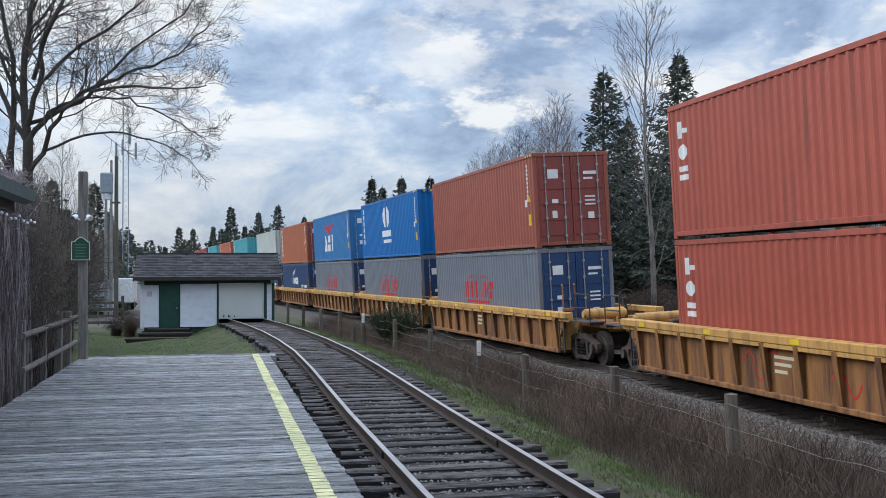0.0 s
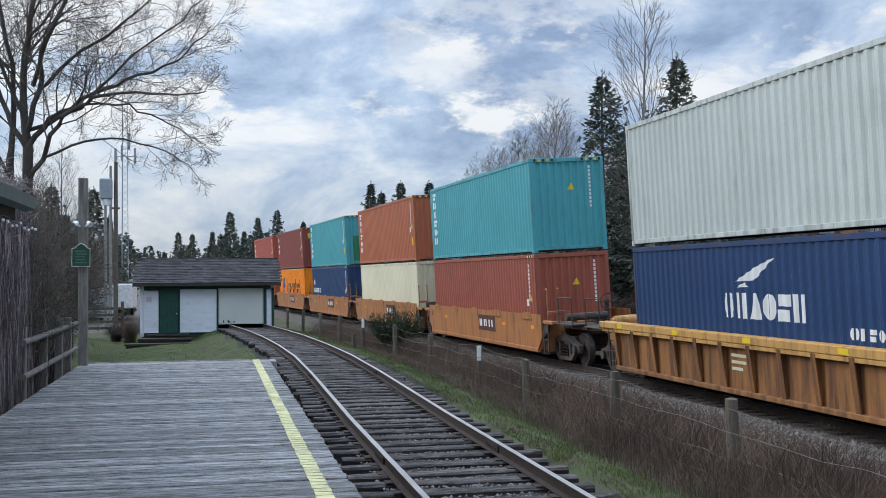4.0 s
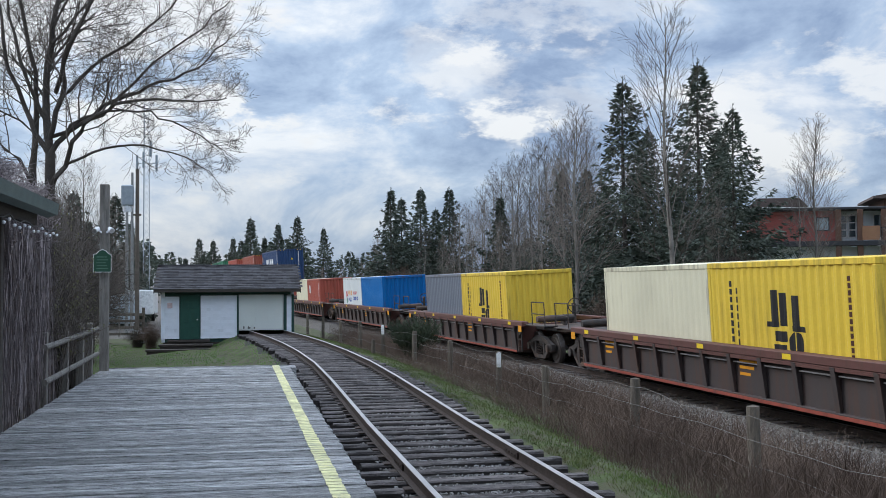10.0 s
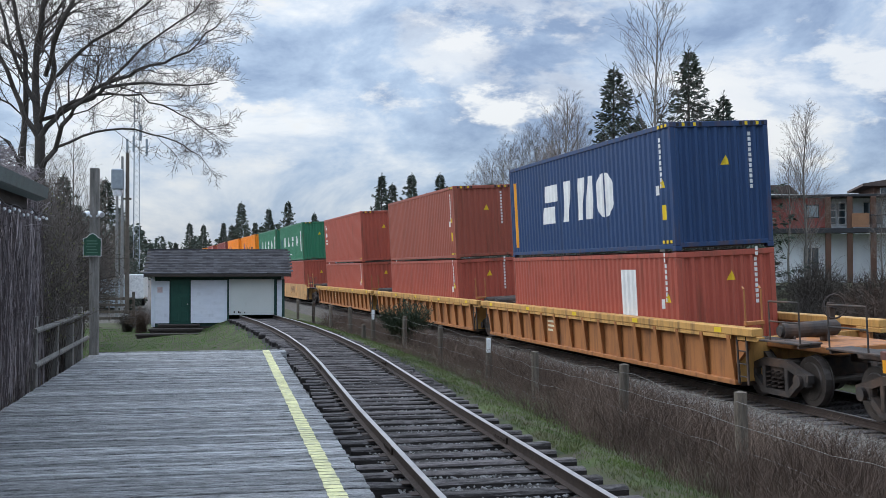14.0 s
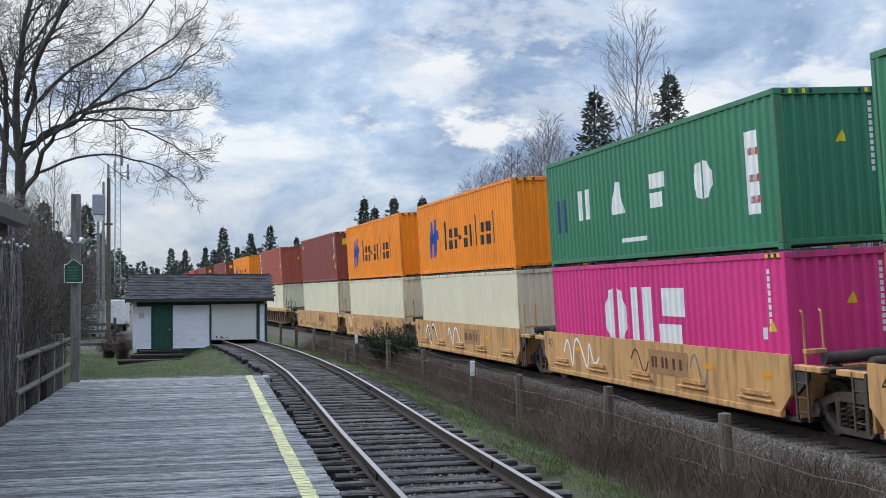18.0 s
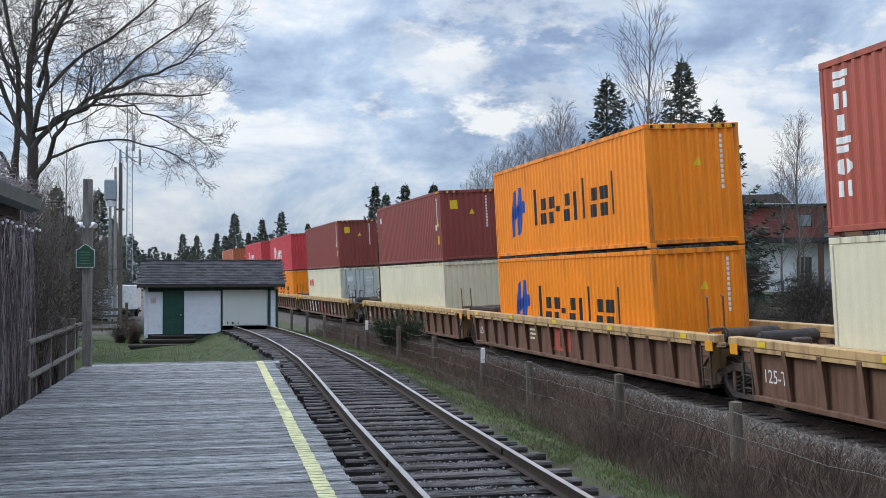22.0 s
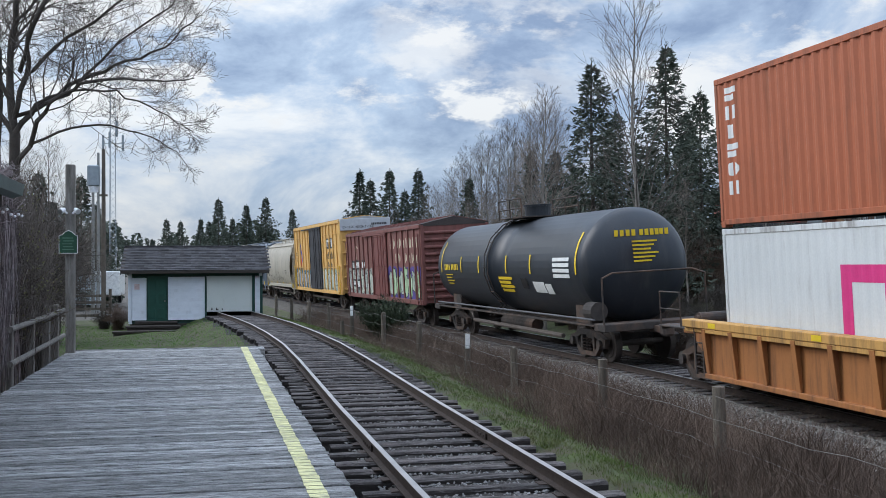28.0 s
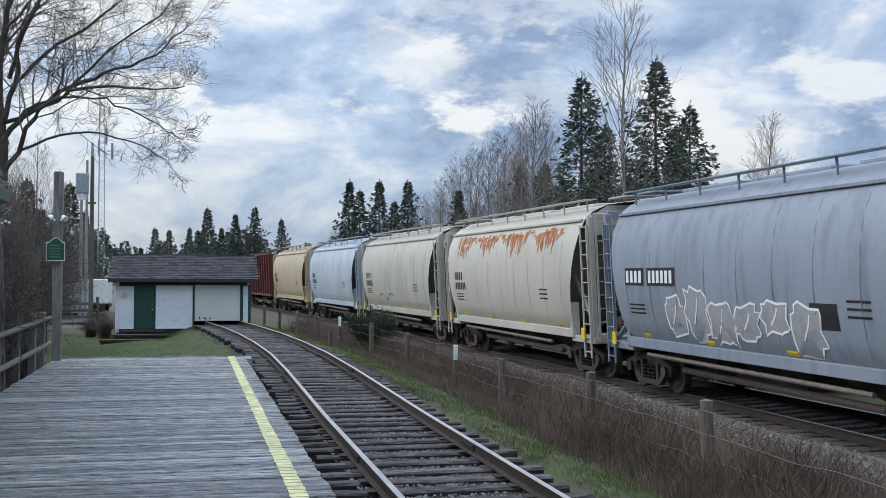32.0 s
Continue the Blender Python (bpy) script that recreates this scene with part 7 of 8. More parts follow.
def grow(trunk, twigs, rng, p, d, length, r, level, top, spread=0.75, up=0.10, kids=7, wild=0.16, thin=0.006):
    """A limb that wanders, tapers and forks."""
    n = max(3, int(5 - level * 0.6))
    pts, q, w = [p], Vector(p), Vector(d)
    for i in range(n):
        w = (w + Vector((rng.gauss(0, wild), rng.gauss(0, wild), rng.gauss(0, wild) + up))).normalized()
        q = q + w * (length / n)
        pts.append(Vector(q))
    (trunk if r > 0.03 else twigs).tube(pts, r, max(thin, r * 0.42), 6 if r > 0.08 else 4 if r > 0.03 else 3)
    if level >= top:
        return
    for k in range(kids):
        t = 0.22 + 0.76 * (k + rng.random() * 0.8) / kids
        i = min(n - 1, int(t * n))
        base = pts[i].lerp(pts[i + 1], t * n - i)
        along = (pts[i + 1] - pts[i]).normalized()
        side = Vector((rng.gauss(0, 1), rng.gauss(0, 1), rng.gauss(0.15, 0.7)))
        side = (side - along * side.dot(along)).normalized()
        nd = (along * (1 - spread * 0.55) + side * spread).normalized()
        grow(trunk, twigs, rng, base, nd, length * rng.uniform(0.40, 0.66) * (1.08 - 0.4 * t), max(thin, r * rng.uniform(0.36, 0.55) * (1.1 - 0.45 * t)), level + 1, top, spread, up * 0.8, kids if level < 1 else max(4, kids - 1), wild, thin)


def tree_from(name, label, trunk, twigs, bark, twig_m, group=""):
    root = thing(name, label, "tree", group)
    part("trunk", trunk.mesh("trunk", bark), None, root)
    tw = part("crown", twigs.mesh("crown", twig_m), None, root, "bare winter twigs")
    return root


def limb(trunk, twigs, rng, pts, r0, r1, kids, reach):
    """A main limb along the given bends, with side branches."""
    fine_pts = []
    for a, b in zip(pts, pts[1:]):
        for k in range(3):
            fine_pts.append(a.lerp(b, k / 3) + Vector((rng.gauss(0, 0.03), rng.gauss(0, 0.05), rng.gauss(0, 0.03))))
    fine_pts.append(pts[-1])
    trunk.tube(fine_pts, r0, r1, 7)
    n = len(fine_pts) - 1
    for k in range(kids):
        t = 0.16 + 0.84 * (k + rng.random()) / kids
        i = min(n - 1, int(t * n))
        p = fine_pts[i].lerp(fine_pts[i + 1], t * n - i)
        along = (fine_pts[i + 1] - fine_pts[i]).normalized()
        side = Vector((rng.gauss(0, 1), rng.gauss(0, 0.8), rng.gauss(0.25, 0.8)))
        side = (side - along * side.dot(along)).normalized()
        d = (along * 0.75 + side * 0.7).normalized()
        grow(trunk, twigs, rng, p, d, reach * rng.uniform(0.6, 1.15) * (1.1 - 0.45 * t), max(0.010, (r0 + (r1 - r0) * t) * rng.uniform(0.3, 0.5)), 1, 3, 0.72, 0.035, 8, 0.20, 0.0037)


def platform_tree():
    """The large bare tree that leans over the platform."""
    rng = random.Random(21)
    trunk, twigs = Mass(), Mass()
    V = lambda *ps: [Vector((u, d, z)) for u, d, z in ps]
    trunk.tube(V((0, 0, 0), (0.03, 0, 1.8), (-0.03, 0.05, 3.8), (0, 0, 5.8)), 0.17, 0.125, 10)
    limbs = [
        (V((0, 0, 5.7), (-0.17, 0.1, 7.2), (-0.1, 0.2, 8.6), (0.1, 0.3, 9.9), (0.2, 0.3, 11.5), (0.1, 0.2, 13.2)), 0.11, 0.025, 14, 2.6),
        (V((0, 0, 6.1), (0.31, -0.2, 7.2), (0.5, -0.4, 8.2), (1.0, -0.5, 9.2), (1.6, -0.6, 10.2), (2.0, -0.6, 11.8)), 0.075, 0.02, 13, 2.4),
        (V((0, 0, 5.8), (0.5, 0.2, 6.5), (1.2, 0.4, 7.05), (2.0, 0.6, 7.5), (2.9, 0.7, 7.85), (3.8, 0.7, 8.3), (4.5, 0.6, 9.0)), 0.075, 0.014, 16, 2.0),
        (V((0.05, 0, 4.9), (0.55, -0.2, 5.8), (1.1, -0.5, 6.5), (1.9, -0.8, 6.9), (3.0, -1.0, 7.0), (4.0, -1.1, 6.9), (4.7, -1.1, 7.0)), 0.07, 0.012, 16, 1.8),
        (V((0.31, -0.2, 7.2), (1.0, 0.1, 8.0), (1.9, 0.3, 8.7), (3.0, 0.4, 9.6), (3.8, 0.3, 10.8)), 0.055, 0.014, 12, 2.1),
        (V((0.4, -0.1, 5.5), (1.2, 0.5, 6.0), (2.2, 0.8, 6.1), (3.2, 0.8, 5.8), (3.9, 0.7, 5.4)), 0.038, 0.010, 11, 1.5),
        (V((-0.02, 0, 5.6), (-0.6, 0.2, 6.6), (-1.2, 0.3, 8.0), (-1.5, 0.2, 10.0), (-1.4, 0, 12)), 0.08, 0.02, 12, 2.2),
        (V((0, 0, 6.4), (-0.5, -0.3, 7.6), (-0.9, -0.5, 9.2), (-0.8, -0.6, 11.2)), 0.06, 0.02, 11, 2.2),
        (V((-0.9, 0.8, 0), (-0.85, 0.8, 3.5), (-0.65, 0.8, 6.5), (-0.7, 0.8, 8.0), (-1.1, 0.8, 10), (-1.3, 0.8, 12.5)), 0.11, 0.03, 9, 2.4),
        (V((0.1, 0, 8.6), (0.7, 0.4, 9.6), (1.5, 0.6, 10.4), (2.6, 0.6, 11.4)), 0.04, 0.012, 9, 2.0),
        (V((0, 0, 6.2), (1.3, 0.2, 6.85), (1.9, 0.3, 7.5), (2.5, 0.4, 8.2), (3.8, 0.5, 9.1), (4.6, 0.5, 10.0)), 0.055, 0.012, 15, 1.9),
        (V((1.6, -0.6, 6.8), (2.7, -0.5, 6.8), (3.4, -0.4, 6.4), (4.1, -0.3, 6.1), (4.5, -0.2, 5.8)), 0.03, 0.008, 10, 1.2),
        (V((0.1, 0, 7.4), (0.6, -0.4, 8.4), (1.1, -0.5, 9.4), (1.6, -0.6, 10.8), (2.0, -0.6, 12.5)), 0.06, 0.016, 13, 2.2),
        (V((0, 0, 4.4), (-0.7, -0.3, 5.6), (-1.5, -0.4, 6.4), (-2.3, -0.4, 7.6)), 0.06, 0.016, 10, 2.0),
    ]
    for pts, r0, r1, kids, reach in limbs:
        limb(trunk, twigs, rng, pts, r0, r1, kids, reach)
    t = tree_from("bare_tree", "large leafless tree with dark spreading limbs beside the platform", trunk, twigs, BARK_DARK, mat("dark_twigs", (0.105, 0.090, 0.080), 0.95, 0, 0.3, 1.5, 20, 0))
    t.matrix_basis = pose(-4.60, 29.06, -0.8, 0, 0, -10.8)
    return t


platform_tree()


def slim_tree(seed, h, lean=0.0, kids=26):
    """A slender bare tree: straight trunk, long fine branches that rise in an oval crown."""
    rng = random.Random(seed)
    trunk, twigs = Mass(), Mass()
    pts = [Vector((lean * math.sin(i * 0.9) * 0.2, 0.05 * math.sin(i * 1.3), h * i / 9)) for i in range(10)]
    trunk.tube(pts, h * 0.0085 + 0.02, 0.012, 7)
    for k in range(kids):
        t = 0.20 + 0.78 * (k + rng.random() * 0.6) / kids
        i = min(8, int(t * 9))
        p = pts[i].lerp(pts[i + 1], t * 9 - i)
        a = k * 2.4 + rng.uniform(-0.5, 0.5)
        d = Vector((math.cos(a), math.sin(a), rng.uniform(0.85, 1.5) + 0.7 * t)).normalized()
        reach = h * (0.10 + 0.20 * math.sin(math.pi * min(1.0, 0.25 + 0.75 * t)) ** 0.8) * (1.0 - 0.35 * t)
        grow(trunk, twigs, rng, p, d, reach * rng.uniform(0.8, 1.2), 0.016 * (1.2 - 0.8 * t) * h / 12 + 0.008, 1, 3, 0.52, 0.06, 6, 0.07, 0.0048)
    return trunk, twigs


def at_view(px, d, z, turn=0, size=1.0):
    """A pose d metres off, in the direction of an angle right of the way ahead."""
    a = radians(px)
    return pose(d * math.sin(a), d * math.cos(a), z, 0, 0, turn) @ Matrix.Diagonal((size, size, size, 1))


def g_at(m, drop=0.1):
    """Sets a pose down on the ground."""
    m = m.copy()
    m[2][3] = float(ground_z(np.float64(m[0][3]), np.float64(m[1][3]))) - drop
    return m


def slim_trees():
    kinds = []
    for seed, h, kids, bark, tw in ((1, 13.3, 32, BARK_PALE, TWIG_GREY), (2, 11.0, 40, BARK_PALE, TWIG_PALE), (3, 11.8, 46, BARK_PALE, TWIG_PALE)):
        tr, tg = slim_tree(seed, h, 0.5, kids)
        kinds.append(tree_from("alder_tree", "tall leafless alder with pale trunk behind the track", tr, tg, bark, tw, "alders behind the track"))
    kinds[0].matrix_basis = g_at(at_view(22.65, 43, 0)) @ pose(0, 0, 0, 0, -1.4, 0)
    kinds[1].matrix_basis = g_at(at_view(17.7, 50, 0, 40, 0.97))
    kinds[2].matrix_basis = g_at(at_view(29.6, 50, 0, 10, 0.66))
    rng = random.Random(5)
    spots = [(29.9, 52, 0.42), (33.0, 48, 0.5), (19.3, 66, 0.85), (17.6, 74, 0.86), (17.0, 82, 0.9), (16.6, 78, 0.84), (16.1, 88, 0.92), (15.7, 84, 0.86), (15.3, 92, 0.9), (15.0, 80, 0.76), (14.6, 90, 0.84), (14.3, 86, 0.80), (13.9, 95, 0.82), (13.6, 88, 0.74), (13.3, 98, 0.8), (13.0, 90, 0.70), (12.7, 99, 0.72), (12.4, 95, 0.64), (12.0, 92, 0.56), (11.7, 100, 0.6), (11.3, 98, 0.5), (10.7, 104, 0.5), (28.7, 56, 0.5), (16.1, 70, 0.7), (14.6, 72, 0.6), (17.2, 68, 0.8), (18.4, 60, 0.75), (7.4, 120, 0.62), (6.6, 122, 0.55), (5.4, 130, 0.5), (4.6, 132, 0.42), (9.9, 105, 0.5), (20.8, 62, 0.8), (23.4, 50, 0.6), (25.0, 46, 0.5), (-5.6, 66, 0.62), (-6.3, 60, 0.7), (-6.9, 64, 0.66), (-7.5, 58, 0.72), (-8.2, 62, 0.75), (-8.9, 56, 0.7), (-9.7, 60, 0.75), (-10.6, 52, 0.66), (-5.0, 74, 0.6), (-11.5, 50, 0.66)]
    for a, d, s in spots:
        k = kinds[rng.randrange(3)]
        copy_thing(k, g_at(at_view(a + rng.uniform(-0.15, 0.15), d, 0, rng.uniform(0, 360), s)))


slim_trees()


def conifer(seed, h, r, fine=True):
    """A fir: boughs at all heights that sag and lift at the tip, hung with dense short sprays round a dark core."""
    rng = random.Random(seed)
    trunk, crown = Mass(), Mass()
    trunk.tube([Vector((0.04 * math.sin(i), 0, h * i / 6)) for i in range(7)], 0.15, 0.02, 6)
    up = Vector((0, 0, 1))
    lobes = [[rng.uniform(0.5, 1.2) for _ in range(6)] for _ in range(9)]

    def spray(p, d, l, w):
        n = Vector((rng.gauss(0, 1), rng.gauss(0, 1), rng.gauss(0, 1))).cross(d)
        crown.quad(p, d, n.normalized() if n.length > 1e-4 else up, l, w)
    total = int(h * (17 if fine else 13))
    for k in range(total):
        t = 0.03 + 0.955 * ((k + rng.random()) / total) ** 0.92
        a = k * 2.39996 + rng.gauss(0, 0.35)
        lump = lobes[min(8, int(t * 9))][int((a % 6.2832) / 6.2833 * 6)]
        rb = (r * (1 - t) ** 1.0 * (0.75 + 0.25 * min(1.0, t * 6)) + 0.06) * lump * rng.uniform(0.55, 1.08)
        out = Vector((math.cos(a), math.sin(a), 0))
        side = out.cross(up)
        sag = (0.55 * t - 0.22) * rng.uniform(0.6, 1.4) + rng.gauss(0, 0.08)
        lift = rng.uniform(0.10, 0.42) * (1.05 - 0.6 * t)

        def at(q):
            return Vector((0, 0, h * t)) + out * rb * q + up * rb * (sag * q + lift * q ** 3)
        crown.tube([at(i / 3) for i in range(4)], 0.020, 0.006, 3)
        steps = max(3, int(rb * (4.2 if fine else 3.0)))
        for i in range(steps):
            q = 0.12 + 0.9 * (i + rng.random()) / steps
            c = at(min(q, 1.0))
            for sgn in (-1, 1):
                w = min(0.75, 0.10 + rb * 0.40 * (1.06 - q)) * rng.uniform(0.5, 1.1)
                tw = (out * rng.uniform(0.6, 1.1) + side * sgn + up * rng.uniform(-0.45, 0.20)).normalized()
                for j in range(4):
                    p = c + tw * w * (j + 0.3) / 4
                    d = (tw + out * 0.3 + Vector((rng.gauss(0, 0.4), rng.gauss(0, 0.4), rng.gauss(-0.28, 0.38)))).normalized()
                    l = rng.uniform(0.20, 0.42) * (1.0 - 0.35 * t) * (1.0 if fine else 1.5)
                    spray(p, d, l, l * rng.uniform(0.11, 0.18))
        # tip
        for _ in range(4):
            l = rng.uniform(0.15, 0.30)
            spray(at(rng.uniform(0.9, 1.0)), (out + up * rng.uniform(0, 0.7) + side * rng.gauss(0, 0.4)).normalized(), l, l * 0.14)
    for _ in range(int(h * 60)):
        t = rng.random() ** 1.25 * 0.94
        a, q = rng.uniform(0, 6.28), (r * 0.50 * (1 - t) + 0.05) * rng.random() ** 0.6
        p = Vector((math.cos(a) * q, math.sin(a) * q, h * t))
        d = Vector((math.cos(a), math.sin(a), rng.gauss(-0.2, 0.5))).normalized()
        l = rng.uniform(0.2, 0.42)
        spray(p, d, l, l * 0.2)
    crown.tube([up * h * 0.95, up * (h + 0.25)], 0.02, 0.006, 3)
    for i in range(26):
        d = Vector((rng.gauss(0, 1), rng.gauss(0, 1), 1.1)).normalized()
        spray(up * h * rng.uniform(0.94, 1.01), d, 0.2, 0.026)
    return trunk, crown


def conifers():
    kinds = []
    for seed, h, r, fine in ((11, 11.0, 4.9, True), (12, 10.0, 4.6, True), (13, 10.5, 5.4, True), (14, 11.0, 3.7, False), (15, 10.0, 3.6, False), (16, 10.5, 4.2, False)):
        tr, cr = conifer(seed, h, r, fine)
        root = thing("fir_tree", "dark green fir with ragged drooping branches", "tree", "firs")
        part("trunk", tr.mesh("trunk", BARK_DARK), None, root)
        part("crown", cr.mesh("crown", NEEDLES), None, root)
        kinds.append(root)
    kinds[0].matrix_basis = g_at(at_view(24.0, 50, 0, 0, 1.05))
    kinds[1].matrix_basis = g_at(at_view(20.2, 53, 0, 0, 1.20))
    kinds[2].matrix_basis = g_at(at_view(25.7, 48, 0, 30, 0.86))
    kinds[3].matrix_basis = g_at(at_view(8.05, 112, 0, 0, 1.02))
    kinds[4].matrix_basis = g_at(at_view(9.62, 118, 0, 0, 1.12))
    kinds[5].matrix_basis = g_at(at_view(0.8, 190, 0, 0, 1.36))
    rng = random.Random(9)
    spots = [(26.6, 50, 0.50, 2), (25.0, 54, 0.72, 0), (22.6, 55, 0.72, 2), (21.4, 56, 0.80, 0), (19.2, 57, 0.80, 2), (18.3, 60, 0.68, 1), (23.2, 58, 0.6, 1), (17.0, 75, 0.6, 2),
             (11.1, 118, 1.0, 1), (8.6, 114, 0.7, 2), (13.8, 90, 0.72, 1), (10.4, 122, 0.65, 2),
             (2.2, 195, 1.12, 0), (4.55, 190, 0.95, 1), (0.3, 195, 0.95, 1), (1.5, 198, 0.98, 0), (3.2, 198, 0.92, 2), (-0.1, 230, 1.12, 0), (-1.1, 235, 1.12, 1), (-1.8, 250, 0.95, 2), (-2.5, 260, 0.85, 0), (-3.1, 270, 0.74, 1), (0.5, 240, 0.8, 2),
             (-5.2, 88, 0.71, 0), (-5.9, 84, 0.68, 2), (-6.6, 80, 0.66, 1), (-7.2, 86, 0.71, 0), (-7.9, 78, 0.66, 2), (-8.5, 84, 0.68, 1), (-9.3, 80, 0.70, 0), (-10.2, 76, 0.65, 2), (-4.75, 92, 0.48, 1), (-6.2, 95, 0.66, 0), (-11.2, 75, 0.70, 1), (-12.4, 75, 0.70, 0)]
    for a, d, s, k in spots:
        copy_thing(kinds[k + (3 if d > 70 else 0)], g_at(at_view(a, d, 0, rng.uniform(0, 360), s)))


conifers()


def far_woods():
    """The wooded skyline: many small crowns in one sheet of clumps."""
    rng = random.Random(31)
    m = Mass()
    for k in range(330):
        a = rng.uniform(-17, 36)
        d = rng.uniform(300, 420)
        h = (11.5 + 2.0 * math.sin(a * 0.9) + rng.uniform(-2, 3)) * d / 330
        x, y = d * math.sin(radians(a)), d * math.cos(radians(a))
        r = h * rng.uniform(0.16, 0.26)
        for i in range(150):
            q = rng.random() ** 0.8
            b = rng.uniform(0, 6.28)
            rr = r * (1 - q) + 0.2
            c = Vector((x + math.cos(b) * rr, y + math.sin(b) * rr, -1 + h * q))
            dd = Vector((math.cos(b), math.sin(b), rng.uniform(-0.8, 0.2))).normalized()
            n = Vector((rng.gauss(0, 1), rng.gauss(0, 1), rng.gauss(0, 1))).cross(dd).normalized()
            m.quad(c, dd, n, h * 0.10, h * 0.028)
    tagged(new("far_woods", m.mesh("far_woods", NEEDLES)), "distant dark wooded skyline", "woods", kind="stuff")


far_woods()


def scatter(name, label, category, n, where, make, material, seed):
    """n small pieces of one kind on the ground, joined."""
    rng = random.Random(seed)
    m = Mass()
    for _ in range(n):
        x, y = where(rng)
        make(m, rng, x, y, float(ground_z(np.float64(x), np.float64(y))))
    return tagged(new(name, m.mesh(name, material)), label, category, kind="stuff")


def stem(h0, h1, w, lean=0.22):
    def make(m, rng, x, y, z):
        h = rng.uniform(h0, h1)
        dx, dy = rng.gauss(0, lean) * h, rng.gauss(0, lean) * h
        p = Vector((x, y, z - 0.03))
        m.tube([p, p + Vector((dx * 0.35, dy * 0.35, h * 0.6)), p + Vector((dx, dy, h))], w * rng.uniform(0.7, 1.3), w * 0.35, 3)
        for _ in range(rng.choice((0, 1, 2))):
            q = p + Vector((dx * 0.5, dy * 0.5, h * rng.uniform(0.35, 0.7)))
            m.tube([q, q + Vector((rng.gauss(0, 0.14), rng.gauss(0, 0.14), rng.uniform(0.05, 0.25)))], w * 0.6, w * 0.25, 3)
    return make


def blade(h0, h1, w):
    def make(m, rng, x, y, z):
        h = rng.uniform(h0, h1)
        a = rng.uniform(0, 6.28)
        d = Vector((rng.gauss(0, 0.5), rng.gauss(0, 0.5), 1)).normalized()
        m.quad(Vector((x, y, z - 0.01)), d, Vector((math.cos(a), math.sin(a), 0)), h, w)
    return make


def stone(r0, r1):
    def make(m, rng, x, y, z):
        r = rng.uniform(r0, r1)
        k = len(m.v)
        c = Vector((x, y, z + r * 0.25))
        for d in ((1, 0, 0), (0, 1, 0), (-1, 0, 0), (0, -1, 0), (0, 0, 0.8), (0, 0, -0.8)):
            m.v.append(c + Vector([q * r * rng.uniform(0.7, 1.25) + rng.uniform(-0.3, 0.3) * r for q in d]))
        for f in ((0, 1, 4), (1, 2, 4), (2, 3, 4), (3, 0, 4), (1, 0, 5), (2, 1, 5), (3, 2, 5), (0, 3, 5)):
            m.f.append(tuple(k + j for j in f))
    return make


def near_y(rng, a, b, power=1.6):
    return a + (b - a) * rng.random() ** power


def weeds():
    def strip(rng):
        y = near_y(rng, 7.0, 52)
        lo, hi = siding_x(y) + 2.35 + 0.45 * smooth(13, 22, y), main_x(y) - 2.7
        for _ in range(5):
            x = rng.gauss(lo + 1.35, 0.6) if rng.random() < 0.5 else rng.uniform(lo + 0.15, hi)
            if rng.random() < 0.25 + 0.75 * (noise.noise(Vector((x * 1.1, y * 0.7, 4.0))) > -0.06):
                break
        return x, y
    scatter("dead_weeds", "tangle of dead brown weeds and brambles along the fence", "weeds", 21000, strip, stem(0.2, 0.86, 0.0038, 0.34), DEAD_STEM, 41)

    def low(rng):
        y = near_y(rng, 7.0, 50)
        return rng.uniform(siding_x(y) + 2.4, main_x(y) - 2.6), y
    scatter("low_weeds", "short dry stalks between fence and ballast", "weeds", 15000, low, stem(0.06, 0.32, 0.0036, 0.6), DEAD_STEM, 42)

    def verge(rng):
        y = near_y(rng, 6.0, 50, 1.35)
        for _ in range(6):
            x = siding_x(y) + 1.35 + 1.7 * rng.random() ** 1.2
            if rng.random() < 0.35 or math.sin(x * 2.3 + y * 0.8) + math.sin(y * 1.7 - x * 1.1) + math.sin(x * 5.1 - y * 2.9) * 0.6 > 0.05:
                break
        return x, y
    scatter("verge_grass", "mossy green grass beside the siding", "grass", 46000, verge, blade(0.02, 0.085, 0.004), mat("mossy_verge_blades", (0.070, 0.106, 0.022), 0.9, 0, 0.5, 0.7, 9, 0, (0.12, 0.098, 0.055), 0.46, dirt_scale=1.6), 43)

    def lawn(rng):
        y = rng.uniform(22.7, 57)
        return rng.uniform(-9.0 if y > 27 else -4.0, siding_x(y) - 1.35), y
    scatter("lawn_grass", "rough green grass before the shed", "grass", 38000, lawn, blade(0.02, 0.09, 0.007), GRASS_BLADE, 44)

    def bed(rng):
        y = near_y(rng, 6.5, 36)
        return siding_x(y) + rng.uniform(-1.25, 1.2), y
    scatter("siding_stones", "small grey ballast stones between the ties", "gravel", 21000, bed, stone(0.010, 0.024), PALE_STONE, 45)

    def shoulder(rng):
        y = near_y(rng, 9, 45)
        return main_x(y) - rng.uniform(1.3, 3.5), y

    def heap(m, rng, x, y, z):
        u = main_x(y) - x
        top = RAIL_Z - 0.23 - 0.052 * u if u < 1.75 else RAIL_Z - 0.33 - (u - 1.75) * 0.42
        stone(0.022, 0.06)(m, rng, x, y, max(z, top) - 0.005)
    scatter("ballast_stones", "loose grey ballast on the track shoulder", "gravel", 22000, shoulder, heap, STONE, 46)


weeds()


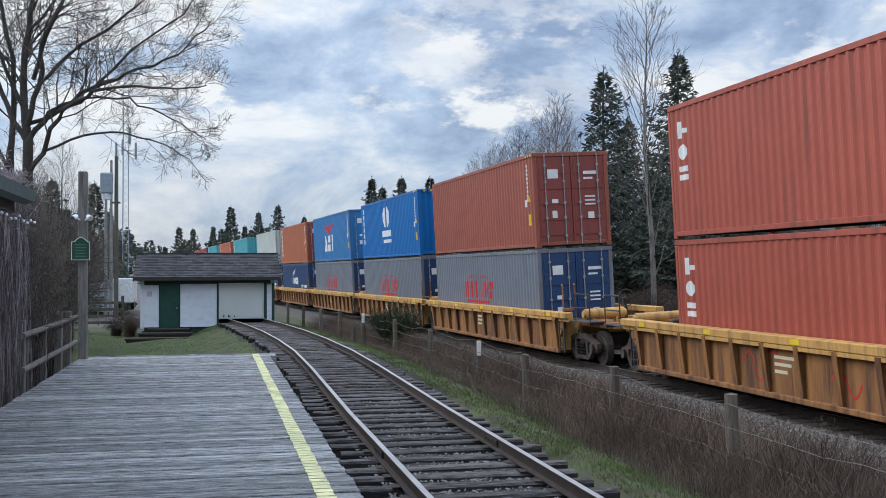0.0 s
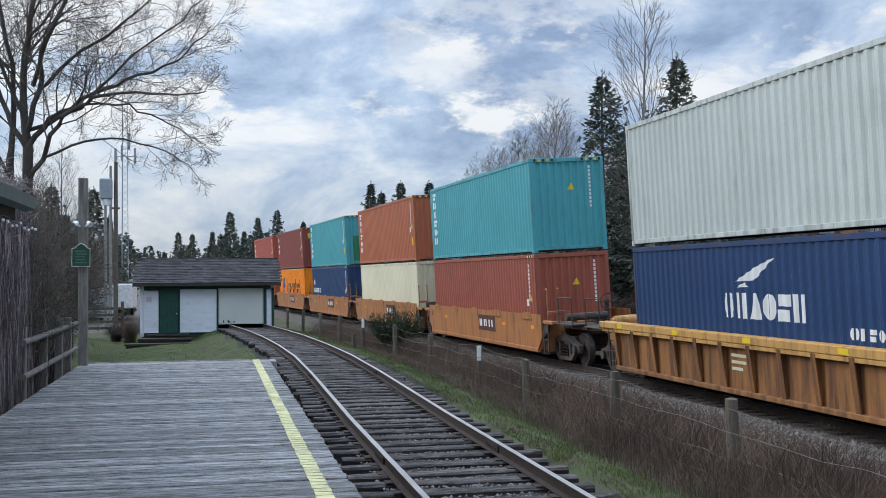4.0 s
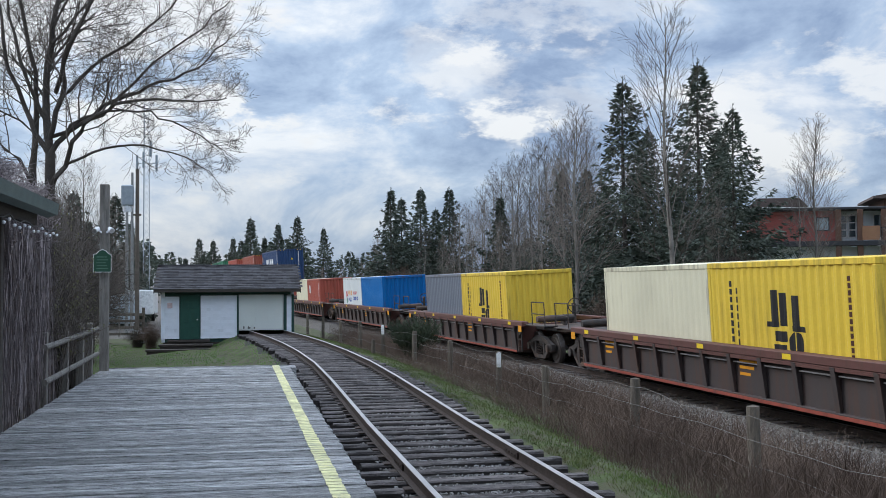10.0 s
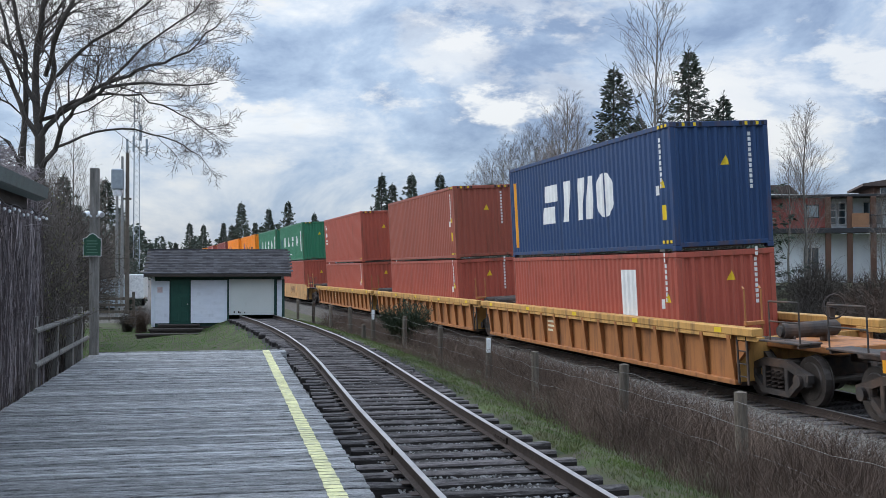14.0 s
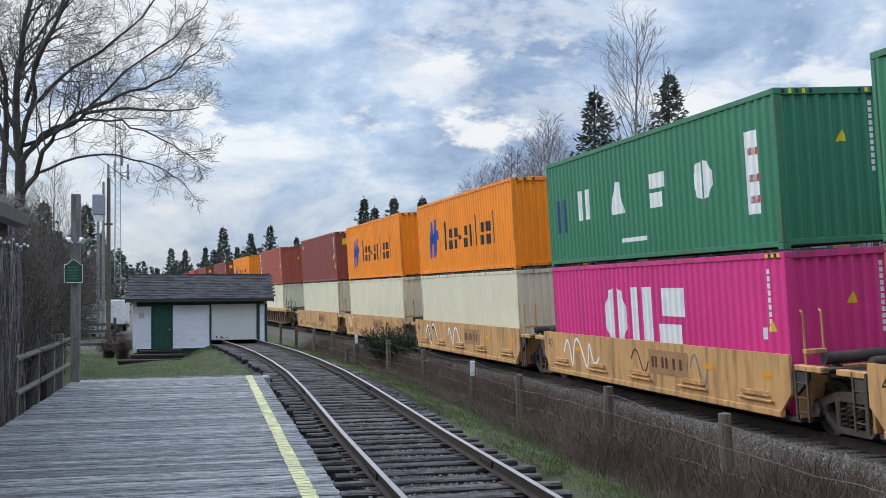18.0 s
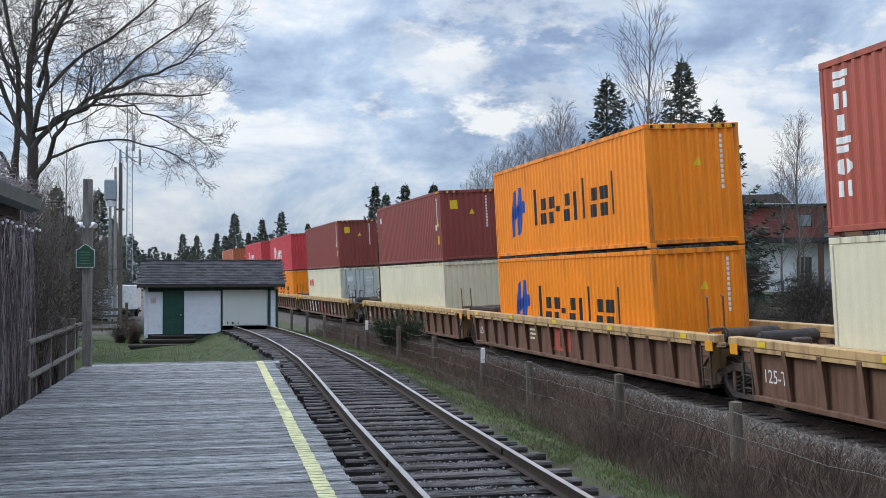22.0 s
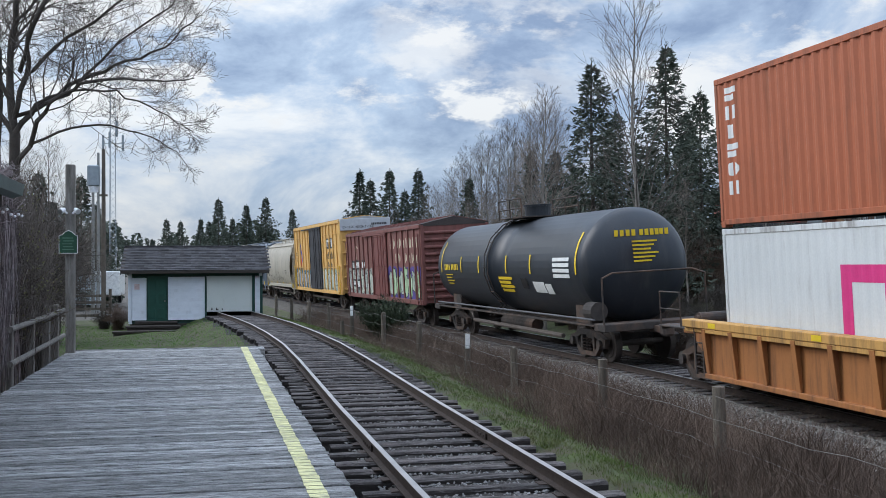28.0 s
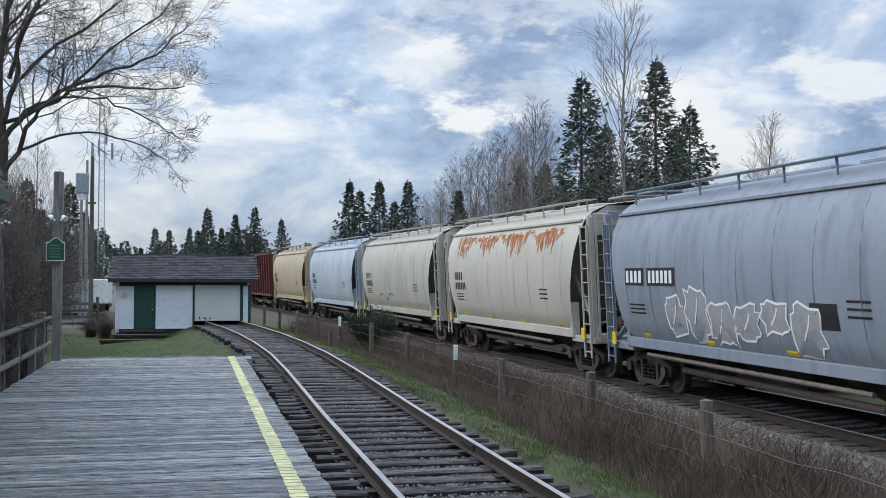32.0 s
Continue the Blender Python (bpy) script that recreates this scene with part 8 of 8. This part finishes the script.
def twig_bush(seed, n, h, w, thin=0.006):
    """A rounded tangle of arching bare stems."""
    rng = random.Random(seed)
    m, tw = Mass(), Mass()
    for _ in range(n):
        a, b = rng.uniform(0, 6.28), rng.uniform(0, 6.28)
        r0, r1 = rng.random() * w * 0.35, rng.random() ** 0.6 * w
        hh = h * rng.uniform(0.45, 1.05) * (1 - 0.35 * (r1 / w) ** 2)
        p = Vector((math.cos(a) * r0, math.sin(a) * r0, -0.1))
        e = Vector((math.cos(b) * r1, math.sin(b) * r1, hh))
        mid = p.lerp(e, 0.55) + Vector((rng.gauss(0, 0.1) * w, rng.gauss(0, 0.1) * w, h * 0.2))
        m.tube([p, mid, e], thin * 1.5, thin * 0.6, 3)
        for _ in range(4):
            q = mid.lerp(e, rng.random())
            tw.tube([q, q + Vector((rng.gauss(0, 0.22), rng.gauss(0, 0.22), rng.gauss(0.12, 0.2)))], thin * 0.8, thin * 0.4, 3)
    return m, tw


def bushes():
    kinds = []
    for seed, col in ((51, TWIG_GREY), (52, DEAD_STEM), (53, mat("dark_bramble", (0.05, 0.042, 0.034), 0.95, 0, 0.4, 2, 20, 0))):
        b = thing("bare_bush", "leafless tangled bush of grey-brown stems", "bush", "bushes")
        frame_, tips = twig_bush(seed, 420, 2.4, 1.7)
        part("stem_tangle", frame_.mesh("stem_tangle", col), None, b)
        part("crown", tips.mesh("crown", col), None, b)
        kinds.append(b)
    spots = []
    rng = random.Random(55)
    # bank behind the main track
    for i in range(46):
        y = 20 + i * 2.2 + rng.uniform(-0.8, 0.8)
        for k in range(2):
            spots.append((main_x(y) + rng.uniform(5.0, 8.0) + 3.2 * k, y, rng.uniform(0.55, 1.25)))
    for i in range(16):
        a, d = rng.uniform(23, 35), rng.uniform(30, 44)
        spots.append((d * math.sin(radians(a)), d * math.cos(radians(a)), rng.uniform(0.4, 0.75)))
    # left of the platform
    for x, y, s in ((-4.9, 17.2, 1.2), (-5.0, 19.5, 1.25), (-5.3, 18.4, 1.4), (-5.2, 21.5, 1.3), (-4.9, 22.6, 1.0), (-4.4, 23.5, 0.95), (-5.6, 25, 1.4), (-6.8, 30, 1.5), (-8, 34, 1.5), (-7.2, 40, 1.2), (-4.6, 54.5, 0.5), (-3.9, 53.5, 0.45), (-10, 46, 1.4), (-9.3, 52, 1.2)):
        spots.append((x, y, s))
    for i, b in enumerate(kinds):
        x, y, s = spots[i]
        b.matrix_basis = pose(x, y, float(ground_z(np.float64(x), np.float64(y)))) @ Matrix.Diagonal((s, s, s, 1))
    for x, y, s in spots[3:]:
        k = kinds[rng.choice((0, 1, 2, 2))] if x > 0 else kinds[rng.choice((0, 2, 1))]
        copy_thing(k, pose(x, y, float(ground_z(np.float64(x), np.float64(y))), 0, 0, rng.uniform(0, 360)) @ Matrix.Diagonal((s * rng.uniform(0.9, 1.2), s, s, 1)))
    # tall thicket between the tree and the lamp pole
    for x, y, w, h in ((-4.6, 27.0, 1.0, 1.9), (-5.4, 29.5, 1.1, 2.2), (-4.9, 32.0, 1.1, 2.0), (-6.2, 34.0, 1.2, 2.3), (-5.3, 37.0, 1.2, 2.2), (-6.9, 39.5, 1.3, 2.4), (-6.0, 43.5, 1.3, 2.4), (-7.6, 47.0, 1.4, 2.6), (-4.0, 25.4, 0.8, 1.5)):
        k = kinds[rng.choice((0, 2, 2))]
        f = 1 / k.scale[0]
        copy_thing(k, pose(x, y, float(ground_z(np.float64(x), np.float64(y))), 0, 0, rng.uniform(0, 360)) @ Matrix.Diagonal((w * f, w * f, h * f, 1)))
    # the broom bush on the fence line
    m = Mass()
    for _ in range(420):
        a = rng.uniform(0, 6.28)
        r = rng.random() ** 0.5 * 0.75
        p = Vector((math.cos(a) * r * 0.2, math.sin(a) * r * 0.2, 0))
        e = Vector((math.cos(a) * r, math.sin(a) * r, rng.uniform(0.7, 1.35) * (1 - 0.3 * r)))
        m.tube([p, p.lerp(e, 0.5) + Vector((0, 0, 0.12)), e], 0.008, 0.004, 3)
        for _ in range(3):
            q = p.lerp(e, rng.uniform(0.5, 1))
            d = Vector((rng.gauss(0, 1), rng.gauss(0, 1), 1)).normalized()
            m.quad(q, d, d.orthogonal().normalized(), 0.16, 0.012)
    b = thing("broom_bush", "dark green broom bush growing through the fence", "bush", at=pose(6.05, 37.0, -1.0) @ Matrix.Diagonal((1.35, 1.35, 1.3, 1)))
    part("crown", m.mesh("crown", BUSH_LEAF), None, b)


bushes()


def vine():
    """Bare creeper that hangs from the station's eave and climbs over its roof."""
    rng = random.Random(61)
    root = thing("hanging_vine", "dense curtain of dry creeper stems hanging from the eave", "vine")
    for mname, n, m in (("curtain", 3800, VINE), ("pale_curtain", 2200, VINE_L)):
        k = Mass()
        for _ in range(n):
            y = rng.uniform(8.0, 17.2)
            x = -2.66 - rng.random() ** 1.3 * 0.6
            z0 = (2.45 if y < 13.4 else 2.85 - 0.08 * (y - 13.4)) + rng.uniform(-0.6, 0.12)
            l = min(z0 + 0.3, rng.uniform(0.9, 2.8))
            p = Vector((x, y, z0))
            pts = [p]
            sway = rng.gauss(0, 0.09)
            for i in range(4):
                p = p + Vector((rng.gauss(0, 0.03), sway + rng.gauss(0, 0.09), -l / 4))
                pts.append(Vector((max(-3.4, min(-2.60, p.x)), p.y, max(-0.5, p.z))))
            k.tube(pts, rng.uniform(0.004, 0.009), 0.0035, 3)
        part(mname, k.mesh(mname, m), None, root)
    k = Mass()
    for _ in range(6000):
        y = rng.uniform(6.0, 15.5)
        u = abs(rng.gauss(0.35, 0.8))
        x = -2.5 - u
        z = 2.80 + 0.44 * (u + 0.1) + rng.uniform(0, 0.38) * min(1.0, u + 0.3)
        if rng.random() < 0.6:
            y = rng.uniform(12.6, 17.4)
            z = 3.15 - 0.04 * (y - 13.0) - 0.9 * rng.random() ** 1.5 + 0.10 * math.sin(y * 3.1) - 0.8 * max(0.0, y - 16.8)
            x = -2.62 - rng.random() * 0.9
        elif y > 13.4:
            y = rng.uniform(7.0, 13.4)
        p = Vector((x, y, z))
        k.tube([p, p + Vector((rng.gauss(0, 0.06), rng.gauss(0, 0.08), rng.uniform(-0.03, 0.09))), p + Vector((rng.gauss(0, 0.09), rng.gauss(0, 0.12), rng.uniform(-0.12, 0.10)))], 0.006, 0.003, 3)
    part("roof_growth", k.mesh("roof_growth", VINE_L), None, root)
    # budding shrub behind the railing
    for y, w, hh in ((17.0, 0.7, 3.5), (18.2, 0.75, 3.5), (19.4, 0.7, 3.1), (20.6, 0.5, 2.6)):
        b = thing("budding_shrub", "tall twiggy shrub with olive buds behind the railing", "bush", "shrubs behind the railing", at=pose(-3.02, y, -0.75))
        stems, flecks = Mass(), Mass()
        for _ in range(460):
            a = rng.uniform(0, 6.28)
            r1 = rng.random() ** 0.6 * w
            e = Vector((math.cos(a) * r1 * 0.9, math.sin(a) * r1, hh * (1.08 - 0.66 * rng.random() ** 1.2)))
            if e.x > 0.3:
                e.z = max(e.z, 1.9)
            p = Vector((rng.gauss(0, 0.12), rng.gauss(0, 0.2), 0))
            mid = p.lerp(e, 0.55) + Vector((rng.gauss(0, 0.08), rng.gauss(0, 0.12), 0.2))
            stems.tube([p, mid, e], 0.007, 0.0035, 3)
            for _ in range(4):
                q = mid.lerp(e, rng.random())
                g = q + Vector((rng.gauss(0, 0.13), rng.gauss(0, 0.16), rng.gauss(0.08, 0.14)))
                stems.tube([q, g], 0.0045, 0.0025, 3)
                if rng.random() < 0.5:
                    d = Vector((rng.gauss(0, 1), rng.gauss(0, 1), 0.6)).normalized()
                    flecks.quad(g, d, d.orthogonal().normalized(), 0.045, 0.012)
        part("stem_tangle", stems.mesh("stem_tangle", TWIG_GREY), None, b)
        part("bud", flecks.mesh("bud", mat("olive_buds", (0.12, 0.12, 0.045), 0.9, 0, 0.3, 2, 20, 0)), None, b, "scattered olive buds")
    scatter("dry_grass_tufts", "pale dry grass at the platform's edge", "grass", 900, lambda r: (r.uniform(-3.0, -2.62), r.uniform(9, 18)), blade(0.2, 0.75, 0.007), mat("straw_grass", (0.26, 0.21, 0.11), 0.9, 0, 0.3, 2, 20, 0), 62)


vine()

# ---------------------------------------------------------------- poles, mast and far buildings
GALV = mat("galvanised_grey", (0.30, 0.34, 0.37), 0.5, 0.3, 0.15)
POLE_WOOD = mat("utility_pole_wood", (0.12, 0.10, 0.08), 0.9, 0, 0.3, 3, 30, 0.3)


def utility():
    root = thing("utility_pole", "tall wooden utility pole with grey transformer box", "utility pole", at=at_view(-4.85, 58, -1.0))
    bm = bmesh.new()
    rod(bm, (0, 0, 0), (0, 0, 8.6), 0.12, 0.09, 12)
    part("pole", bm, POLE_WOOD, root)
    part("transformer", one_box(-0.78, -0.18, -0.3, 0.3, 6.7, 7.75, 0.05), GALV, root, "grey metal box")
    bm = bmesh.new()
    rod(bm, (-0.48, 0, 6.4), (-0.48, 0, 6.72), 0.22, 0.26, 12)
    part("lamp_head", bm, LAMP_WHITE, root)
    part("cross_arm", one_box(-0.2, 0.2, -0.06, 0.06, 6.2, 6.3, 0.01), POLE_WOOD, root)
    for i, (a, d, h) in enumerate(((-5.35, 61, 6.8), (-5.1, 66, 9.2))):
        p = thing("utility_pole", "plain grey utility pole beside the yard", "utility pole", at=at_view(a, d, -1.0))
        bm = bmesh.new()
        rod(bm, (0, 0, 0), (0, 0, h), 0.10, 0.07, 12)
        part("pole", bm, mat("grey_pole", (0.25, 0.25, 0.24), 0.8), p)
    mast = thing("lattice_mast", "slender steel lattice radio mast with antennas", "mast", at=at_view(-4.45, 92, -1.0))
    for i in range(3):
        a = i * 2.094
        bm = bmesh.new()
        rod(bm, (0.34 * math.cos(a), 0.34 * math.sin(a), 0), (0.24 * math.cos(a), 0.24 * math.sin(a), 17.5), 0.028, seg=5)
        part("leg", bm, GALV, mast)
    bm = bmesh.new()
    for k in range(34):
        z = k * 0.52
        for i in range(3):
            a, b = i * 2.094, (i + 1) * 2.094
            rod(bm, (0.31 * math.cos(a), 0.31 * math.sin(a), z), (0.31 * math.cos(b), 0.31 * math.sin(b), z + 0.5), 0.014, seg=4)
    part("lacing", bm, GALV, mast)
    for a, z in ((0.4, 12.0), (2.5, 12.0), (4.6, 12.1), (1.2, 13.2)):
        part("antenna", one_box(0.9 * math.cos(a) - 0.09, 0.9 * math.cos(a) + 0.09, 0.9 * math.sin(a) - 0.09, 0.9 * math.sin(a) + 0.09, z, z + 1.3, 0.02), GALV, mast)
        bm = bmesh.new()
        rod(bm, (0, 0, z + 0.6), (0.9 * math.cos(a), 0.9 * math.sin(a), z + 0.6), 0.03, seg=6)
        part("bracket", bm, GALV, mast)
    bm = bmesh.new()
    rod(bm, (0, 0, 17.4), (0, 0, 20.5), 0.03, 0.012, 6)
    part("whip", bm, GALV, mast)
    cab = thing("equipment_cabin", "small pale flat-roofed cabin in the yard", "cabin", at=at_view(-5.75, 80, -1.0))
    part("body", one_box(-1.1, 1.1, -1, 1, 0, 1.9, 0.03), mat("pale_blue_panel", (0.42, 0.50, 0.56), 0.6), cab)
    part("roof", one_box(-1.2, 1.2, -1.1, 1.1, 1.9, 2.0, 0.02), GALV, cab)
    van = thing("box_trailer", "white box trailer parked in the yard", "trailer", at=at_view(-4.55, 84, -1.0))
    part("body", one_box(-0.9, 0.9, -2.5, 2.5, 0.55, 2.3, 0.05), WHITE_MARK, van)
    for s in (-1, 1):
        bm = bmesh.new()
        rod(bm, (s * 0.9, -0.9, 0.4), (s * 0.7, -0.9, 0.4), 0.38, seg=16)
        part("wheel", bm, BLACK, van)
    stump = thing("cut_post", "grey concrete stub at the pole's foot", "post", at=pose(-4.9, 57.0, -1.2))
    part("body", one_box(-0.12, 0.12, -0.12, 0.12, 0, 0.6, 0.02), CONCRETE, stump)
    sh = thing("low_cabinet", "low green utility cabinet beside the shed", "cabinet", at=pose(-4.4, 56.0, -1.2))
    part("body", one_box(-0.35, 0.35, -0.25, 0.25, 0, 0.5, 0.03), mat("cabinet_grey", (0.35, 0.37, 0.36), 0.6), sh)


utility()
RED_CLAD = mat("red_cladding", (0.31, 0.085, 0.068), 0.75, 0, 0.15, 1, 20, 0.1)
GLASS = mat("dark_window_glass", (0.05, 0.07, 0.08), 0.08, 0, 0.1, 1, 5, 0, spec=0.8)
TIMBER = mat("brown_timber", (0.105, 0.055, 0.036), 0.75, 0, 0.2, 2, 30, 0.2)
PALE_WALL = mat("pale_stucco", (0.75, 0.77, 0.78), 0.8, 0, 0.08, 1, 20, 0.1)
ROOF_DARK = mat("dark_roof_edge", (0.035, 0.035, 0.038), 0.7, 0, 0.2, 1, 20, 0.1)


def townhouses():
    root = thing("red_building", "two-storey building with red upper wall and pale ground floor", "building", at=pose(36.4, 61.6, 0.40, 0, 0, -24))
    # its front looks along -y; x runs to the right
    part("lower_wall", one_box(-5.0, 16, 0, 8, -0.6, 3.4), PALE_WALL, root, "pale ground floor wall")
    part("upper_wall", one_box(-5.0, -0.05, -0.4, 8, 3.75, 5.6), RED_CLAD, root, "red clad upper wall")
    for i in range(8):
        part("cladding_board", one_box(-5.02, -0.07, -0.44, -0.402, 3.77 + i * 0.228, 3.985 + i * 0.228, 0.008), RED_CLAD, root)
    part("upper_wall", one_box(-0.05, 16, 0.6, 8, 3.75, 5.61), PALE_WALL, root)
    part("floor_band", one_box(-5.3, 16.2, -1.2, 0.0, 3.42, 3.72, 0.02), ROOF_DARK, root, "dark balcony edge")
    part("roof", one_box(-5.8, 6.2, -1.0, 8.6, 5.62, 5.78, 0.03), ROOF_DARK, root, "flat dark roof with wide eaves")
    part("roof", one_box(6.21, 16.5, -0.6, 8.6, 5.82, 5.98, 0.03), ROOF_DARK, root)
    bm = bmesh.new()
    prism(bm, [(-5.4, 5.79), (-1.2, 5.79), (-2.0, 6.62), (-4.6, 6.62)], "y", 2.0, 6.5)
    part("hip_roof", bm, mat("brown_shingle", (0.10, 0.075, 0.065), 0.9), root, "brown shingled roof")
    part("roof_snow", one_box(-5.7, -1.3, -1.0, -0.2, 5.785, 5.83, 0.01), WHITE_MARK, root, "pale flashing along the roof edge")
    for a, b, y0, zt in ((2.9, 4.9, 0.7, 6.35), (5.9, 9.5, 0.9, 6.7)):
        part("upper_wall", one_box(a, b, y0, 7, 5.8, zt), TIMBER, root, "brown timber storey under a low roof")
        bm = bmesh.new()
        prism(bm, [(a - 0.7, zt), (b + 0.7, zt - 0.05), (b + 0.7, zt + 0.06), ((a + b) / 2, zt + 0.42), (a - 0.7, zt + 0.14)], "y", y0 - 0.5, 7.2)
        part("roof", bm, mat("brown_shingle", (0.10, 0.075, 0.065), 0.9), root)
        for i in range(3):
            x = a + 0.35 + i * (b - a - 0.9) / 2
            w = part("window", one_box(x, x + 0.5, y0 - 0.04, y0 - 0.003, zt - 0.62, zt - 0.1, 0.01), WHITE_MARK, root)
            part("pane", one_box(x + 0.06, x + 0.44, y0 - 0.055, y0 - 0.042, zt - 0.56, zt - 0.16), GLASS, w)
    part("balcony_front", one_box(1.35, 2.35, -1.18, -1.13, 3.75, 4.6, 0.01), mat("orange_timber", (0.27, 0.14, 0.075), 0.75, 0, 0.25, 2, 30, 0.2), root, "orange timber balcony front")
    for a in (0.2, 0.75):
        w = part("window", one_box(a, a + 0.48, 0.55, 0.597, 3.95, 5.35, 0.01), WHITE_MARK, root, "white framed window")
        for i in range(3):
            part("pane", one_box(a + 0.06, a + 0.42, 0.53, 0.548, 4.02 + 0.45 * i, 4.40 + 0.45 * i), GLASS, w)
    w = part("window", one_box(-1.25, -0.45, -0.47, -0.445, 4.35, 5.2, 0.01), ROOF_DARK, root, "dark framed window")
    # This pane carries the sky's reflection in its glass colour.
    part("pane", one_box(-1.18, -0.52, -0.485, -0.472, 4.42, 5.13), mat("sky_lit_glass", (0.30, 0.36, 0.38), 0.1, 0, 0.2, 2, 5, 0, spec=0.8), w)
    for x, z, w, h, y in ((2.2, 3.9, 1.2, 1.5, 0.56), (4.4, 3.9, 1.1, 1.5, 0.56), (-1.4, 0.6, 1.0, 2.0, -0.03), (6.6, 3.7, 1.2, 1.7, 0.56), (9.0, 3.7, 1.2, 1.7, 0.56), (11.5, 3.7, 1.2, 1.7, 0.56), (6.9, 0.5, 1.4, 2.0, -0.03), (10.2, 0.5, 1.4, 2.0, -0.03), (3.4, 0.4, 1.2, 2.0, -0.03)):
        win = part("window", one_box(x, x + w, y - 0.03, y, z, z + h, 0.01), WHITE_MARK, root, "white framed window")
        part("pane", one_box(x + 0.07, x + w / 2 - 0.03, y - 0.045, y - 0.032, z + 0.07, z + h - 0.07), GLASS, win)
        part("pane", one_box(x + w / 2 + 0.03, x + w - 0.07, y - 0.045, y - 0.032, z + 0.07, z + h - 0.07), GLASS, win)
    for x in (-4.9, 0.0, 1.25, 2.6, 3.9, 6.0, 8.6, 12.0, 15.5):
        part("timber_post", one_box(x - 0.16, x + 0.16, -1.1, -0.8, -0.6, 3.41 if x < -1 else 5.61 if x < 6.1 else 5.81, 0.02), TIMBER, root)
    for i in range(48):
        part("baluster", one_box(2.2 + i * 0.28, 2.24 + i * 0.28, -1.12, -1.08, 3.73, 4.45), ROOF_DARK, root)
    part("hand_rail", one_box(2.0, 16, -1.14, -1.06, 4.45, 4.52, 0.01), ROOF_DARK, root)
    blk = thing("apartment_block", "brick apartment block with white framed windows", "building", at=pose(56, 70, 1.0, 0, 0, -30))
    part("wall", one_box(-4, 12, 0, 10, 0, 7.6), RED_CLAD, blk)
    part("roof", one_box(-4.6, 12.6, -0.6, 10.6, 7.6, 7.9, 0.03), ROOF_DARK, blk)
    for i in range(5):
        for z in (1.2, 4.4):
            win = part("window", one_box(-3 + i * 3, -1.4 + i * 3, -0.05, -0.003, z, z + 1.7, 0.01), WHITE_MARK, blk)
            part("pane", one_box(-2.9 + i * 3, -1.5 + i * 3, -0.07, -0.052, z + 0.1, z + 1.6), GLASS, win)
    hedge = scatter("evergreen_hedge", "dark evergreen shrubs on the bank before the building", "bush", 5200, lambda r: (lambda a, d: (d * math.sin(a), d * math.cos(a)))(radians(r.uniform(25, 36)), r.uniform(30, 40)), lambda m, r, x, y, z: m.quad(Vector((x, y, z + r.random() ** 0.7 * (0.7 + 0.5 * math.sin(x * 1.7) * math.sin(y * 1.3)))), Vector((r.gauss(0, 1), r.gauss(0, 1), r.gauss(0.6, 0.6))).normalized(), Vector((r.gauss(0, 1), r.gauss(0, 1), r.gauss(0, 1))).normalized(), 0.22, 0.07), BUSH_LEAF, 71)


townhouses()


# ---------------------------------------------------------------- what moves: the train
def motions():
    times = [float(t) for t in range(33)]
    for ob, s, half, *z in TRAIN:
        lift = pose(0, 0, z[0] if z else 0)
        walk(ob, [(t, line_pose(s + run(t), half) @ lift) for t in times])
    # wheels roll, alike on every truck
    step = 20.36 / FPS / WHEEL_R
    for x, sets in WHEELSETS.items():
        first = sets[0]
        walk(first, [(k / FPS, Matrix.Translation((x, 0, WHEEL_R)) @ Matrix.Rotation(step * k, 4, "Y")) for k in range(961)])
        for ob in sets[1:]:
            ob.rotation_mode = "QUATERNION"
            keys = ob.animation_data_create()
            keys.action = first.animation_data.action
            keys.action_slot = first.animation_data.action_slot


motions()
